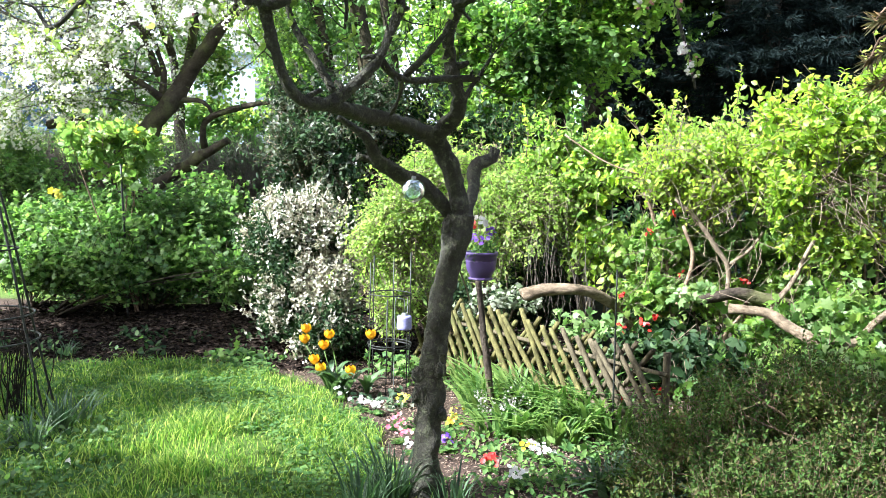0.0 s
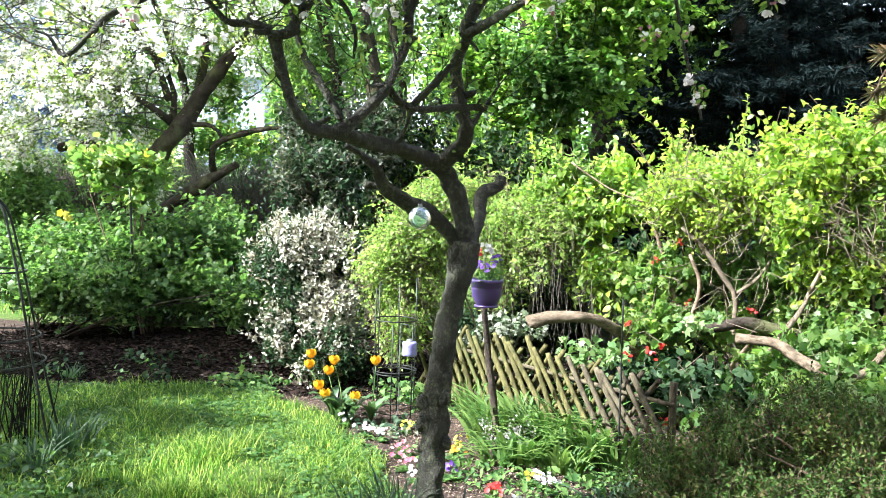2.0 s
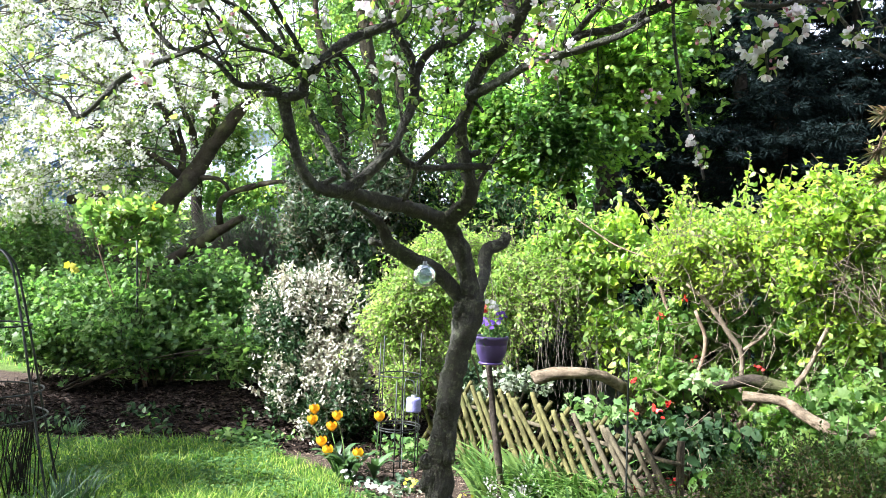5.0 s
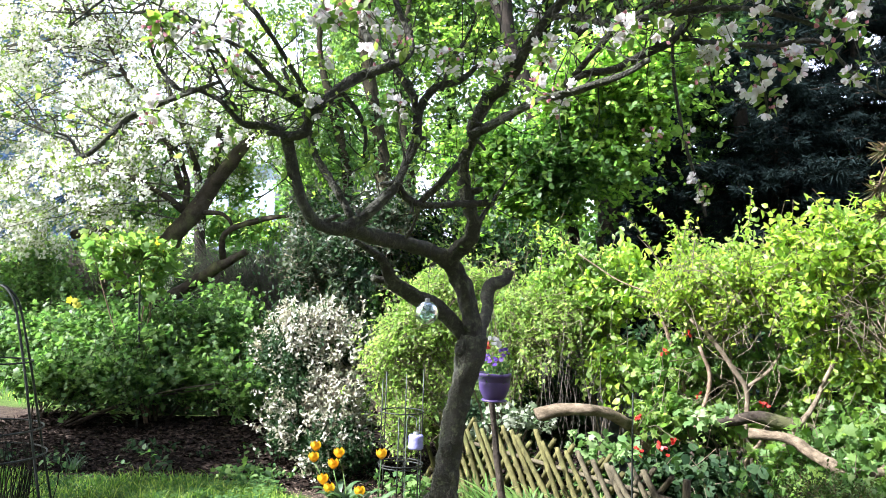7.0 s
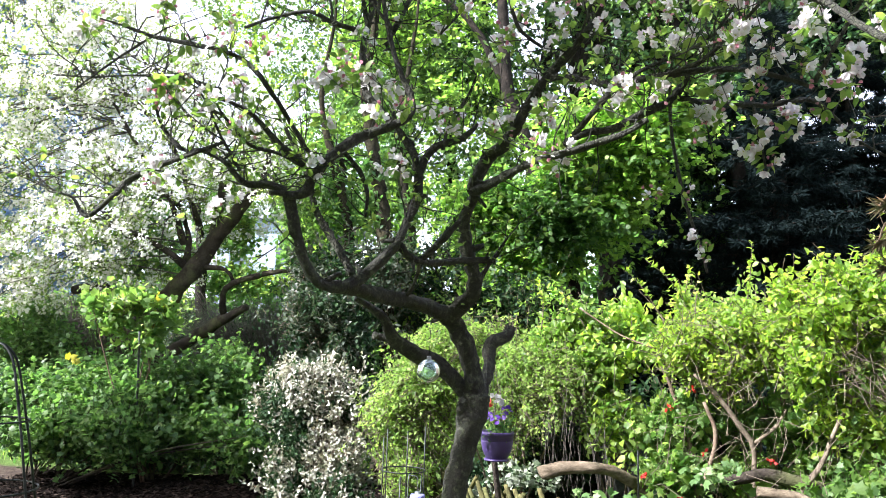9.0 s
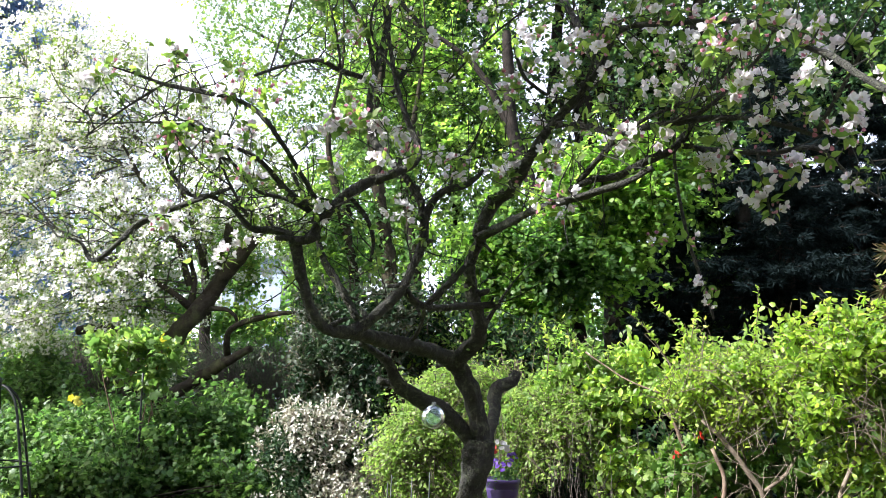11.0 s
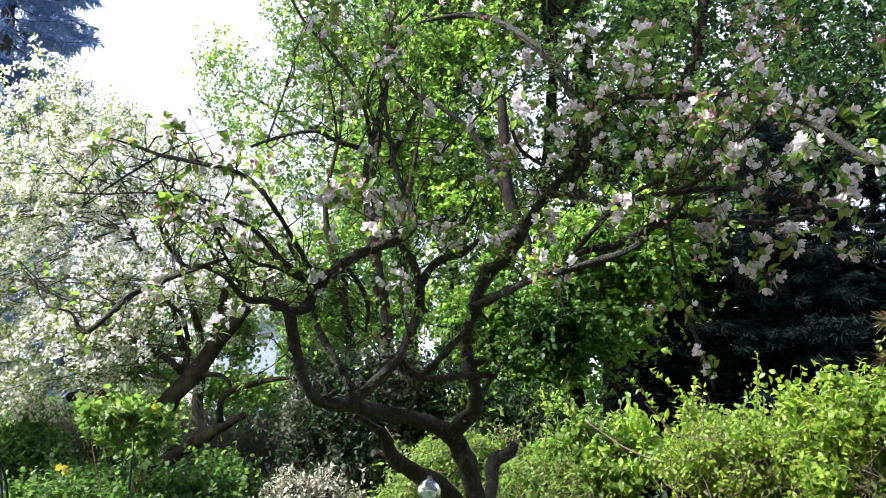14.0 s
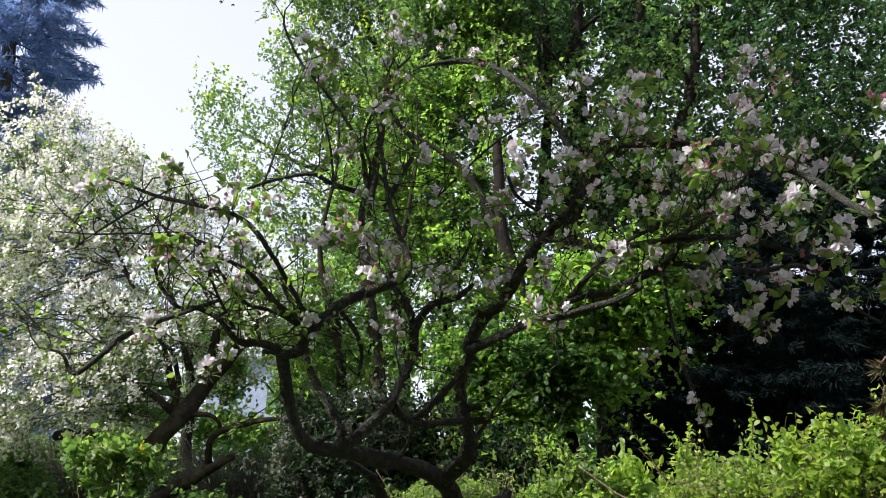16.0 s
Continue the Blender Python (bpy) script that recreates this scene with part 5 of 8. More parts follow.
# blossom is thickest high up and on the outer side
bloom = spots[g.random(len(spots)) < np.clip(0.55 + (spots[:, 2] - 2.3) * 0.3 - (spots[:, 0] + 4.6) * 0.3, 0.12, 1.0)]
p = np.repeat(bloom, 14, 0) + g.normal(0, 0.038, (len(bloom) * 14, 3))
w = unit(g.normal(size=p.shape))
face = unit(np.array([-0.5, -0.45, 0.6]) + g.normal(0, 0.45, p.shape))
part("blossom", np_mesh("blossom", *leaves(p, w, face, g.uniform(0.034, 0.054, len(p)), 1.0, "bloom"), M["whitepetal"]), old, "masses of white blossom", "stuff")

# ---- shrubs round the bed ----
shrub("variegated_bush", "dense bush of cream and grey-green variegated leaves", "bush", (-1.35, 7.1, 0),
      [blob((-1.62, 6.90, 0.54), 0.5, 0.4, 0.42), blob((-1.89, 7.10, 0.99), 0.42, 0.4, 0.4), blob((-1.46, 7.10, 0.95), 0.36, 0.36, 0.4), blob((-1.75, 7.20, 1.28), 0.33, 0.33, 0.28), blob((-1.75, 6.80, 0.35), 0.3, 0.3, 0.2), blob((-1.42, 6.62, 0.27), 0.36, 0.24, 0.22)],
      M["variegated"], M["twig"], 151, 4000, 8, 0.044, 0.5, stems=8, reach=0.14, shell=0.35, gaps=0.46, scale=8, flat=0.6, face=0.7, extra=((M["darkleaf"], 0.75),))
weep = shrub("weeping_shrub", "rounded shrub with arching shoots and small yellow-green leaves", "shrub", (0.1, 6.6, 0),
      [blob((-0.65, 6.40, 1.22), 0.42, 0.4, 0.5), blob((-0.38, 6.60, 1.56), 0.45, 0.4, 0.4), blob((-0.82, 6.30, 0.98), 0.26, 0.3, 0.4), blob((0.20, 6.40, 1.43), 0.5, 0.4, 0.4), blob((0.11, 6.40, 1.14), 0.35, 0.3, 0.25), blob((0.47, 6.30, 1.39), 0.3, 0.3, 0.32), blob((-0.09, 6.60, 1.71), 0.3, 0.3, 0.2), blob((-0.70, 6.15, 0.66), 0.2, 0.12, 0.2)],
      M["weep"], M["paletwig"], 152, 5200, 9, 0.036, 0.6, stems=9, reach=0.26, droop=0.6, shell=0.3, gaps=0.46, scale=6, face=0.7, up=0.1, extra=((M["hedge"], 0.25),))
g = np.random.default_rng(5)
n = 70
a = np.stack([g.uniform(0.35, 1.0, n), g.uniform(6.0, 6.5, n), g.uniform(0.9, 1.55, n)], 1)
m = a + np.stack([g.normal(0, 0.05, n), g.normal(-0.05, 0.05, n), -g.uniform(0.15, 0.4, n)], 1)
e = m + np.stack([g.normal(0.02, 0.06, n), g.normal(0, 0.03, n), -g.uniform(0.15, 0.45, n)], 1)
part("hanging_shoots", np_mesh("hanging_shoots", *join([prisms(a, m, 0.003, 0.0022), prisms(m, e, 0.0022, 0.001)]), M["greytwig"]), weep, "thin brown hanging shoots", "stuff")

HEDGE = (
    # the low shrubs get darker leaf colours to stand for shade behind the fence
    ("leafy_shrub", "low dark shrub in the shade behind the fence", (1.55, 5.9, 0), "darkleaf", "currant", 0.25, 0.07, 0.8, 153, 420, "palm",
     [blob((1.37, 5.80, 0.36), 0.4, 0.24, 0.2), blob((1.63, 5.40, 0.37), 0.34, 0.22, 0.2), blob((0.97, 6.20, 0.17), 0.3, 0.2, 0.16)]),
    ("leafy_shrub", "loose shrub with bright mid-green pointed leaves", (0.95, 6.5, 0), "hedge", "hedgetop", 0.5, 0.068, 0.62, 155, 1150, "fine",
     [blob((0.49, 6.70, 1.72), 0.26, 0.3, 0.2), blob((0.87, 6.30, 1.68), 0.28, 0.3, 0.28), blob((1.14, 6.30, 1.78), 0.2, 0.3, 0.16), blob((0.93, 6.20, 1.13), 0.3, 0.3, 0.22), blob((0.65, 6.40, 1.86), 0.2, 0.2, 0.14), blob((1.01, 6.40, 2.01), 0.12, 0.2, 0.1)]),
    ("leafy_shrub", "loose shrub with fine pale yellow-green leaves", (2.0, 6.1, 0), "hedgetop", "weep", 0.6, 0.045, 0.55, 156, 1500, "fine",
     [blob((1.65, 5.90, 1.88), 0.32, 0.36, 0.16), blob((1.37, 5.90, 1.72), 0.24, 0.3, 0.18), blob((1.96, 5.80, 1.82), 0.24, 0.3, 0.18), blob((1.67, 5.90, 1.60), 0.34, 0.3, 0.13), blob((1.46, 6.00, 2.03), 0.14, 0.2, 0.1), blob((1.85, 5.90, 2.07), 0.14, 0.2, 0.1), blob((2.11, 5.80, 1.99), 0.14, 0.2, 0.12)]),
    ("leafy_shrub", "tall shrub with broad bright yellow-green leaves", (2.9, 5.6, 0), "hedgetop", "hedge", 0.5, 0.056, 0.6, 157, 1150, "fine",
     [blob((2.23, 5.50, 1.97), 0.28, 0.34, 0.2), blob((2.56, 5.40, 2.08), 0.22, 0.34, 0.24), blob((2.13, 5.50, 1.65), 0.26, 0.3, 0.2), blob((2.59, 5.40, 1.66), 0.3, 0.3, 0.24), blob((2.47, 5.50, 1.27), 0.36, 0.26, 0.2), blob((2.29, 5.50, 2.24), 0.14, 0.2, 0.1), blob((2.07, 5.60, 2.13), 0.12, 0.2, 0.1), blob((2.65, 5.40, 2.35), 0.12, 0.2, 0.1)]),
    ("leafy_shrub", "open shrub of light lobed leaves on many woody stems", (2.1, 5.9, 0), "hedge", "currantpale", 0.6, 0.068, 0.85, 158, 720, "lobed",
     [blob((1.29, 6.00, 1.16), 0.34, 0.28, 0.2), blob((1.70, 6.10, 1.21), 0.34, 0.28, 0.2), blob((2.11, 5.90, 1.23), 0.34, 0.28, 0.22), blob((1.24, 5.90, 0.82), 0.34, 0.26, 0.18), blob((1.78, 6.00, 0.82), 0.34, 0.26, 0.2), blob((2.30, 5.80, 0.91), 0.34, 0.26, 0.22)]),
    ("leafy_shrub", "low shrub of broad lobed green leaves behind the fence", (2.3, 5.4, 0), "currantpale", "hedge", 0.25, 0.075, 0.9, 159, 620, "lobed",
     [blob((2.00, 5.40, 0.59), 0.28, 0.24, 0.2), blob((2.48, 5.30, 0.82), 0.34, 0.26, 0.26), blob((2.44, 5.00, 0.46), 0.34, 0.24, 0.24), blob((2.09, 5.00, 0.41), 0.26, 0.22, 0.16)]))
for nm, lab, base, m1, m2, share, sz, wd, sd, num, shape, bl in HEDGE:
    hedge = shrub(nm, lab, "shrub", base, bl, M[m1], M["paletwig"], sd, num, 7, sz, wd, shape, stems=8, stem_r=0.011, group="hedge shrubs", reach=0.26, shell=0.05, gaps=0.5, scale=9, flat=0.55, face=0.7, up=0.6, thick=0.003, extra=((M[m2], share),))
# dark leaves added behind the hedge so its gaps read as shade
shrub("backing_bush", "dark bush added to stand for shade in the hedge gaps", "bush", (1.9, 7.0, 0), [(-0.2, 7.5, 0.35, 0.4, 0.2, 0.4), (0.40, 7.05, 0.62, 0.42, 0.2, 0.5), (0.75, 7.0, 0.7, 0.5, 0.25, 0.5), (1.35, 7.1, 0.8, 0.5, 0.25, 0.7), (1.95, 6.8, 0.9, 0.5, 0.25, 0.7), (2.6, 6.5, 0.8, 0.5, 0.25, 0.7), (3.1, 6.2, 0.9, 0.4, 0.25, 0.8)],
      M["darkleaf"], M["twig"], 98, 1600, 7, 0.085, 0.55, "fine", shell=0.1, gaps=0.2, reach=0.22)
# dead tan twigs among the leaves
g = np.random.default_rng(61)
n = 260
a = np.stack([g.uniform(1.1, 3.3, n), g.uniform(5.2, 5.9, n), g.uniform(0.6, 1.9, n)], 1)
d = unit(g.normal(size=(n, 3)) + np.array([0, 0, 0.6]))
m = a + d * g.uniform(0.08, 0.22, n)[:, None]
e = m + unit(d + g.normal(0, 0.5, (n, 3))) * g.uniform(0.06, 0.2, n)[:, None]
part("dead_twigs", np_mesh("dead_twigs", *join([prisms(a, m, 0.003, 0.0022), prisms(m, e, 0.0022, 0.001)]), M["paletwig"]), hedge, "dry tan twigs", "stuff")
# a tangle of dry stalks in the outer shrub
g = np.random.default_rng(62)
n = 64
a = np.array([2.38, 5.2, 1.60]) + g.normal(0, 1, (n, 3)) * np.array([0.14, 0.08, 0.17])
d = unit(g.normal(size=(n, 3)) * np.array([0.6, 0.4, 0.5]) + np.array([0.3, -0.1, -0.6]))
m = a + d * g.uniform(0.08, 0.2, n)[:, None]
e = m + unit(d + g.normal(0, 0.35, (n, 3))) * g.uniform(0.06, 0.18, n)[:, None]
part("dead_twigs", np_mesh("dead_twigs", *join([prisms(a, m, 0.0035, 0.0025), prisms(m, e, 0.0025, 0.001)]), M["paletwig"]), hedge, "dry tan stalks", "stuff")
# long shoots that stand out of the hedge
SHOOTS = [[(1.23, 5.90, 1.89), (1.03, 5.90, 2.18), (0.92, 5.90, 2.27)], [(1.42, 5.90, 1.94), (1.28, 5.90, 2.19), (1.09, 5.90, 2.35)], [(1.79, 5.80, 1.94), (1.83, 5.80, 2.23), (1.85, 5.80, 2.49)],
          [(0.32, 6.20, 1.80), (0.33, 6.20, 2.02), (0.28, 6.20, 2.20)], [(0.68, 6.20, 1.81), (0.58, 6.20, 1.98), (0.49, 6.20, 2.09)], [(2.12, 5.60, 1.97), (2.22, 5.60, 2.17), (2.33, 5.60, 2.27)],
          [(2.38, 5.50, 2.01), (2.40, 5.50, 2.28), (2.45, 5.50, 2.42)], [(1.35, 5.90, 1.98), (1.39, 5.90, 2.15), (1.42, 5.90, 2.30)], [(2.60, 5.40, 2.05), (2.63, 5.40, 2.27), (2.65, 5.40, 2.39)]]
for i, (a, b, c) in enumerate(SHOOTS):
    limb("shoot", [(*a, 0.006), (*b, 0.004), (*c, 0.002)], M["paletwig"], hedge, 5, 0.05, 0.05, 160 + i)
    g = np.random.default_rng(170 + i)
    q = spline([a, b, c], 0.025)
    q = np.repeat(q, 2, 0)
    w = unit(g.normal(0, 0.7, q.shape) + np.array([0, 0, 0.5]))
    part("leaves", np_mesh("leaves", *leaves(q, w, np.tile([0, -0.3, 1.0], (len(q), 1)) + g.normal(0, 0.3, q.shape), g.uniform(0.035, 0.062, len(q)), 0.6, "fine"), M["hedgetop"]), hedge, kind="stuff")
# bare woody stems of the hedge
WOOD = [[(1.39, 5.70, 1.51, 0.0158), (1.58, 5.70, 1.33, 0.0158), (1.74, 5.70, 1.11, 0.0189), (1.81, 5.70, 0.99, 0.0189), (1.80, 5.70, 0.65, 0.0221), (1.76, 5.60, 0.33, 0.0248)],
        [(2.38, 5.40, 1.41, 0.012), (2.24, 5.40, 1.19, 0.0149), (2.14, 5.40, 0.95, 0.0179), (1.96, 5.40, 0.67, 0.0209)], [(2.18, 5.40, 1.48, 0.00897), (2.42, 5.40, 1.37, 0.012), (2.76, 5.40, 1.24, 0.012)],
        [(1.80, 5.70, 1.03, 0.0158), (1.96, 5.70, 1.16, 0.0126), (2.03, 5.70, 1.28, 0.00946)], [(1.21, 5.90, 1.55, 0.0131), (1.30, 5.90, 1.30, 0.0163), (1.40, 5.90, 0.95, 0.0196), (1.44, 5.80, 0.62, 0.0193)],
        [(1.63, 5.80, 1.73, 0.0128), (1.67, 5.80, 1.48, 0.016), (1.66, 5.80, 1.23, 0.0128)], [(0.61, 6.10, 1.98, 0.005), (0.91, 6.00, 1.78, 0.006), (1.16, 5.90, 1.68, 0.007)], [(2.21, 5.30, 1.56, 0.0088), (2.43, 5.30, 1.60, 0.0088), (2.68, 5.30, 1.63, 0.0088)],
        [(1.87, 5.60, 0.67, 0.0124), (1.73, 5.50, 0.52, 0.0152), (1.75, 5.40, 0.30, 0.0149)], [(1.46, 5.70, 1.31, 0.0126), (1.54, 5.70, 1.06, 0.0158), (1.42, 5.60, 0.74, 0.0155)]]
for i, pts in enumerate(WOOD):
    limb("branch", pts, M["paletwig"] if i < 4 else M["twig"], hedge, 7, 0.05, 0.15, 190 + i, 0.4)
own("bent_branch", np_mesh("bent_branch", *tri(tube([(1.69, 5.30, 0.77, 0.0344), (1.92, 5.20, 0.76, 0.0338), (2.04, 5.10, 0.68, 0.0361), (2.16, 5.00, 0.62, 0.0384), (2.27, 5.00, 0.59, 0.0354), (2.41, 5.00, 0.62, 0.0266), (2.51, 5.00, 0.74, 0.0236), (2.61, 5.00, 0.83, 0.0236)], 10, 0.04, 0.12, 3, 0.2)), M["log"], True),
    "thick pale bent branch lying through the hedge", "branch")
own("fallen_branch", np_mesh("fallen_branch", *tri(tube([(1.58, 5.60, 0.78, 0.0372), (1.86, 5.60, 0.83, 0.0455), (2.15, 5.60, 0.78, 0.0455), (2.39, 5.60, 0.75, 0.0331)], 10, 0.04, 0.15, 4, 0.2)), M["oldbark"], True),
    "dark mossy branch lying behind the hedge stems", "branch")
own("curved_log", np_mesh("curved_log", *tri(tube([(0.30, 5.75, 0.75, 0.042), (0.34, 5.75, 0.765, 0.05), (0.49, 5.75, 0.80, 0.048), (0.66, 5.75, 0.81, 0.045), (0.83, 5.80, 0.78, 0.043), (0.96, 5.87, 0.71, 0.042), (1.09, 5.95, 0.60, 0.042), (1.6, 6.1, -0.05, 0.05)], 14, 0.03, 0.14, 5, 0.15)), M["log"], True),
    "pale curved log arching over the bed behind the fence", "log")

# ---- the apple tree in front ----
apple = thing("apple_tree", (-0.24, 3.66, 0), "gnarled young apple tree with pink and white blossom", "tree")
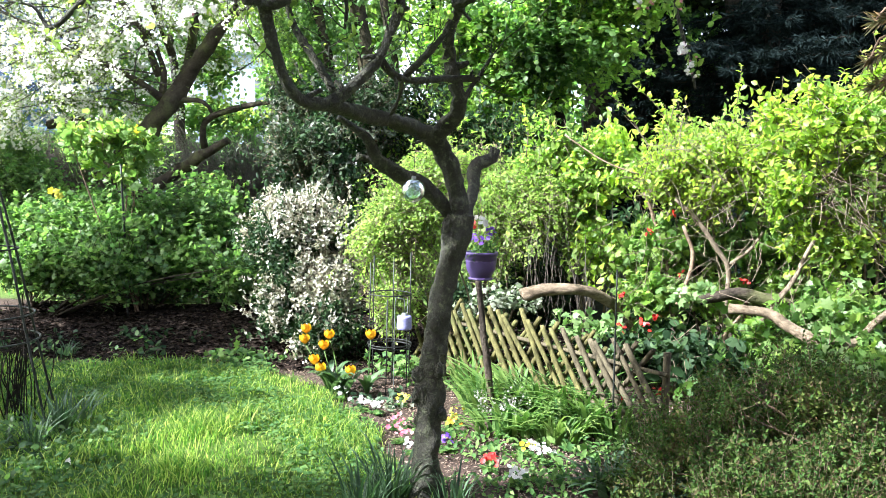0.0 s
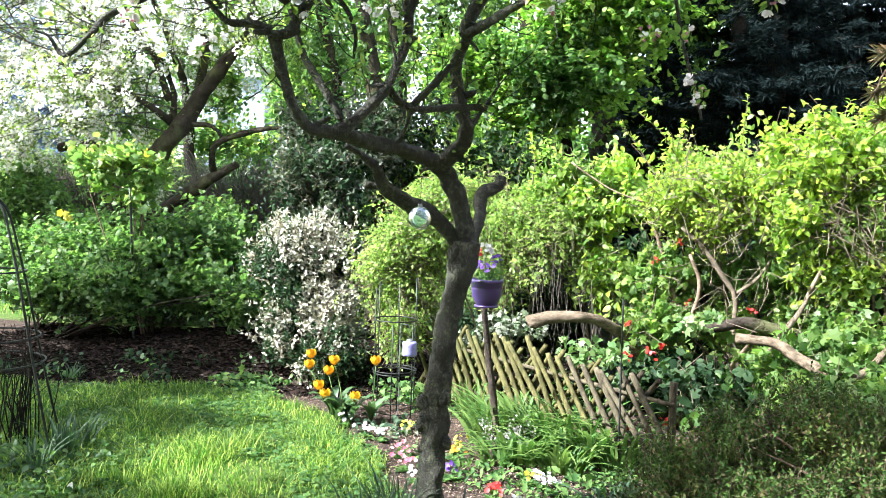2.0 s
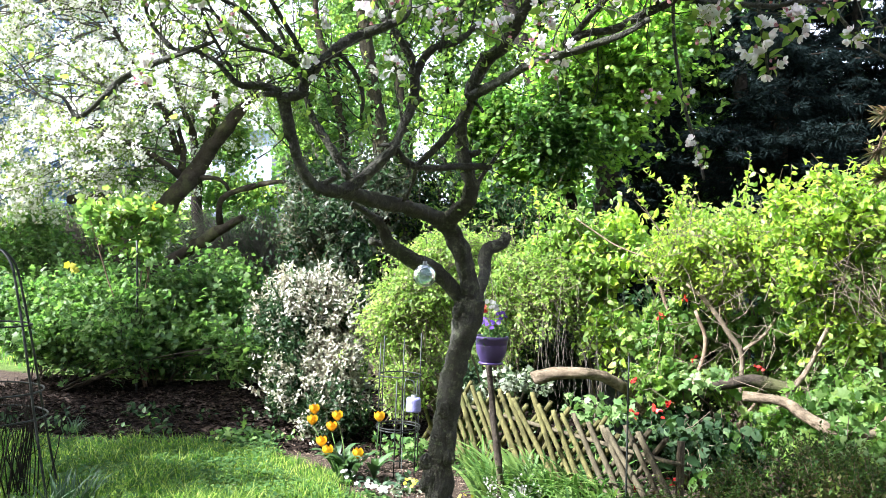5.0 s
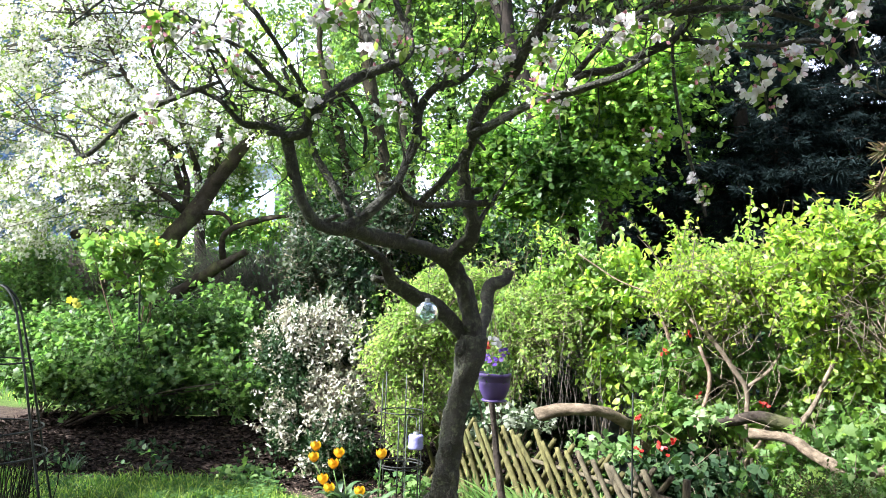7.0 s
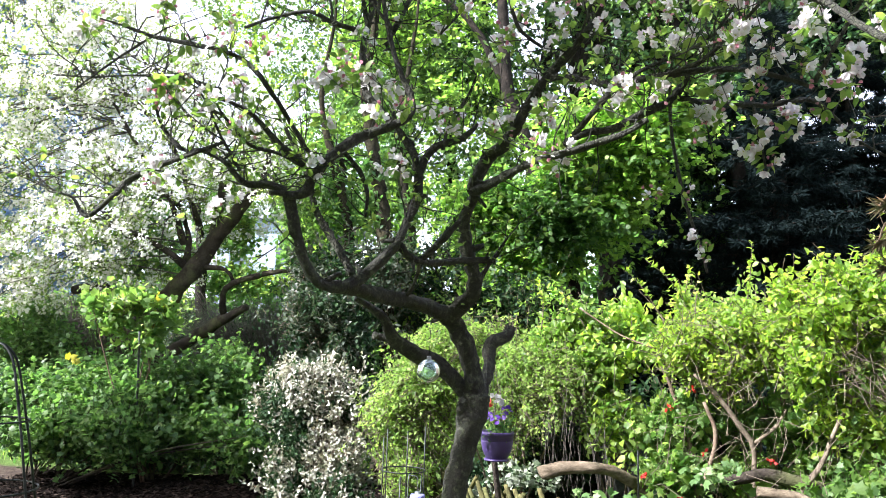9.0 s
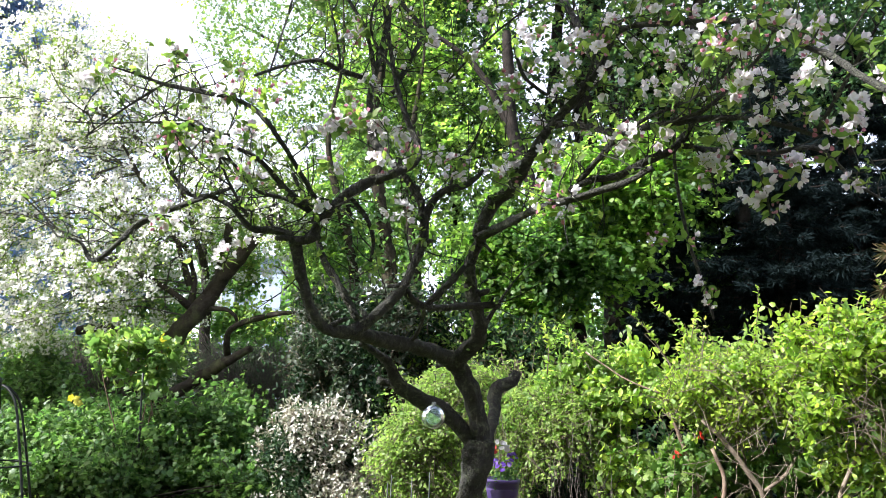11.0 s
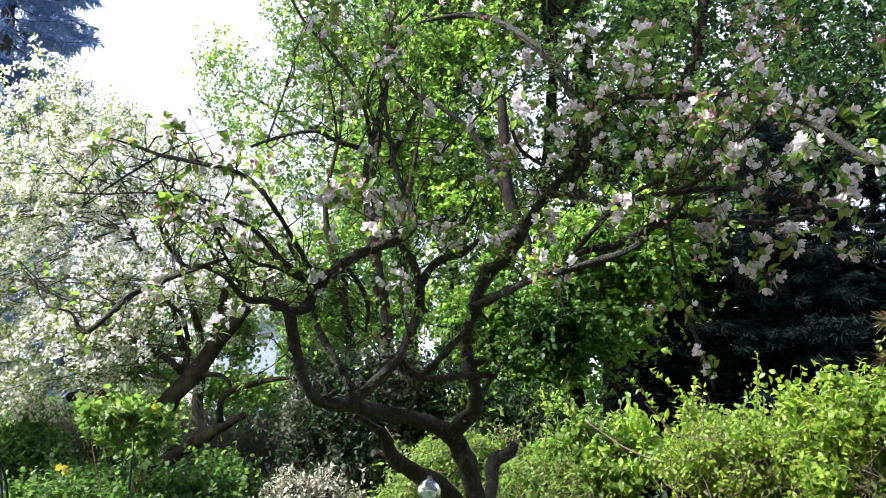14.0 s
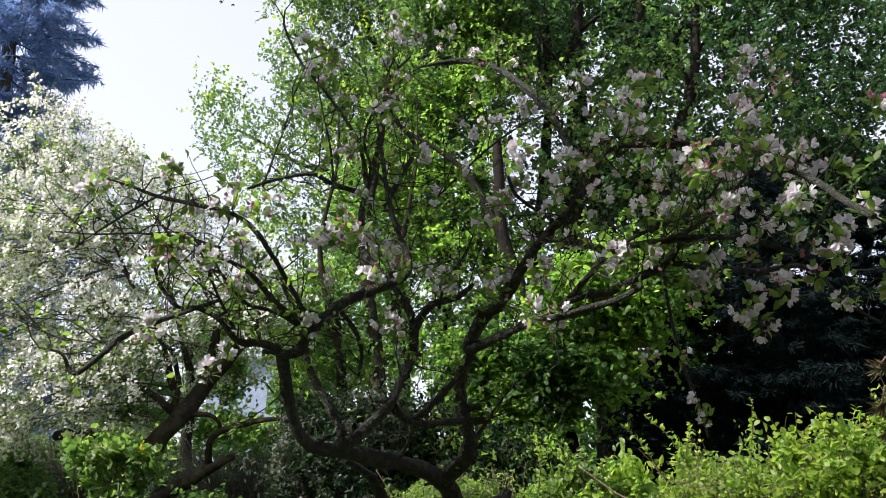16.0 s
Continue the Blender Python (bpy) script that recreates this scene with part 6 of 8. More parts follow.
APPLE = [
    [(-0.25, 3.62, -0.02, 0.0881), (-0.25, 3.62, 0.13, 0.0668), (-0.25, 3.62, 0.35, 0.0641), (-0.24, 3.62, 0.48, 0.0721), (-0.24, 3.62, 0.57, 0.0775), (-0.23, 3.62, 0.69, 0.0641), (-0.21, 3.64, 0.85, 0.0591), (-0.19, 3.66, 1.04, 0.0621), (-0.15, 3.68, 1.23, 0.0652), (-0.12, 3.70, 1.34, 0.071), (-0.11, 3.70, 1.42, 0.0628)],
    [(-0.11, 3.70, 1.38, 0.0601), (-0.14, 3.70, 1.53, 0.0519), (-0.18, 3.66, 1.66, 0.0486), (-0.25, 3.62, 1.77, 0.0481), (-0.33, 3.55, 1.81, 0.0419), (-0.43, 3.42, 1.84, 0.0379), (-0.54, 3.22, 1.85, 0.0356), (-0.63, 3.02, 1.86, 0.0312), (-0.70, 2.90, 1.86, 0.03), (-0.74, 2.85, 1.90, 0.0273), (-0.77, 2.82, 1.98, 0.025), (-0.79, 2.80, 2.07, 0.0248), (-0.81, 2.78, 2.16, 0.0246), (-0.81, 2.76, 2.19, 0.0265)],
    [(-0.82, 2.76, 2.18, 0.0224), (-0.75, 2.78, 2.20, 0.0226), (-0.73, 2.80, 2.27, 0.0227), (-0.64, 2.84, 2.38, 0.021), (-0.55, 2.88, 2.45, 0.0213), (-0.44, 2.90, 2.50, 0.0193), (-0.38, 2.92, 2.55, 0.0172), (-0.38, 2.94, 2.62, 0.0174), (-0.43, 2.95, 2.73, 0.0152), (-0.47, 2.95, 2.84, 0.0131), (-0.50, 2.95, 2.97, 0.0109), (-0.56, 2.95, 3.26, 0.00653)],
    [(-0.82, 2.76, 2.20, 0.0183), (-0.89, 2.75, 2.22, 0.0162), (-0.97, 2.72, 2.22, 0.014), (-1.05, 2.70, 2.30, 0.012), (-1.13, 2.68, 2.33, 0.00989), (-1.20, 2.66, 2.33, 0.00785), (-1.27, 2.64, 2.42, 0.00584)],
    [(-0.72, 2.80, 2.28, 0.0186), (-0.78, 2.78, 2.32, 0.0164), (-0.86, 2.74, 2.38, 0.0142), (-0.91, 2.70, 2.44, 0.012), (-0.97, 2.66, 2.49, 0.00981), (-1.07, 2.62, 2.52, 0.00773), (-1.16, 2.58, 2.59, 0.00571)],
    [(-0.63, 3.00, 1.86, 0.0266), (-0.57, 3.05, 1.91, 0.0248), (-0.50, 3.10, 1.99, 0.0252), (-0.44, 3.14, 2.07, 0.0255), (-0.41, 3.16, 2.16, 0.0233), (-0.38, 3.18, 2.24, 0.0258), (-0.37, 3.20, 2.29, 0.0283), (-0.36, 3.20, 2.40, 0.0213), (-0.30, 3.20, 2.49, 0.0189), (-0.19, 3.22, 2.54, 0.0143), (-0.11, 3.24, 2.62, 0.00956)],
    [(-0.37, 3.20, 2.30, 0.0213), (-0.39, 3.20, 2.45, 0.0189), (-0.44, 3.20, 2.53, 0.0165), (-0.48, 3.20, 2.59, 0.0118), (-0.51, 3.20, 2.72, 0.00945)],
    [(-0.44, 3.14, 2.06, 0.0185), (-0.39, 3.20, 2.01, 0.0189), (-0.32, 3.30, 2.00, 0.0195), (-0.23, 3.40, 2.02, 0.0201), (-0.12, 3.50, 2.04, 0.0181), (-0.04, 3.55, 2.05, 0.0157)],
    [(-0.36, 3.25, 2.00, 0.0144), (-0.31, 3.25, 2.05, 0.0168), (-0.25, 3.25, 2.11, 0.0144), (-0.19, 3.25, 2.18, 0.012)],
    [(-0.42, 3.35, 1.86, 0.00989), (-0.38, 3.30, 1.92, 0.00974), (-0.36, 3.25, 1.99, 0.012)],
    [(-0.62, 3.10, 1.92, 0.0183), (-0.68, 3.12, 2.02, 0.0184), (-0.74, 3.14, 2.11, 0.0185), (-0.80, 3.16, 2.20, 0.0163), (-0.87, 3.18, 2.40, 0.0141), (-0.97, 3.20, 2.57, 0.00945)],
    [(-0.25, 3.62, 1.78, 0.0427), (-0.17, 3.58, 1.85, 0.0423), (-0.13, 3.54, 1.93, 0.0392), (-0.15, 3.50, 2.02, 0.0362), (-0.18, 3.46, 2.16, 0.0332), (-0.17, 3.42, 2.25, 0.0328), (-0.13, 3.38, 2.32, 0.0324), (-0.14, 3.35, 2.35, 0.0346), (-0.07, 3.28, 2.46, 0.0339), (0.00, 3.20, 2.51, 0.0283), (0.06, 3.12, 2.59, 0.023), (0.12, 3.05, 2.68, 0.0203), (0.18, 2.98, 2.76, 0.0198), (0.24, 2.92, 2.81, 0.0194), (0.30, 2.86, 2.87, 0.0169), (0.35, 2.82, 2.94, 0.0125), (0.41, 2.78, 3.09, 0.00821)],
    [(-0.14, 3.35, 2.33, 0.0272), (-0.05, 3.20, 2.34, 0.0213), (0.03, 3.00, 2.34, 0.0199), (0.12, 2.80, 2.34, 0.0165), (0.21, 2.65, 2.33, 0.0156), (0.30, 2.60, 2.35, 0.0134), (0.39, 2.55, 2.37, 0.0113), (0.47, 2.50, 2.41, 0.00922)],
    [(0.18, 2.70, 2.35, 0.0159), (0.27, 2.70, 2.41, 0.0179), (0.39, 2.72, 2.44, 0.0181), (0.49, 2.74, 2.50, 0.0182), (0.58, 2.76, 2.55, 0.0163), (0.63, 2.78, 2.60, 0.0164), (0.67, 2.80, 2.68, 0.0124), (0.72, 2.80, 2.73, 0.0103), (0.83, 2.80, 2.80, 0.00826)],
    [(0.24, 2.70, 2.41, 0.012), (0.30, 2.68, 2.48, 0.0138), (0.37, 2.66, 2.56, 0.0137), (0.43, 2.64, 2.59, 0.0136), (0.56, 2.62, 2.61, 0.0135), (0.69, 2.60, 2.62, 0.0134), (0.83, 2.58, 2.61, 0.0114), (0.96, 2.56, 2.57, 0.00945), (1.03, 2.55, 2.54, 0.00753)],
    [(0.62, 2.77, 2.58, 0.0123), (0.72, 2.80, 2.57, 0.0124), (0.85, 2.84, 2.58, 0.0126), (0.98, 2.86, 2.58, 0.0127), (1.14, 2.88, 2.61, 0.0128), (1.23, 2.90, 2.56, 0.00856), (1.31, 2.90, 2.47, 0.00642), (1.42, 2.90, 2.40, 0.00428)],
    [(-0.00, 3.20, 2.55, 0.0165), (0.14, 3.00, 2.71, 0.0133), (0.25, 2.90, 2.70, 0.015), (0.35, 2.80, 2.64, 0.0145), (0.41, 2.70, 2.58, 0.012)],
    [(0.13, 2.98, 2.69, 0.0176), (0.31, 2.95, 2.88, 0.0174), (0.37, 3.05, 2.97, 0.018), (0.33, 3.20, 3.17, 0.0189), (0.27, 3.40, 3.44, 0.0201), (0.18, 3.60, 3.71, 0.0213), (0.05, 3.80, 3.96, 0.0224), (-0.10, 4.00, 4.18, 0.0207), (-0.27, 4.10, 4.27, 0.0212), (-0.43, 4.15, 4.28, 0.0153), (-0.56, 4.20, 4.28, 0.0093)],
    [(0.34, 2.80, 2.96, 0.0103), (0.41, 2.70, 3.01, 0.012), (0.56, 2.60, 2.98, 0.0115), (0.72, 2.50, 2.94, 0.0111), (0.82, 2.40, 2.87, 0.0106), (0.88, 2.30, 2.76, 0.0119), (0.94, 2.20, 2.67, 0.0114), (0.97, 2.10, 2.57, 0.0108), (1.00, 2.00, 2.48, 0.0103)],
    [(1.03, 2.55, 2.56, 0.00941), (1.07, 2.50, 2.65, 0.00738), (1.14, 2.45, 2.79, 0.00723), (1.20, 2.40, 2.91, 0.00354)],
    [(-0.74, 2.80, 2.34, 0.0103), (-0.88, 2.60, 2.57, 0.0115), (-1.00, 2.60, 2.67, 0.00959), (-1.16, 2.60, 2.71, 0.00959), (-1.31, 2.60, 2.74, 0.00767), (-1.42, 2.60, 2.78, 0.00576), (-1.52, 2.60, 2.81, 0.00384)],
    [(-1.31, 2.60, 2.74, 0.00576), (-1.43, 2.60, 2.66, 0.00576), (-1.56, 2.60, 2.56, 0.00384), (-1.59, 2.60, 2.53, 0.00384)],
    [(-0.63, 2.95, 2.92, 0.0131), (-0.72, 2.90, 2.93, 0.0128), (-0.80, 2.85, 2.95, 0.0105), (-0.93, 2.80, 2.90, 0.00826), (-1.02, 2.75, 2.84, 0.00609)],
    [(-0.46, 2.92, 2.52, 0.0172), (-0.57, 3.00, 2.66, 0.0177), (-0.61, 3.05, 2.85, 0.0158), (-0.60, 3.10, 3.01, 0.016), (-0.58, 3.15, 3.19, 0.0139), (-0.58, 3.20, 3.42, 0.0118), (-0.57, 3.25, 3.63, 0.00959), (-0.48, 3.30, 3.79, 0.00731)],
    [(-0.60, 3.10, 2.98, 0.0114), (-0.67, 3.10, 3.23, 0.00915), (-0.83, 3.10, 3.46, 0.00915), (-0.97, 3.10, 3.63, 0.00686), (-1.07, 3.10, 3.82, 0.00686), (-1.08, 3.10, 3.92, 0.00457)],
    [(-0.53, 3.10, 2.90, 0.0137), (-0.45, 3.15, 3.11, 0.0139), (-0.42, 3.20, 3.26, 0.0118), (-0.54, 3.20, 3.42, 0.00945), (-0.59, 3.20, 3.63, 0.00708)],
    [(-1.03, 2.66, 2.36, 0.00785), (-1.33, 2.64, 2.23, 0.0117), (-1.42, 2.62, 2.14, 0.0116), (-1.50, 2.60, 2.06, 0.00959), (-1.56, 2.60, 2.13, 0.00576), (-1.65, 2.60, 2.15, 0.00384)],
    [(-0.12, 3.70, 1.37, 0.0382), (-0.20, 3.68, 1.47, 0.0407), (-0.29, 3.62, 1.55, 0.0427), (-0.40, 3.55, 1.61, 0.0393), (-0.49, 3.50, 1.66, 0.0362), (-0.53, 3.45, 1.75, 0.0305), (-0.58, 3.40, 1.80, 0.0226), (-0.65, 3.35, 1.84, 0.0173)],
    [(-0.49, 3.50, 1.66, 0.0258), (-0.55, 3.48, 1.67, 0.0231), (-0.58, 3.46, 1.68, 0.023)],
    [(-0.10, 3.75, 1.35, 0.0415), (-0.07, 3.90, 1.50, 0.0374), (-0.06, 4.00, 1.60, 0.0374), (-0.05, 4.03, 1.66, 0.043), (-0.01, 4.05, 1.69, 0.036), (0.03, 4.07, 1.71, 0.03), (0.05, 4.08, 1.76, 0.026)],
    [(-0.12, 3.54, 1.94, 0.0183), (-0.07, 3.56, 2.02, 0.0105), (0.01, 3.58, 2.15, 0.00528)],
    [(0.38, 2.66, 2.56, 0.0088), (0.46, 2.63, 2.62, 0.0087), (0.58, 2.60, 2.67, 0.0077), (0.69, 2.56, 2.72, 0.0057), (0.76, 2.53, 2.81, 0.0047), (0.82, 2.50, 2.90, 0.0028)],
    [(0.52, 2.62, 2.60, 0.0087), (0.66, 2.56, 2.64, 0.0076), (0.77, 2.51, 2.74, 0.0065), (0.85, 2.46, 2.83, 0.0054), (0.90, 2.40, 2.95, 0.0035)],
    [(0.01, 2.85, 2.96, 0.0074), (0.05, 2.89, 2.89, 0.0085), (0.14, 2.94, 2.84, 0.0087), (0.21, 2.98, 2.81, 0.0099)],
    [(0.25, 2.90, 2.80, 0.0086), (0.29, 2.83, 2.88, 0.0063), (0.31, 2.77, 2.94, 0.0051), (0.34, 2.70, 3.02, 0.0040)],
    [(-0.28, 3.00, 2.92, 0.0044), (-0.16, 2.95, 3.03, 0.0054), (-0.07, 2.90, 3.10, 0.0053), (0.06, 2.85, 3.18, 0.0042), (0.19, 2.80, 3.22, 0.0031)],
    [(-0.47, 2.95, 2.92, 0.0098), (-0.57, 2.94, 3.05, 0.0087), (-0.60, 2.92, 3.15, 0.0065), (-0.57, 2.91, 3.27, 0.0054), (-0.48, 2.90, 3.37, 0.0043)],
    [(-0.70, 2.88, 2.90, 0.0064), (-0.73, 2.87, 3.07, 0.0053), (-0.77, 2.86, 3.22, 0.0042), (-0.81, 2.85, 3.37, 0.0032)],
    [(-0.97, 2.78, 2.86, 0.0041), (-0.94, 2.79, 3.01, 0.0041), (-0.91, 2.79, 3.14, 0.0041), (-0.89, 2.80, 3.27, 0.0031)],
    [(-1.06, 2.66, 2.56, 0.0069), (-1.19, 2.64, 2.59, 0.0059), (-1.38, 2.63, 2.60, 0.0049), (-1.53, 2.62, 2.59, 0.0039), (-1.68, 2.60, 2.59, 0.0029)],
    [(-0.98, 2.70, 2.26, 0.0080), (-1.05, 2.67, 2.38, 0.0069), (-1.08, 2.63, 2.46, 0.0058), (-1.12, 2.60, 2.54, 0.0038)],
    [(-1.19, 2.66, 2.33, 0.0079), (-1.26, 2.64, 2.40, 0.0068), (-1.29, 2.62, 2.50, 0.0048), (-1.26, 2.60, 2.58, 0.0038)],
    [(-0.64, 2.86, 2.39, 0.0095), (-0.57, 2.89, 2.31, 0.0096), (-0.54, 2.92, 2.23, 0.0086), (-0.55, 2.95, 2.14, 0.0065)],
    [(-0.73, 2.80, 2.28, 0.0093), (-0.85, 2.75, 2.34, 0.0081), (-0.95, 2.70, 2.36, 0.0070), (-1.05, 2.65, 2.46, 0.0059), (-1.14, 2.60, 2.46, 0.0038)],
    [(-0.27, 3.20, 2.48, 0.0094), (-0.24, 3.17, 2.60, 0.0082), (-0.17, 3.13, 2.69, 0.0069), (-0.13, 3.10, 2.78, 0.0046)],
    [(0.63, 2.78, 2.58, 0.0072), (0.66, 2.75, 2.64, 0.0061), (0.68, 2.73, 2.72, 0.0050), (0.73, 2.70, 2.82, 0.0040)],
]
for i, pts in enumerate(APPLE):
    limb("trunk" if i == 0 else "limb", [(x, y, z, r * (0.97 if i == 0 else 0.85)) for x, y, z, r in pts], M["bark"], apple, 22 if i < 2 else 10, 0.012 if i < 2 else 0.02, 0.18 if i < 2 else 0.25, 300 + i, 0.05 if i == 0 else 0.2)
for i, (p, r) in enumerate((((-0.29, 3.60, 0.65), 0.035), ((-0.19, 3.58, 0.68), 0.03), ((-0.28, 3.57, 0.56), 0.04), ((-0.18, 3.60, 0.46), 0.03), ((-0.28, 3.60, 0.43), 0.03), ((-0.22, 3.60, 0.90), 0.028), ((-0.17, 3.66, 1.36), 0.035), ((-0.19, 3.60, 0.77), 0.024))):
    g = np.random.default_rng(900 + i)
    bm = bmesh.new()
    bmesh.ops.create_icosphere(bm, subdivisions=3, radius=r)
    for v in bm.verts:
        v.co *= 1 + 0.3 * noise.noise(v.co * 45 + Vector((i, 0, 0)))
        v.co = Vector((v.co.x, v.co.y * 0.9, v.co.z * 1.25)) + Vector(p)
    me = bpy.data.meshes.new("knot")
    bm.to_mesh(me)
    bm.free()
    me.materials.append(M["bark"])
    part("knot", me, apple)


# short spurs and pruned stubs on the old limbs
g = np.random.default_rng(470)
for i, pts in enumerate(APPLE[1:20], 1):
    q = spline(pts, 0.05)
    for c in q[2::int(g.integers(3, 6))]:
        if c[3] < 0.012 or c[2] < 1.5:
            continue
        d = unit(g.normal(0, 1, 3) + np.array([0, -0.2, 0.35]))
        r, ln = min(c[3] * 0.45, 0.014) * g.uniform(0.6, 1.1), g.uniform(0.02, 0.06)
        a = c[:3] + d * c[3] * 0.4
        e = a + d * (c[3] * 0.5 + ln)
        k = 0.5 * (a + e) + g.normal(0, 0.005, 3)
        limb("spur", [(*a, r * 1.3), (*k, r), (*e, r * 0.8), (*(e + d * r * 0.5), r * 0.3)], M["bark"], apple, 6, 0.02, 0.2, 480 + i)


def flower_mesh(seed):
    """An open apple flower with ruffled petals and a pale yellow middle, facing up."""
    g = np.random.default_rng(seed)
    k = 7
    a = np.arange(k) * 1.2566 + g.uniform(0, 1) + g.normal(0, 0.12, k)
    w = np.stack([np.cos(a), np.sin(a), g.uniform(0.1, 0.9, k) + 0.5 * (np.arange(k) > 4)], 1) + g.normal(0, 0.1, (k, 3))
    v, f = leaves(np.zeros((k, 3)), w, np.tile([0, 0, 1.0], (k, 1)) + g.normal(0, 0.2, (k, 3)), g.uniform(0.8, 1.1, k) * 0.024, g.uniform(0.75, 1.0, k), "petal")
    n = 7
    d = unit(g.normal(0, 0.5, (n, 3)) + np.array([0, 0, 1.0]))
    v2, f2 = leaves(np.zeros((n, 3)), d, g.normal(size=(n, 3)), 0.008, 0.25)
    me = np_mesh("flower", *join([(v, f), (v2, f2)]), M["petal"])
    me.materials.append(M["lemon"])
    me.polygons.foreach_set("material_index", np.repeat([0, 1], [len(f), len(f2)]).astype(np.int32))
    return me


def bud_mesh(seed):
    g = np.random.default_rng(seed)
    w = np.array([0, 0, 1.0]) + g.normal(0, 0.16, (4, 3))
    return np_mesh("bud", *leaves(np.zeros((4, 3)), w, g.normal(size=(4, 3)), 0.015, 0.85, "petal"), M["bud"])


def rosette_mesh(seed):
    """The spur's ring of leaves with the flowers' thin stalks."""
    g = np.random.default_rng(seed)
    n = int(g.integers(5, 9))
    d = unit(g.normal(0, 1, (n, 3)) + np.array([0, 0, 0.1]))
    return np_mesh("blossom_spur", *leaves(d * 0.008, d, np.tile([0, 0, 1.0], (n, 1)) + g.normal(0, 0.4, (n, 3)), g.uniform(0.03, 0.055, n), 0.6, "fine"), M["appleleaf"])


FLOWER, BUD, ROSETTE = [flower_mesh(400 + i) for i in range(6)], [bud_mesh(420 + i) for i in range(3)], [rosette_mesh(440 + i) for i in range(8)]
# spurs and twigs grow along the upper limbs
g = np.random.default_rng(500)
ta, tb, tr, lp, lw, spots = [], [], [], [], [], []
for i, pts in enumerate(APPLE):
    if i in (0, 27, 28, 29):
        continue
    q = spline(pts, 0.042)
    for c in q:
        thin = c[3] < 0.026
        if c[2] < 1.95 or g.random() > (0.72 if thin else 0.4):
            continue
        d = unit(g.normal(0, 1, 3) + np.array([0, -0.1, 0.55]))
        ln = g.uniform(0.06, 0.4) if thin else g.uniform(0.03, 0.16)
        a = m = e = c[:3]
        way = d
        for q in range(5):
            way = unit(way + g.normal(0, 0.3, 3) + np.array([0, 0, 0.12]))
            ta.append(e)
            e = e + way * ln * 0.22
            tb.append(e)
            tr.append(0.0036 - 0.0005 * q)
            if q == 1:
                m = e
        side = m + unit(d + g.normal(0, 0.8, 3)) * ln * g.uniform(0.2, 0.5)
        ta.append(m)
        tb.append(side)
        tr.append(0.0022)
        for t in np.arange(0.4, 1.0, 0.4):
            lp.append(a + (e - a) * t)
            lw.append(unit(g.normal(size=3)))
        for tip in (e, side):
            lp += [tip] * 3
            lw += list(unit(g.normal(size=(3, 3)) + d))
        high = c[2] > 2.25
        if high and g.random() < 0.2 and len(spots) < 190:
            spots.append((e, d))
        if high and ln > 0.15 and g.random() < 0.12 and len(spots) < 190:
            spots.append((side, d))
ta, tb, tr = np.array(ta), np.array(tb), np.array(tr)
part("twigs", np_mesh("twigs", *prisms(ta, tb, tr, tr - 0.0006), M["bark"]), apple, kind="stuff")
lp, lw = np.array(lp), np.array(lw)
part("leaves", np_mesh("leaves", *leaves(lp, lw, np.tile([0, 0, 1.0], (len(lp), 1)) + g.normal(0, 0.5, lp.shape), g.uniform(0.016, 0.042, len(lp)), 0.6, "fine"), M["appleleaf"]), apple, "small fresh green leaves", "stuff")
CLUSTERS = [(0.78, 2.30, 2.93), (0.77, 2.30, 2.85), (0.82, 2.30, 2.81), (0.79, 2.40, 3.18), (0.38, 2.80, 3.07), (0.55, 2.75, 3.01), (0.06, 2.90, 2.98), (0.01, 2.90, 2.90), (0.19, 2.90, 2.83),
            (-0.66, 3.00, 3.13), (-0.64, 2.80, 2.72), (-0.69, 2.75, 2.63), (-1.05, 2.60, 2.71), (-1.00, 2.60, 2.69), (-1.26, 2.60, 2.49), (-1.27, 2.60, 2.19), (-1.03, 2.64, 2.08), (-0.49, 3.00, 2.64), (-0.60, 3.10, 2.91),
            (-0.23, 3.10, 2.56), (-0.02, 3.05, 2.52), (0.10, 2.70, 2.34), (0.18, 2.70, 2.30)]
CLUSTERS2 = [(0.97, 2.40, 2.82), (0.93, 2.40, 2.68), (0.73, 2.55, 2.70), (0.86, 2.60, 2.53), (1.06, 2.55, 2.47), (0.69, 3.00, 2.26), (0.57, 3.00, 2.25), (0.91, 2.85, 2.44), (1.03, 2.80, 2.46), (0.98, 2.85, 2.35),
             (0.75, 2.70, 2.47), (0.67, 2.70, 2.43), (0.41, 2.65, 2.56), (-0.58, 3.25, 3.70), (-0.54, 3.25, 3.48), (-0.42, 4.00, 4.27), (-0.18, 4.00, 4.23), (0.84, 3.30, 2.13), (0.87, 3.30, 2.07), (-0.90, 3.10, 3.59),
             (1.06, 2.40, 2.56), (1.07, 2.20, 2.56), (0.60, 2.60, 2.69), (0.47, 2.70, 3.27), (0.90, 2.30, 3.07)]
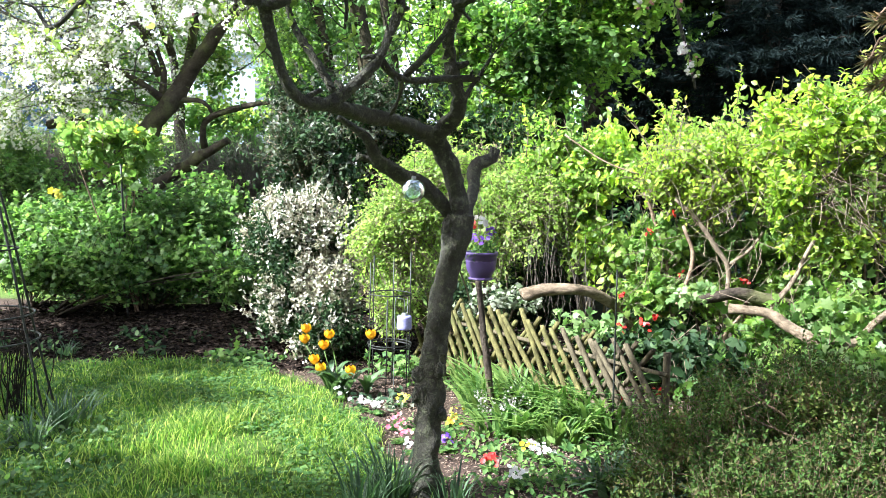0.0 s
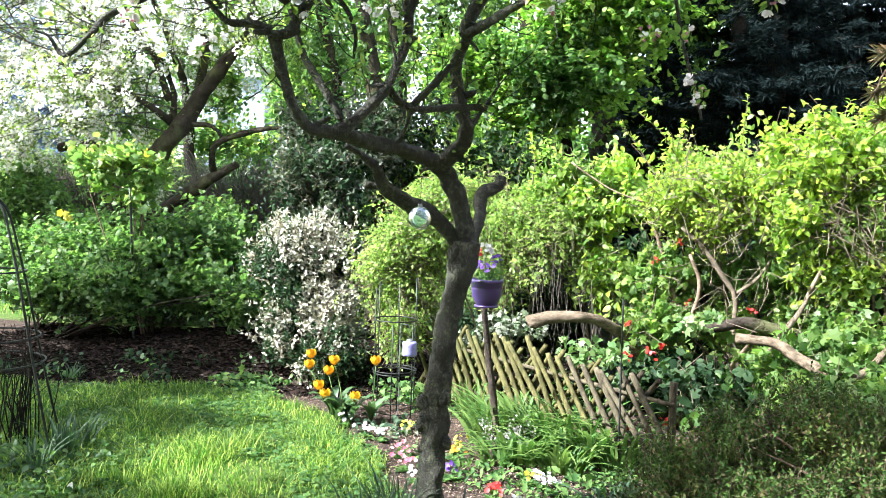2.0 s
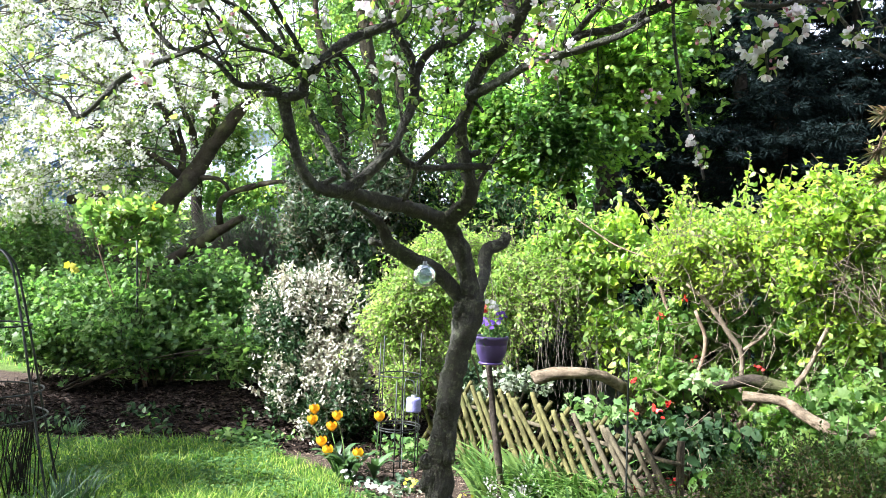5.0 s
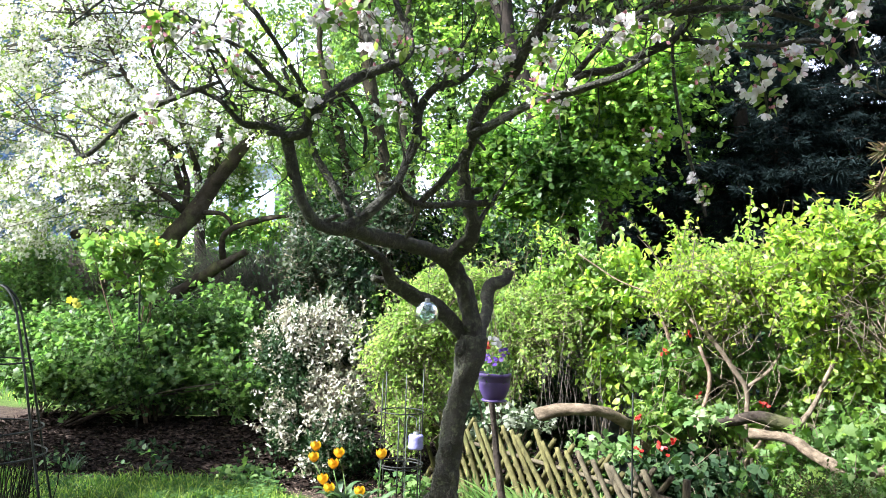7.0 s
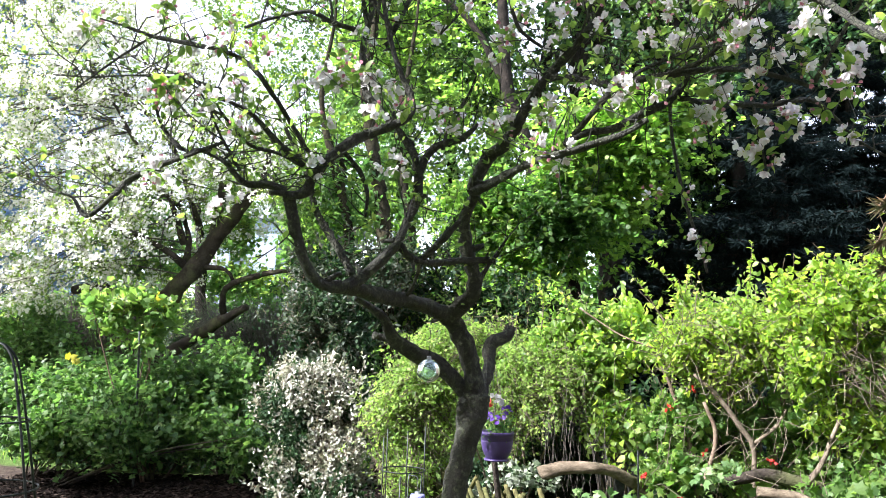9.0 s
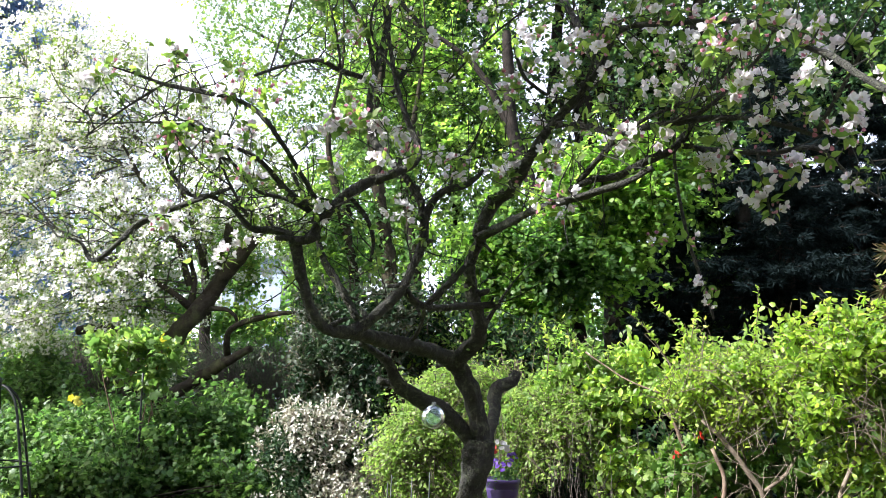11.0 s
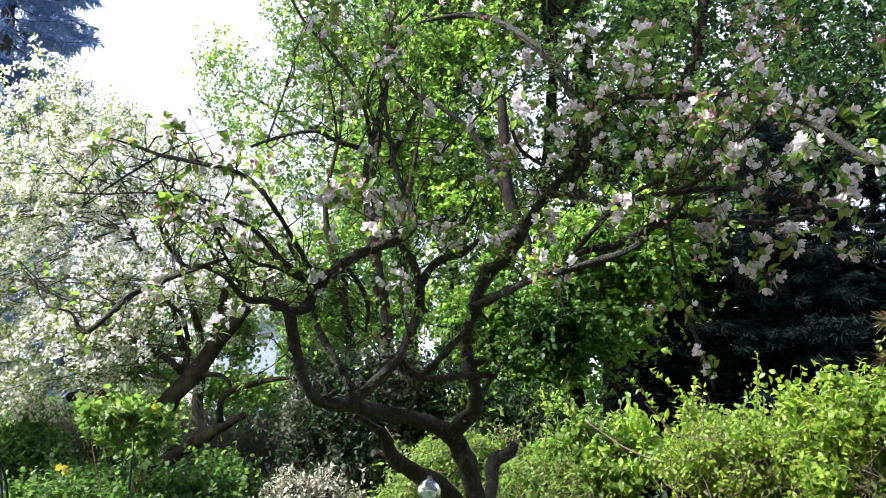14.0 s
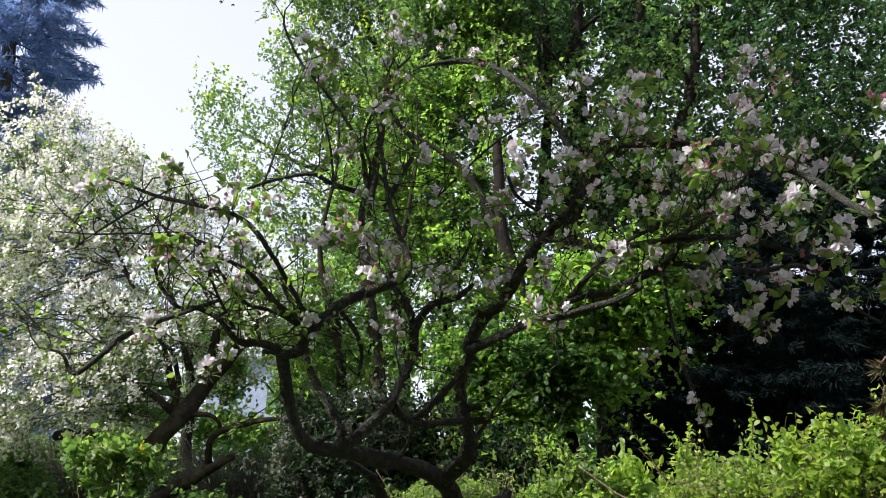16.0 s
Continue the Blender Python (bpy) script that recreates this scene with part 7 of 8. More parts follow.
CLUSTERS3 = [(-0.55, 3.26, 4.00), (-0.30, 3.26, 3.90), (-0.46, 3.26, 3.85), (-0.56, 3.23, 3.72), (-0.59, 3.16, 3.55), (-0.52, 3.16, 3.46), (-0.67, 3.06, 3.19), (-0.70, 3.01, 2.82), (-0.76, 2.99, 2.72), (-0.62, 3.04, 2.93), (-0.55, 2.99, 2.75), (-0.49, 3.16, 2.74), (-1.25, 2.60, 2.50), (-1.25, 2.60, 2.23), (-1.05, 2.68, 2.11), (-0.47, 3.16, 2.42), (-0.24, 3.18, 2.62), (-0.02, 3.12, 2.61), (0.11, 2.76, 2.39), (0.19, 2.66, 2.34), (0.15, 3.02, 2.62), (0.38, 2.74, 3.17), (0.45, 2.74, 3.16), (0.51, 2.58, 3.04), (0.06, 2.45, 2.89), (0.02, 2.45, 2.82), (0.21, 2.82, 2.92), (0.32, 2.74, 2.96), (0.37, 2.80, 2.86), (0.51, 2.74, 3.35), (0.87, 2.45, 3.26), (0.82, 2.38, 3.08), (0.86, 2.36, 2.95)]
CLUSTERS4 = [(0.96, 2.45, 3.25), (0.83, 2.36, 3.01), (1.00, 2.45, 3.14), (0.91, 2.24, 2.80), (0.84, 2.32, 2.82), (0.73, 2.44, 2.84), (0.88, 2.76, 2.91), (0.83, 2.76, 2.84), (0.69, 2.76, 2.84), (0.50, 2.58, 2.72), (0.87, 2.18, 2.61), (0.87, 2.53, 2.63), (0.83, 2.54, 2.56), (0.98, 2.52, 2.60), (1.05, 2.51, 2.53), (0.76, 2.78, 2.53), (0.69, 2.76, 2.50), (0.93, 2.82, 2.48), (1.05, 2.83, 2.52), (0.95, 2.82, 2.37), (1.12, 2.46, 2.61), (1.09, 2.41, 2.80), (0.86, 2.26, 2.73), (0.42, 2.60, 2.58), (0.24, 2.74, 3.23), (-0.17, 3.16, 3.29), (-0.30, 3.10, 2.96), (-0.86, 3.06, 3.32), (-0.91, 2.74, 2.77), (0.81, 2.45, 3.19), (0.53, 2.58, 3.03)]
for c in CLUSTERS + CLUSTERS2 + CLUSTERS3 + CLUSTERS4:
    spots.append((np.array(c), unit(g.normal(0, 0.6, 3) + np.array([0, -0.5, 0.5]))))
for k, (e, d) in enumerate(spots):
    ob = part("blossom_spur", ROSETTE[k % 8], apple)
    z = Vector(d).to_track_quat('Z', 'Y').to_matrix().to_4x4()
    ob.matrix_basis = Matrix.Translation(e) @ z @ Matrix.Rotation(g.uniform(0, 6.28), 4, 'Z') @ Matrix.Scale(g.uniform(0.85, 1.25), 4)
    young = g.random() < 0.38
    for q in range(int(g.integers(1, 3) if young else g.integers(4, 8))):
        w = unit(g.normal(0, 0.75, 3) + np.array([0, 0, 0.8]))
        fl = new("flower", FLOWER[int(g.integers(6))])
        fl.parent = ob
        fl.matrix_basis = Matrix.Translation(w * g.uniform(0.02, 0.045)) @ Vector(w).to_track_quat('Z', 'Y').to_matrix().to_4x4() @ Matrix.Rotation(g.uniform(0, 6.28), 4, 'Z')
    for q in range(int(g.integers(4, 8) if young else g.integers(0, 4))):
        w = unit(g.normal(0, 0.8, 3) + np.array([0, 0, 0.6]))
        bd = new("bud", BUD[int(g.integers(3))])
        bd.parent = ob
        bd.matrix_basis = Matrix.Translation(w * g.uniform(0.025, 0.045)) @ Vector(w).to_track_quat('Z', 'Y').to_matrix().to_4x4()
# twig that hangs in front of the hedge
limb("limb", [(0.65, 3.00, 2.77, 0.00664), (0.70, 3.20, 2.57, 0.00708), (0.77, 3.30, 2.32, 0.00731), (0.85, 3.35, 2.11, 0.00742), (0.88, 3.35, 1.99, 0.00494)], M["bark"], apple, 6, 0.04, 0.1, 390)
limb("limb", [(0.92, 2.85, 2.61, 0.00631), (0.94, 2.85, 2.48, 0.00631), (0.97, 2.85, 2.32, 0.00421)], M["bark"], apple, 6, 0.04, 0.1, 391)

# ---- things hung in the tree ----
bx, by, bz = (-0.32, 3.43, 1.53)
ball = thing("glass_ball", (bx, by, bz), "clear bluish glass ball hanging from a branch", "ornament")
R = 0.053
prof = [(R * math.sin(a), R * math.cos(a)) for a in np.linspace(0.18, math.pi - 0.02, 18)]
inner = [(r * 0.975, z * 0.975) for r, z in reversed(prof)]
v, f = lathe(prof + inner, 40)
part("bulb", np_mesh("bulb", v + np.array([bx, by, bz]), f, M["glass"], True), ball, "bluish clear blown glass").visible_shadow = False
v, f = lathe([(0.0, 0.012), (0.009, 0.012), (0.011, 0.0), (0.010, -0.006)], 16)
part("cap", np_mesh("cap", v + np.array([bx, by, bz + R]), f, M["greyiron"], True), ball, "small metal cap")
part("cord", np_mesh("cord", *bar((bx, by, bz + R + 0.01), (bx + 0.003, by + 0.03, bz + 0.29), 0.0012, 5), M["iron"]), ball)

px, py, pz = (-0.01, 4.12, 1.07)
pot = thing("hanging_pot", (px, py, pz), "purple plastic flower pot hanging on thin wires", "flower pot")
v, f = lathe([(0, 0), (0.052, 0), (0.060, 0.006), (0.078, 0.045), (0.084, 0.085), (0.084, 0.088), (0.0825, 0.091), (0.085, 0.094), (0.086, 0.118), (0.090, 0.119), (0.0905, 0.136), (0.088, 0.138), (0.082, 0.136), (0.080, 0.115), (0, 0.112)], 40)
part("bowl", np_mesh("bowl", v + np.array([px, py, pz]), f, M["pot"], True), pot)
v, f = lathe([(0, 0), (0.065, 0), (0.068, 0.006), (0.06, 0.012), (0, 0.012)], 32)
part("saucer", np_mesh("saucer", v + np.array([px, py, pz - 0.012]), f, M["pot"], True), pot)
hook = (-0.04, 4.05, 1.56)
for a in (0.4, 2.5, 4.6):
    part("wire", np_mesh("wire", *bar((px + 0.086 * math.cos(a), py + 0.086 * math.sin(a), pz + 0.13), hook, 0.0011, 5), M["greyiron"]), pot)


def flowers(n, centre, spread, seed, size, colour, shape="flower", face=(0, -0.5, 0.8)):
    g = np.random.default_rng(seed)
    p = np.array(centre) + g.normal(0, 1, (n, 3)) * np.array(spread)
    w = unit(g.normal(size=(n, 3)))
    nrm = unit(np.array(face) + g.normal(0, 0.35, (n, 3)))
    w = unit(np.cross(nrm, w))
    return np_mesh("flowers", *leaves(p, w, nrm, size * g.uniform(0.8, 1.2, n), 1.0, shape), colour)


pansy = thing("pansies", (px, py, pz + 0.115), "violet, white and orange pansies planted in the pot", "flowers")
g = np.random.default_rng(33)
n = 110
p = np.array([px, py, pz + 0.15]) + g.normal(0, 1, (n, 3)) * np.array([0.045, 0.045, 0.03])
part("leaves", np_mesh("leaves", *leaves(p, g.normal(size=(n, 3)) + np.array([0, 0, 0.5]), np.tile([0, 0, 1.0], (n, 1)) + g.normal(0, 0.5, (n, 3)), 0.035, 0.6, "fine"), M["herb"]), pansy, kind="stuff")
for k, (c, col, num) in enumerate((((-0.05, 4.08, 1.29), "violet", 4), ((0.04, 4.08, 1.33), "violet", 5), ((-0.03, 4.08, 1.37), "white", 3), ((0.02, 4.10, 1.36), "white", 2), ((-0.07, 4.08, 1.34), "orange", 4), ((-0.06, 4.10, 1.36), "red", 2), ((0.01, 4.05, 1.29), "violet", 3))):
    for q in range(num):
        part("flower", flowers(2, c, (0.014, 0.014, 0.014), 40 + k * 7 + q, 0.028, M[col]), pansy)

# ---- fence, stakes, supports ----
fence = thing("lattice_fence", (0.35, 5.3, 0), "low crossed-pole lattice fence of weathered round wood", "fence")
A, B = np.array([-0.52, 6.4]), np.array([1.10, 4.49])
along = (B - A) / np.linalg.norm(B - A)
back = np.array([along[1], -along[0]]) * -1
LEN = float(np.linalg.norm(B - A))
g = np.random.default_rng(8)
n = 23
for layer in (0, 1):
    for i in range(n - 3 * layer):
        s0 = (i + 0.5 + g.normal(0, 0.08)) * LEN / n
        lean = (0.46 + g.normal(0, 0.045)) * (1 if layer == 0 else -1)
        off = (back if layer == 0 else -back) * 0.024 * (-1)
        top = A + along * (s0 - lean * 0.5) + off
        bot = A + along * (s0 + lean * 0.5) + off
        h = 0.64 + g.normal(0, 0.028) - 0.05 * (s0 / LEN) - 0.03 * layer
        r = 0.0185 + g.normal(0, 0.0018)
        gaunt = M["fence"] if s0 / LEN < 0.74 else M["greywood"]
        d = np.array([*(top - bot), h])
        v, f = tri(tube([(*bot, 0.0, r * 1.05), (*(0.5 * (top + bot) + g.normal(0, 0.004, 2)), h * 0.5, r), (*top, h, r * 0.95), (*(top + 0.012 * d[:2]), h + 0.014, r * 0.6), (*(top + 0.016 * d[:2]), h + 0.018, r * 0.2)], 9, 0.06, 0.05, i + 40 * layer))
        part("pole", np_mesh("pole", v, f, gaunt, True), fence)
for z in (0.17, 0.48):
    v, f = tri(tube([(*A, z, 0.014), (*(0.5 * (A + B)), z, 0.015), (*B, z, 0.014)], 8, 0.15, 0.05, 3))
    part("rail", np_mesh("rail", v, f, M["greywood"], True), fence)
for a in (0.02, 0.52, 0.98):
    c = A + along * LEN * a + back * 0.06
    v, f = tri(tube([(*c, -0.1, 0.025), (*c, 0.3, 0.024), (*c, 0.6, 0.023)], 10, 0.1, 0.05, 4))
    part("post", np_mesh("post", v, f, M["greywood"], True), fence)

a, b = (0.08, 4.95, 0.18), (-0.03, 4.95, 0.96)
own("wooden_stake", np_mesh("wooden_stake", *tri(tube([(*a[:2], -0.05, 0.024), (*a, 0.023), (*(0.5 * (np.array(a) + np.array(b))), 0.021), (*b, 0.019)], 10, 0.03, 0.2, 6, 0.3)), M["oldbark"], True), "upright weathered wooden stake behind the trunk", "stake")
a, b = (0.83, 4.70, 0.24), (0.82, 4.70, 1.07)
own("iron_stake", np_mesh("iron_stake", *tri(tube([(*a[:2], -0.05, 0.006), (*a, 0.006), (*b, 0.005)], 6, 0.2, 0.02, 7)), M["iron"], True), "thin dark iron stake by the fence", "stake")


def ring(c, r, wire, n=36):
    a = np.linspace(0, 2 * math.pi, n + 1)
    return tube([(c[0] + r * math.cos(t), c[1] + r * math.sin(t), c[2], wire) for t in a], 6, r * 0.2, 0, 0)


sx, sy, _ = (-0.69, 5.71, 0.00)
sup = thing("plant_support", (sx, sy, 0), "dark green wire plant support with hoops", "plant support")
for z, r in ((0.36, 0.165), (0.34, 0.16), (0.74, 0.16)):
    part("hoop", np_mesh("hoop", *tri(ring((sx, sy, z), r, 0.0048)), M["iron"], True), sup)
part("hoop", np_mesh("hoop", *tri(ring((sx + 0.02, sy, 0.05), 0.16, 0.0035)), M["iron"], True), sup)
for k, top in enumerate((1.05, 1.0, 1.02, 0.98, 0.72, 0.72)):
    t = 0.5 + k * 1.05
    x, y = sx + 0.163 * math.cos(t), sy + 0.163 * math.sin(t)
    part("rod", np_mesh("rod", *tri(bar((x, y, -0.04), (x, y, top), 0.0048, 6)), M["iron"], True), sup)
lx, ly, lz = (-0.57, 5.60, 0.49)
lan = thing("lantern", (lx, ly, lz), "small pale blue glass lantern hung on a hook stake", "lantern")
v, f = lathe([(0, 0), (0.05, 0), (0.056, 0.008), (0.057, 0.02), (0.054, 0.075), (0.056, 0.092), (0.05, 0.102), (0.03, 0.106), (0, 0.106)], 24)
part("jar", np_mesh("jar", v + np.array([lx, ly, lz]), f, M["frosted"], True), lan)
v, f = lathe([(0, 0.018), (0.02, 0.018), (0.025, 0.0)], 20)
part("lid", np_mesh("lid", v + np.array([lx, ly, lz + 0.106]), f, M["greyiron"], True), lan, "grey metal lid")
part("hook", np_mesh("hook", *tri(tube([(lx, ly, lz + 0.12, 0.003), (lx, ly, lz + 0.2, 0.003), (lx - 0.01, ly, lz + 0.225, 0.003), (lx - 0.05, ly, lz + 0.23, 0.003), (lx - 0.07, ly, lz + 0.2, 0.003), (lx - 0.072, ly, 0.2, 0.003), (lx - 0.072, ly, -0.05, 0.003)], 6, 0.03, 0.0)), M["greyiron"], True), lan)

fx, fy, _ = (-2.67, 4.52, 0.00)
RO = 0.48
ox, oy = fx - RO, fy + 0.05
obl = thing("garden_obelisk", (ox, oy, 0), "dark green metal obelisk trellis with rings and thin bars", "trellis")
for k in range(6):
    t = -0.1 + k * 1.047
    d = np.array([math.cos(t), math.sin(t)])
    c = np.array([ox, oy])
    v, f = tri(tube([(*(c + d * r), z, 0.008) for r, z in ((RO, -0.05), (0.353, 0.53), (0.265, 0.97), (0.2, 1.26), (0.155, 1.44), (0.12, 1.51), (0.07, 1.56), (0.01, 1.58))], 7, 0.05, 0.02))
    part("leg", np_mesh("leg", v, f, M["iron"], True), obl)
for z, r in ((0.53, 0.353), (0.69, 0.325), (1.1, 0.24)):
    part("hoop", np_mesh("hoop", *tri(ring((ox, oy, z), r, 0.006)), M["iron"], True), obl)
v, f = lathe([(0, 0.05), (0.018, 0.04), (0.026, 0.02), (0.018, 0.0), (0.0, -0.005)], 16)
part("finial", np_mesh("finial", v + np.array([ox, oy, 1.58]), f, M["iron"], True), obl)
g = np.random.default_rng(12)
n = 34
a = np.stack([ox + 0.2 + g.normal(0, 0.1, n), oy + g.normal(0, 0.1, n), np.zeros(n)], 1)
m = a + np.stack([g.normal(0, 0.05, n), g.normal(0, 0.05, n), g.uniform(0.25, 0.45, n)], 1)
e = m + np.stack([g.normal(0, 0.07, n), g.normal(0, 0.05, n), g.uniform(0.1, 0.4, n)], 1)
own("climber_stems", np_mesh("climber_stems", *join([prisms(a, m, 0.005, 0.004), prisms(m, e, 0.004, 0.002)]), M["darkbark"]), "dark bare climber stems inside the obelisk", "climber", kind="stuff")

sx, sy, sz = (1.2, 6.9, 0.72)
bm = bmesh.new()
bmesh.ops.create_icosphere(bm, subdivisions=3, radius=1)
for v in bm.verts:
    v.co = Vector((v.co.x * 0.34, v.co.y * 0.25, v.co.z * 0.72)) * (1 + 0.12 * noise.noise(v.co * 1.7)) + Vector((sx, sy, 0.5))
me = bpy.data.meshes.new("boulder")
bm.to_mesh(me)
bm.free()
me.materials.append(M["stone"])
own("boulder", me, "blue-grey standing stone in shade behind the hedge", "stone")

# ---- the low shrub in front ----
shrub("azalea_bush", "low dense azalea with small bronze-green leaves", "bush", (1.75, 3.75, 0),
      [(1.1, 3.9, 0.24, 0.36, 0.36, 0.28), (0.85, 3.85, 0.08, 0.24, 0.3, 0.12), (1.35, 3.8, 0.34, 0.4, 0.4, 0.3), (1.75, 3.75, 0.36, 0.5, 0.45, 0.38), (2.25, 3.75, 0.32, 0.5, 0.45, 0.32), (1.72, 4.0, 0.56, 0.3, 0.3, 0.26), (1.5, 3.4, 0.2, 0.55, 0.3, 0.24), (2.2, 3.4, 0.15, 0.5, 0.3, 0.22), (1.3, 4.0, 0.52, 0.14, 0.2, 0.14), (2.05, 3.9, 0.55, 0.16, 0.2, 0.14)],
      M["azalea"], M["twig"], 201, 8000, 9, 0.024, 0.5, stems=14, stem_r=0.011, reach=0.13, shell=0.2, gaps=0.5, scale=9, thick=0.0015, up=0.9, twigs=0.7, flat=0.8, extra=((M["azaleatip"], 0.3),))

# ---- bulbs, tufts and bedding plants ----
def tuft(name, label, category, place, n, height, width, spread, material, seed, lean=0.6, group=""):
    """A clump of arching strap leaves."""
    g = np.random.default_rng(seed)
    x, y, z = place
    a = g.uniform(0, 6.283, n)
    r = spread * np.sqrt(g.random(n))
    base = np.stack([x + r * np.cos(a), y + r * np.sin(a), np.full(n, z - 0.01)], 1)
    d = np.stack([np.cos(a + g.normal(0, 0.6, n)), np.sin(a + g.normal(0, 0.6, n)), 0 * a], 1)
    h = height * g.uniform(0.6, 1.15, n)[:, None]
    out = lean * g.uniform(0.2, 1.4, n)[:, None] * h
    s = np.cross(d, [0, 0, 1.0]) * width * g.uniform(0.7, 1.2, n)[:, None]
    rows = []
    for u in (0, 0.25, 0.5, 0.72, 0.9, 1.0):
        c = base + d * out * u ** 1.6 + np.array([0, 0, 1.0]) * h * (u - 0.45 * lean * u ** 3)
        wv = s * (1 - u ** 3) if u < 1 else s * 0.05
        rows += [c - wv, c + np.array([0, 0, -0.15]) * width, c + wv]
    v = np.stack(rows, 1)
    t = np.array([q for k in range(5) for q in ((3 * k, 3 * k + 1, 3 * k + 4, 3 * k + 3), (3 * k + 1, 3 * k + 2, 3 * k + 5, 3 * k + 4))])
    ob = thing(name, place, label, category, group)
    for i in range(n):
        part("leaf", np_mesh("leaf", v[i], t, material), ob)
    return ob


for k, (p, num, h, mat, ln, sp) in enumerate((
        ((0.05, 5.15, 0.00), 130, 0.36, "strap", 0.85, 0.13), ((0.23, 5.21, 0.00), 130, 0.40, "strap", 0.8, 0.13), ((0.40, 5.16, 0.00), 140, 0.42, "strap", 0.8, 0.14), ((0.58, 5.03, 0.00), 140, 0.42, "strap", 0.8, 0.14), ((0.72, 4.87, 0.00), 140, 0.42, "strap", 0.8, 0.13), ((0.86, 4.72, 0.00), 110, 0.38, "strap", 0.8, 0.12),
        ((-0.05, 5.48, 0.00), 80, 0.34, "strap", 0.6, 0.09), ((0.25, 4.81, 0.00), 110, 0.33, "strap", 1.0, 0.13), ((0.49, 4.67, 0.00), 110, 0.33, "strap", 1.0, 0.13), ((0.71, 3.97, -0.00), 110, 0.2, "bluestrap", 1.0, 0.16), ((0.94, 3.85, 0.00), 80, 0.2, "bluestrap", 1.0, 0.13), ((0.09, 4.73, 0.00), 60, 0.24, "strap", 1.0, 0.1))):
    tuft("strap_leaf_clump", "arching clump of narrow green strap leaves", "bulb leaves", p, int(num * 0.65), h * 1.12, 0.014, sp, M[mat], 220 + k, ln, "strap-leaved clumps")
for k, (p, num, h) in enumerate((((-0.15, 5.96, 0.00), 40, 0.36), ((-0.23, 6.32, 0.00), 30, 0.38))):
    tuft("iris_clump", "upright clump of green iris leaves by the fence", "bulb leaves", p, num, h, 0.008, 0.07, M["strap"], 235 + k, 0.3, "iris clumps")
for k, (p, num, h) in enumerate((((-0.42, 3.60, 0.00), 95, 0.36), ((-0.11, 3.56, 0.00), 40, 0.3), ((-0.54, 3.48, 0.00), 70, 0.32), ((-2.53, 4.39, -0.00), 90, 0.30), ((-2.51, 4.10, 0.00), 60, 0.26), ((-2.57, 4.67, -0.00), 40, 0.25), ((-3.57, 6.31, 0.00), 40, 0.2))):
    tuft("daffodil_clump", "clump of upright blue-green daffodil leaves", "bulb leaves", p, num, h, 0.0055, 0.09, M["bluestrap"], 240 + k, 0.55, "daffodil clumps")


def tulip(top, foot, seed):
    """A tulip: stem, five broad leaves and six petals in a cup."""
    ob = thing("tulip", foot, "yellow tulip in bloom with broad green leaves", "flower", "yellow tulips")
    g = np.random.default_rng(seed)
    t, b = np.array(top), np.array(foot)
    m = 0.5 * (t + b) + np.array([g.normal(0, 0.012), 0, 0.02])
    limb("stem", [(*b, 0.005), (*m, 0.0045), (*(t - [0, 0, 0.03]), 0.004)], M["strap"], ob, 6, 0.06, 0.02, seed)
    for k in range(6):
        a = k * 1.047 + g.uniform(0, 0.2)
        r = 0.036 if k % 2 else 0.033
        rows = []
        for u in np.linspace(0, 1, 6):
            w = 0.03 * math.sin(math.pi * min(u * 0.82 + 0.12, 1))
            rad = r * (0.25 + 0.95 * math.sin(min(1.0, u * 1.05) * 2.1) ** 0.8) * (1 if u < 0.8 else 0.93)
            for q in (-1, 0, 1):
                an = a + q * w / max(rad, 0.01)
                rr = rad * (1.0 if q == 0 else 0.97)
                rows.append(t + np.array([math.cos(an) * rr, math.sin(an) * rr, -0.035 + 0.07 * u]))
        f = np.array([(3 * i + j, 3 * i + j + 1, 3 * i + j + 4, 3 * i + j + 3) for i in range(5) for j in (0, 1)])
        part("petal", np_mesh("petal", np.array(rows), f, M["yellow"], True), ob)
    for k in range(5):
        a = g.uniform(0, 6.283)
        d = np.array([math.cos(a), math.sin(a), 0])
        s = np.array([-d[1], d[0], 0])
        rows = []
        ln = g.uniform(0.24, 0.36)
        for u in np.linspace(0, 1, 7):
            c = b + d * ln * 0.62 * u ** 1.3 + np.array([0, 0, ln * (0.98 * u - 0.42 * u ** 3)])
            w = 0.026 * math.sin(math.pi * (0.08 + 0.92 * u)) + 0.002
            rows += [c - s * w + np.array([0, 0, w * 0.4]), c, c + s * w + np.array([0, 0, w * 0.4])]
        f = np.array([(3 * i + j, 3 * i + j + 1, 3 * i + j + 4, 3 * i + j + 3) for i in range(6) for j in (0, 1)])
        part("leaf", np_mesh("leaf", np.array(rows), f, M["tulipleaf"], True), ob)


for k, (top, foot) in enumerate((((-1.34, 5.75, 0.44), (-1.15, 5.64, 0.00)), ((-1.34, 5.70, 0.37), (-1.12, 5.61, 0.00)), ((-1.14, 5.65, 0.42), (-1.03, 5.50, 0.00)), ((-1.17, 5.60, 0.35), (-1.04, 5.50, 0.00)),
                                 ((-1.22, 5.50, 0.26), (-1.07, 5.46, 0.00)), ((-1.16, 5.45, 0.21), (-1.02, 5.42, 0.00)), ((-0.94, 5.45, 0.20), (-0.97, 5.43, 0.00)), ((-0.81, 5.55, 0.45), (-0.83, 5.53, 0.00)))):
    tulip(top, foot, 260 + k)


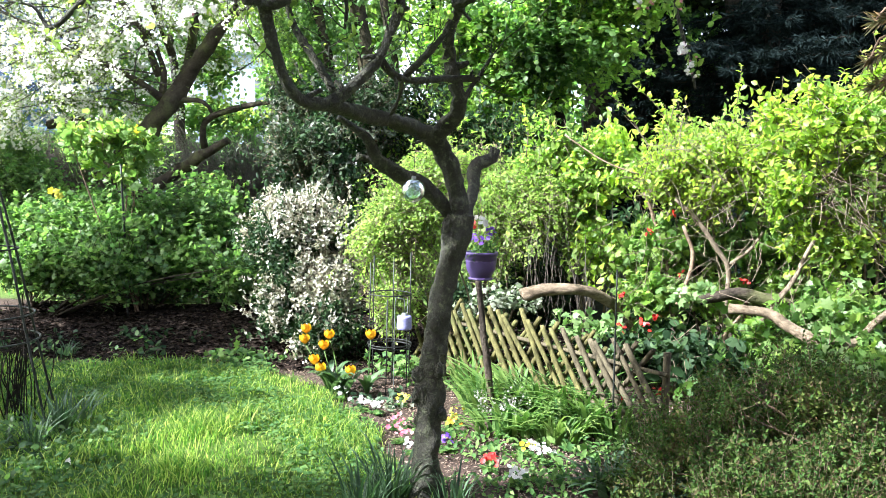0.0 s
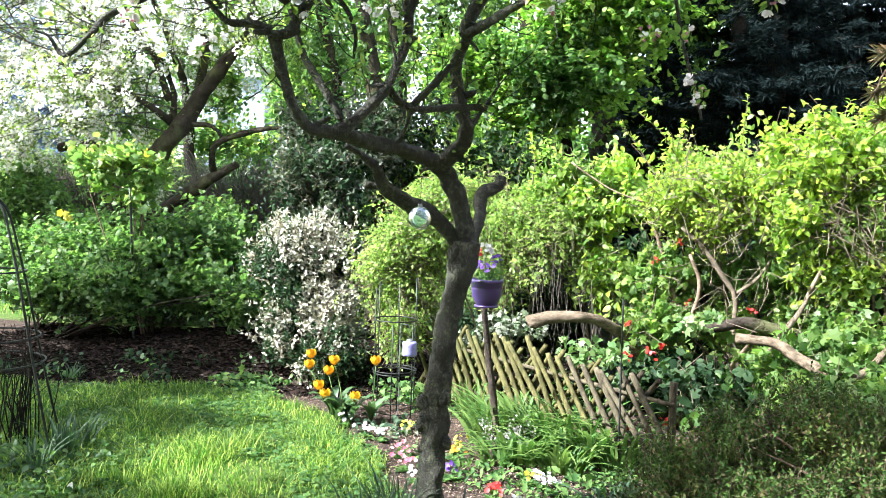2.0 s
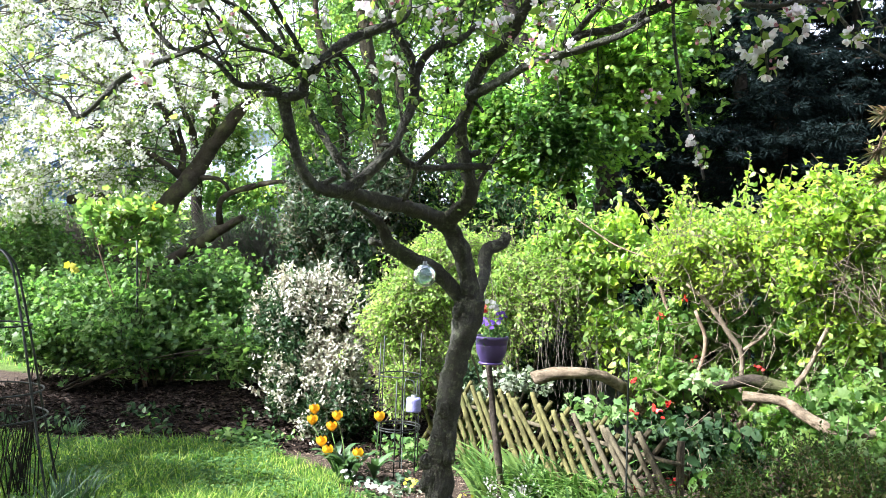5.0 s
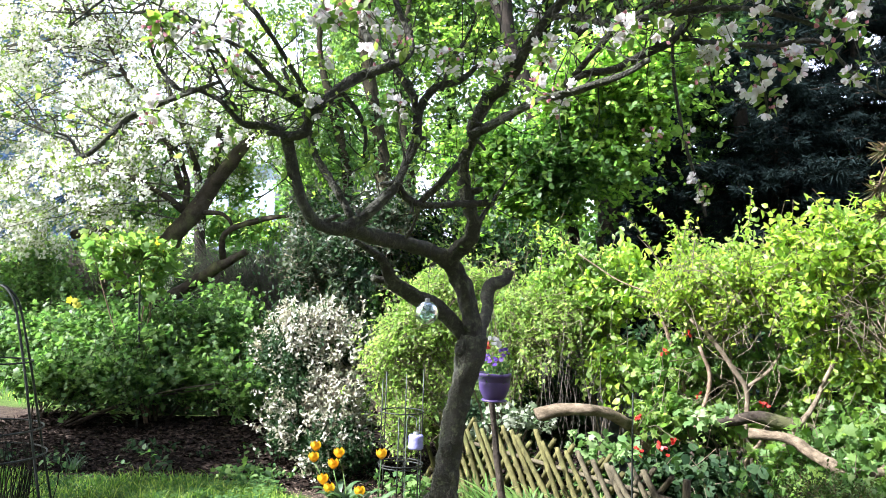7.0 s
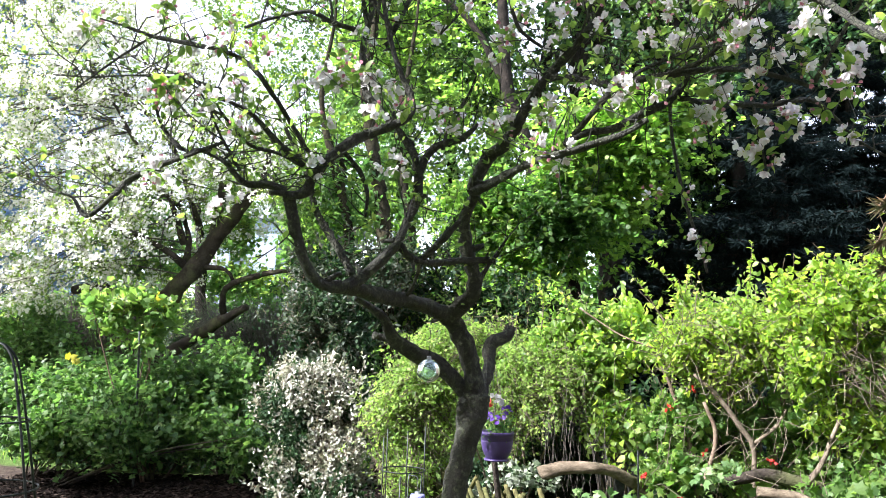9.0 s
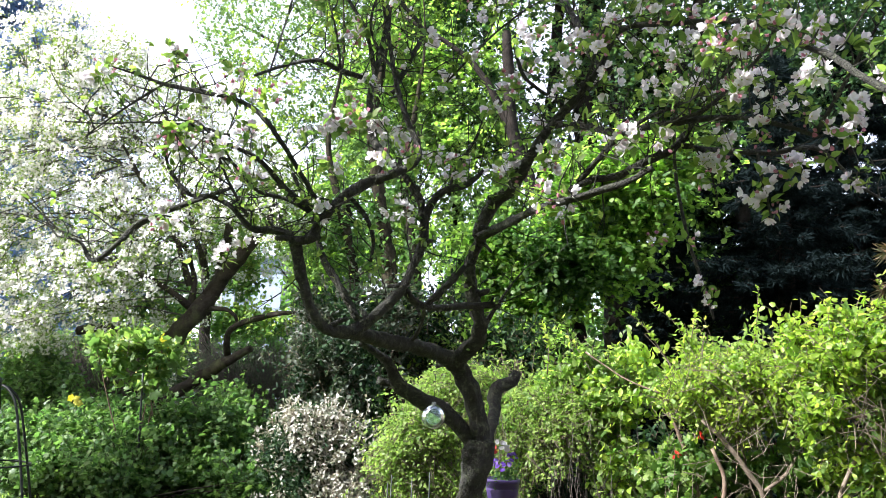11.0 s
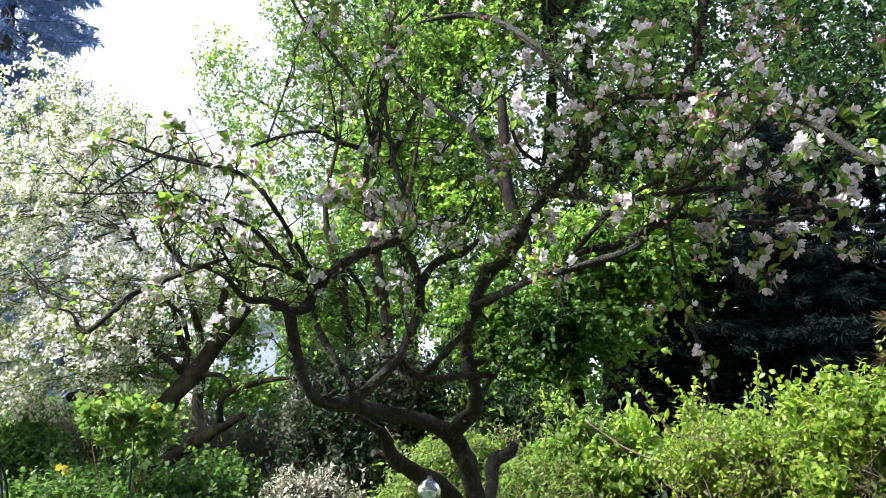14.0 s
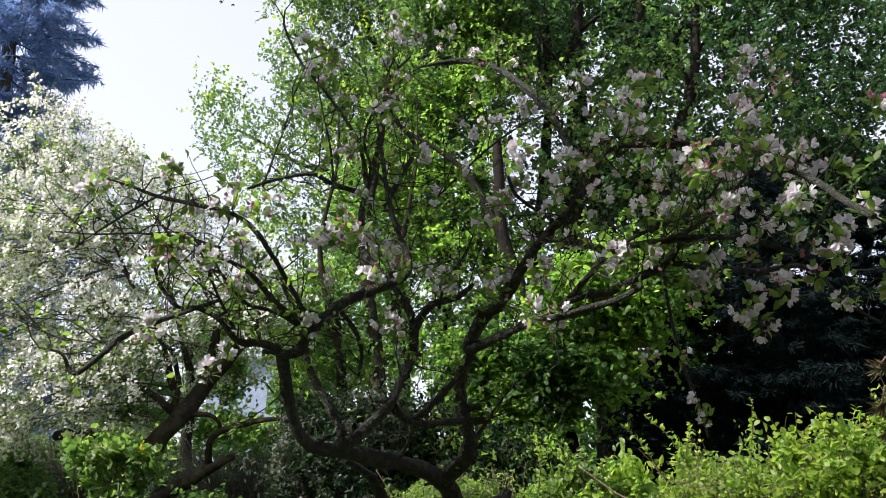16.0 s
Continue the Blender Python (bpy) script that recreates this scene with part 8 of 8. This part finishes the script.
def primula(name, label, place, colour, seed, count=14, size=0.029, leaf="herb", spread=0.046):
    """A bedding plant: a rosette of leaves, and flowers on top."""
    ob = thing(name, place, label, "flowers", "bedding flowers")
    g = np.random.default_rng(seed)
    n = 34
    a = g.uniform(0, 6.283, n)
    d = np.stack([np.cos(a), np.sin(a), g.uniform(0.2, 0.9, n)], 1)
    p = np.array(place) + np.stack([g.normal(0, spread * 0.3, n), g.normal(0, spread * 0.3, n), np.full(n, 0.0)], 1)
    part("leaves", np_mesh("leaves", *leaves(p, d, np.tile([0, 0, 1.0], (n, 1)), g.uniform(0.035, 0.065, n), 0.5, "fine"), M[leaf]), ob, kind="stuff")
    for k in range(count):
        c = np.array(place) + np.array([g.normal(0, spread * 0.6), g.normal(0, spread * 0.6), g.uniform(0.05, 0.1)])
        part("flower", flowers(1, c, (0, 0, 0), seed * 31 + k, size, M[colour]), ob)
    return ob


for k, (p, col, lab, num) in enumerate((
        ((-0.80, 5.13, 0.00), "white", "white primrose in bloom", 16), ((-0.69, 5.05, 0.00), "white", "white primrose in bloom", 12), ((-1.01, 5.38, 0.00), "white", "small white primrose by the tulips", 8),
        ((-0.52, 4.74, 0.00), "pink", "pink and red primrose in bloom", 14), ((-0.47, 4.50, 0.00), "pink", "pink primrose with cream flowers", 12), ((-0.54, 5.27, 0.00), "lemon", "pale yellow primrose in bloom", 10),
        ((-0.17, 4.72, 0.00), "orange", "yellow and orange primrose in bloom", 14), ((-0.17, 4.91, -0.00), "lemon", "yellow primrose in bloom", 8), ((-0.18, 4.39, 0.00), "violet", "violet pansy in bloom", 8),
        ((0.06, 4.12, 0.00), "red", "dark red primrose in bloom", 14), ((0.33, 4.34, -0.00), "white", "white pansy with yellow eyes", 18), ((0.26, 4.36, 0.00), "lemon", "pale yellow pansy in bloom", 7), ((0.39, 4.25, 0.00), "white", "white pansy in bloom", 10),
        ((0.21, 3.90, 0.00), "white", "cream primrose in bloom", 18), ((-0.38, 4.31, 0.00), "white", "white primrose at the trunk's foot", 10))):
    primula("primrose", lab, p, col, 280 + k, num)


for k, p in enumerate(((0.01, 5.02, 0.00), (0.06, 4.99, -0.00), (0.12, 4.95, 0.00), (0.18, 4.91, 0.00), (0.24, 4.89, 0.00), (0.29, 4.97, 0.00), (0.09, 5.06, 0.00), (0.22, 5.04, 0.00))):
    g = np.random.default_rng(810 + k)
    ob = thing("white_bluebell", p, "white bluebell spike among strap leaves", "flower", "white bluebells")
    for q in range(3):
        top = np.array(p) + np.array([g.normal(0, 0.03), g.normal(0, 0.03), g.uniform(0.15, 0.21)])
        limb("stem", [(*p, 0.003), (*(0.6 * top + 0.4 * np.array(p)), 0.003), (*top, 0.002)], M["strap"], ob, 5, 0.06, 0.02, 820 + q)
        part("flower_spike", flowers(14, top - np.array([0, 0, 0.035]), (0.014, 0.014, 0.03), 830 + 3 * k + q, 0.017, M["palepink"], face=(0, -0.8, -0.1)), ob, kind="stuff")


def low_plant(name, label, category, place, n, size, spread, material, seed, shape="fine", width=0.7, group="low plants"):
    g = np.random.default_rng(seed)
    p = np.array(place) + np.clip(np.stack([g.normal(0, 1, n), g.normal(0, 1, n), np.abs(g.normal(0, 1, n))], 1), -1.5, 1.5) * np.array(spread)
    d = g.normal(size=(n, 3)) + np.array([0, 0, 0.3])
    ob = own(name, np_mesh(name, *leaves(p, d, np.tile([0, -0.3, 1.0], (n, 1)) + g.normal(0, 0.4, (n, 3)), size * 0.85 * g.uniform(0.6, 1.3, n), width, shape), material), label, category, group, "stuff")
    return ob


for k, (p, num, sz, spd, mat, shp, nm, lab) in enumerate((
        ((0.78, 5.58, 0.50), 110, 0.08, (0.16, 0.1, 0.09), "biglobed", "lobed", "hollyhock_plant", "plant with large pale green lobed leaves"),
        ((1.47, 5.40, 0.77), 40, 0.08, (0.1, 0.08, 0.08), "biglobed", "lobed", "hollyhock_plant", "large pale lobed leaves in the hedge"),
        ((2.02, 4.60, 0.54), 30, 0.085, (0.14, 0.08, 0.05), "biglobed", "lobed", "hollyhock_plant", "large bright lobed leaves above the azalea"),
        ((0.19, 6.00, 0.61), 260, 0.05, (0.16, 0.1, 0.1), "ivy", "vine", "variegated_ivy", "variegated ivy growing over the log's end"),
        ((-0.24, 6.20, 0.45), 150, 0.045, (0.12, 0.1, 0.1), "ivy", "vine", "variegated_ivy", "variegated ivy at the foot of the shrub"),
        # undergrowth behind the fence: dark leaf colour stands for the hedge's shade
        ((1.29, 5.00, 0.45), 110, 0.06, (0.3, 0.2, 0.1), "darkleaf", "fine", "green_undergrowth", "green undergrowth behind the fence"),
        ((0.58, 6.00, 0.20), 200, 0.06, (0.4, 0.2, 0.12), "currant", "fine", "green_undergrowth", "green undergrowth in the shaded bed"),
        ((-3.25, 7.09, 0.00), 90, 0.08, (0.16, 0.1, 0.07), "darkleaf", "fine", "green_undergrowth", "leafy green plants on bare soil"),
        ((-2.10, 6.44, 0.00), 120, 0.07, (0.16, 0.12, 0.06), "herb", "lobed", "green_undergrowth", "green leaves at the lawn's edge"),
        ((-4.01, 6.58, 0.00), 50, 0.06, (0.25, 0.1, 0.05), "darkleaf", "fine", "green_undergrowth", "low green plants beside the obelisk"),
        ((-2.62, 4.18, -0.00), 260, 0.05, (0.25, 0.15, 0.07), "currant", "fine", "green_undergrowth", "dark low plants at the obelisk's foot"),
        ((0.44, 4.02, -0.00), 70, 0.06, (0.15, 0.1, 0.03), "herb", "fine", "green_undergrowth", "pale green bedding leaves"),
        ((0.08, 4.52, 0.00), 150, 0.05, (0.2, 0.12, 0.03), "herb", "fine", "green_undergrowth", "low bedding leaves in the flower bed"),
        ((0.17, 3.84, 0.00), 200, 0.045, (0.25, 0.1, 0.03), "herb", "fine", "green_undergrowth", "low green leaves at the bed's front"),
        ((-0.63, 5.33, 0.00), 90, 0.06, (0.18, 0.1, 0.05), "bluestrap", "fine", "green_undergrowth", "grey-green leaves under the hoops"),
        ((-0.62, 6.02, 0.06), 170, 0.06, (0.2, 0.14, 0.09), "herb", "lobed", "green_undergrowth", "bright green leaves behind the wire support"),
        ((-0.30, 5.85, 0.04), 130, 0.055, (0.16, 0.14, 0.06), "herb", "fine", "green_undergrowth", "fresh green leaves at the fence's foot"),
        ((-0.60, 5.20, 0.00), 60, 0.05, (0.1, 0.08, 0.025), "ivy", "fine", "green_undergrowth", "pale variegated leaves in the flower bed"),
        ((-0.05, 4.40, 0.00), 90, 0.045, (0.14, 0.1, 0.025), "herb", "fine", "green_undergrowth", "pale green bedding leaves by the trunk"),
        ((0.36, 4.09, 0.00), 160, 0.05, (0.2, 0.1, 0.035), "herb", "fine", "green_undergrowth", "fresh green bedding leaves"),
        ((-0.31, 4.79, -0.00), 120, 0.05, (0.15, 0.12, 0.03), "herb", "fine", "green_undergrowth", "low green leaves between the primroses"),
        ((0.86, 4.52, 0.00), 160, 0.05, (0.15, 0.12, 0.05), "herb", "fine", "green_undergrowth", "green leaves in front of the fence"),
        ((-1.86, 6.47, 0.00), 80, 0.06, (0.15, 0.08, 0.04), "herb", "fine", "green_undergrowth", "low leaves under the pale bush"),
        ((0.61, 4.39, 0.00), 70, 0.07, (0.15, 0.1, 0.04), "herb", "fine", "green_undergrowth", "green leaves beside the azalea"))):
    low_plant(nm, lab, "plant", p, num, sz, spd, M[mat], 320 + k, shp, 0.95 if shp in ("lobed", "vine") else 0.6)

# red flowers in the hedge
for k, p in enumerate(((0.96, 5.30, 0.84), (0.97, 5.30, 0.62), (1.11, 5.20, 0.65), (1.18, 5.20, 0.71), (1.43, 5.60, 0.96), (1.89, 5.60, 0.92), (1.22, 5.70, 1.26), (1.38, 5.70, 1.39), (1.08, 4.60, 0.35), (0.90, 4.80, 0.25))):
    g = np.random.default_rng(360 + k)
    n = 8 if k < 4 else 5
    d = unit(g.normal(size=(n, 3)) + np.array([0, -0.6, 0.4]))
    own("red_flower", np_mesh("red_flower", *leaves(np.tile(p, (n, 1)) + g.normal(0, 0.012, (n, 3)), d, g.normal(size=(n, 3)), 0.032, 0.8, "petal"), M["red"]), "small red flower among the hedge leaves", "flower", "red flowers")
low_plant("copper_shoot", "coppery young leaves at the hedge top", "plant", (2.22, 5.45, 2.20), 16, 0.04, (0.03, 0.03, 0.05), M["copper"], 380)

# pine twig that reaches in from the side
pine = thing("pine_tree", (3.5, 4.2, 0), "young pine with long needles, some turned brown", "tree")
limb("trunk", [(3.5, 4.2, -0.1, 0.06), (3.48, 4.2, 1.6, 0.05), (3.45, 4.15, 3.2, 0.03)], M["darkbark"], pine, 9, 0.1, 0.1, 69)
for k, (a, b) in enumerate((((2.11, 4.00, 2.37), (1.88, 4.00, 2.22)), ((2.10, 4.00, 2.48), (1.91, 4.00, 2.42)), ((2.18, 4.00, 2.17), (1.92, 4.00, 2.11)))):
    limb("twig", [(3.47, 4.18, a[2] - 0.25, 0.014), (*a, 0.008), (*b, 0.004)], M["twig"], pine, 6, 0.05, 0.1, 70 + k)
    g = np.random.default_rng(77 + k)
    n = 160
    t = g.random(n)[:, None]
    p = np.array(a) * (1 - t) + np.array(b) * t
    d = unit(np.array(b) - np.array(a)) + unit(g.normal(size=(n, 3))) * 0.9
    part("needles", np_mesh("needles", *leaves(p, d, g.normal(size=(n, 3)), g.uniform(0.06, 0.1, n), 0.035), M["pine"]), pine, kind="stuff")

# ---- litter on the soil ----
def litter(n, xr, yr, seed, size, width, material, label, name, keep):
    g = np.random.default_rng(seed)
    x, y = g.uniform(*xr, n), g.uniform(*yr, n)
    k = keep(x, y)
    x, y = x[k], y[k]
    n = len(x)
    a = g.uniform(0, 6.283, n)
    p = np.stack([x, y, height_at(x, y) + g.uniform(0.004, 0.02, n)], 1)
    return own(name, np_mesh(name, *leaves(p, np.stack([np.cos(a), np.sin(a), g.normal(0, 0.2, n)], 1), np.tile([0, 0, 1.0], (n, 1)) + g.normal(0, 0.3, (n, 3)), size * g.uniform(0.5, 1.4, n), width), material), label, "litter", kind="stuff")


litter(36000, (-2.2, 1.8), (3.2, 6.9), 601, 0.02, 0.38, M["chip"], "brown bark chips and dead leaves on soil", "bark_litter", lambda x, y: turf_at(x, y) < 0.3)
litter(36000, (-5.5, 1.8), (6.2, 9.6), 603, 0.06, 0.45, M["shadechip"], "leaf litter and twigs coloured near black for shade on the soil", "leaf_litter", lambda x, y: turf_at(x, y) < 0.3)
litter(60, (-3.5, 0), (3.2, 6), 602, 0.02, 0.8, M["white"], "fallen white petals on the grass", "fallen_petals", lambda x, y: turf_at(x, y) > 0.3)
g = np.random.default_rng(650)
for k in range(12):
    x, y = g.uniform(-4.6, -1.5), g.uniform(6.3, 7.3)
    low_plant("ground_cover_plant", "small shaded green plant on dark soil", "plant", (x, y, float(height_at(x, y))), int(g.integers(10, 24)), g.uniform(0.05, 0.09), (0.08, 0.06, 0.06), M["darkleaf"] if k % 3 else M["currant"], 660 + k, group="ground cover plants")
a, b = (-3.88, 8.00, 1.71), (-3.83, 8.00, 0.63)
own("garden_stake", np_mesh("garden_stake", *tri(tube([(b[0] + 0.02, 8.0, -0.05, 0.012), (*b, 0.012), (*a, 0.011)], 8, 0.2, 0.02, 9)), M["iron"], True), "dark green stake standing among the currants", "stake")
p = (-2.16, 3.83, -0.00)
own("white_scrap", np_mesh("white_scrap", *leaves(np.array([p]) + np.array([[0, 0, 0.03]]), np.array([[0.15, 0, 1.0]]), np.array([[0, -1.0, 0.3]]), 0.05, 0.8, "fine"), M["white"]), "small white scrap lying on the lawn", "scrap")
for k, (p, m) in enumerate((((-2.64, 4.08, 0.00), "darkleaf"), ((-2.42, 3.93, 0.00), "darkleaf"), ((-2.38, 3.69, 0.00), "currant"), ((-2.47, 4.15, 0.00), "darkleaf"), ((-2.85, 4.35, 0.00), "currant"), ((-2.24, 3.87, 0.00), "herb"))):
    low_plant("ground_cover_plant", "dark leafy plant at the foot of the obelisk", "plant", p, 60, 0.055, (0.1, 0.08, 0.06), M[m], 720 + k, group="ground cover plants")
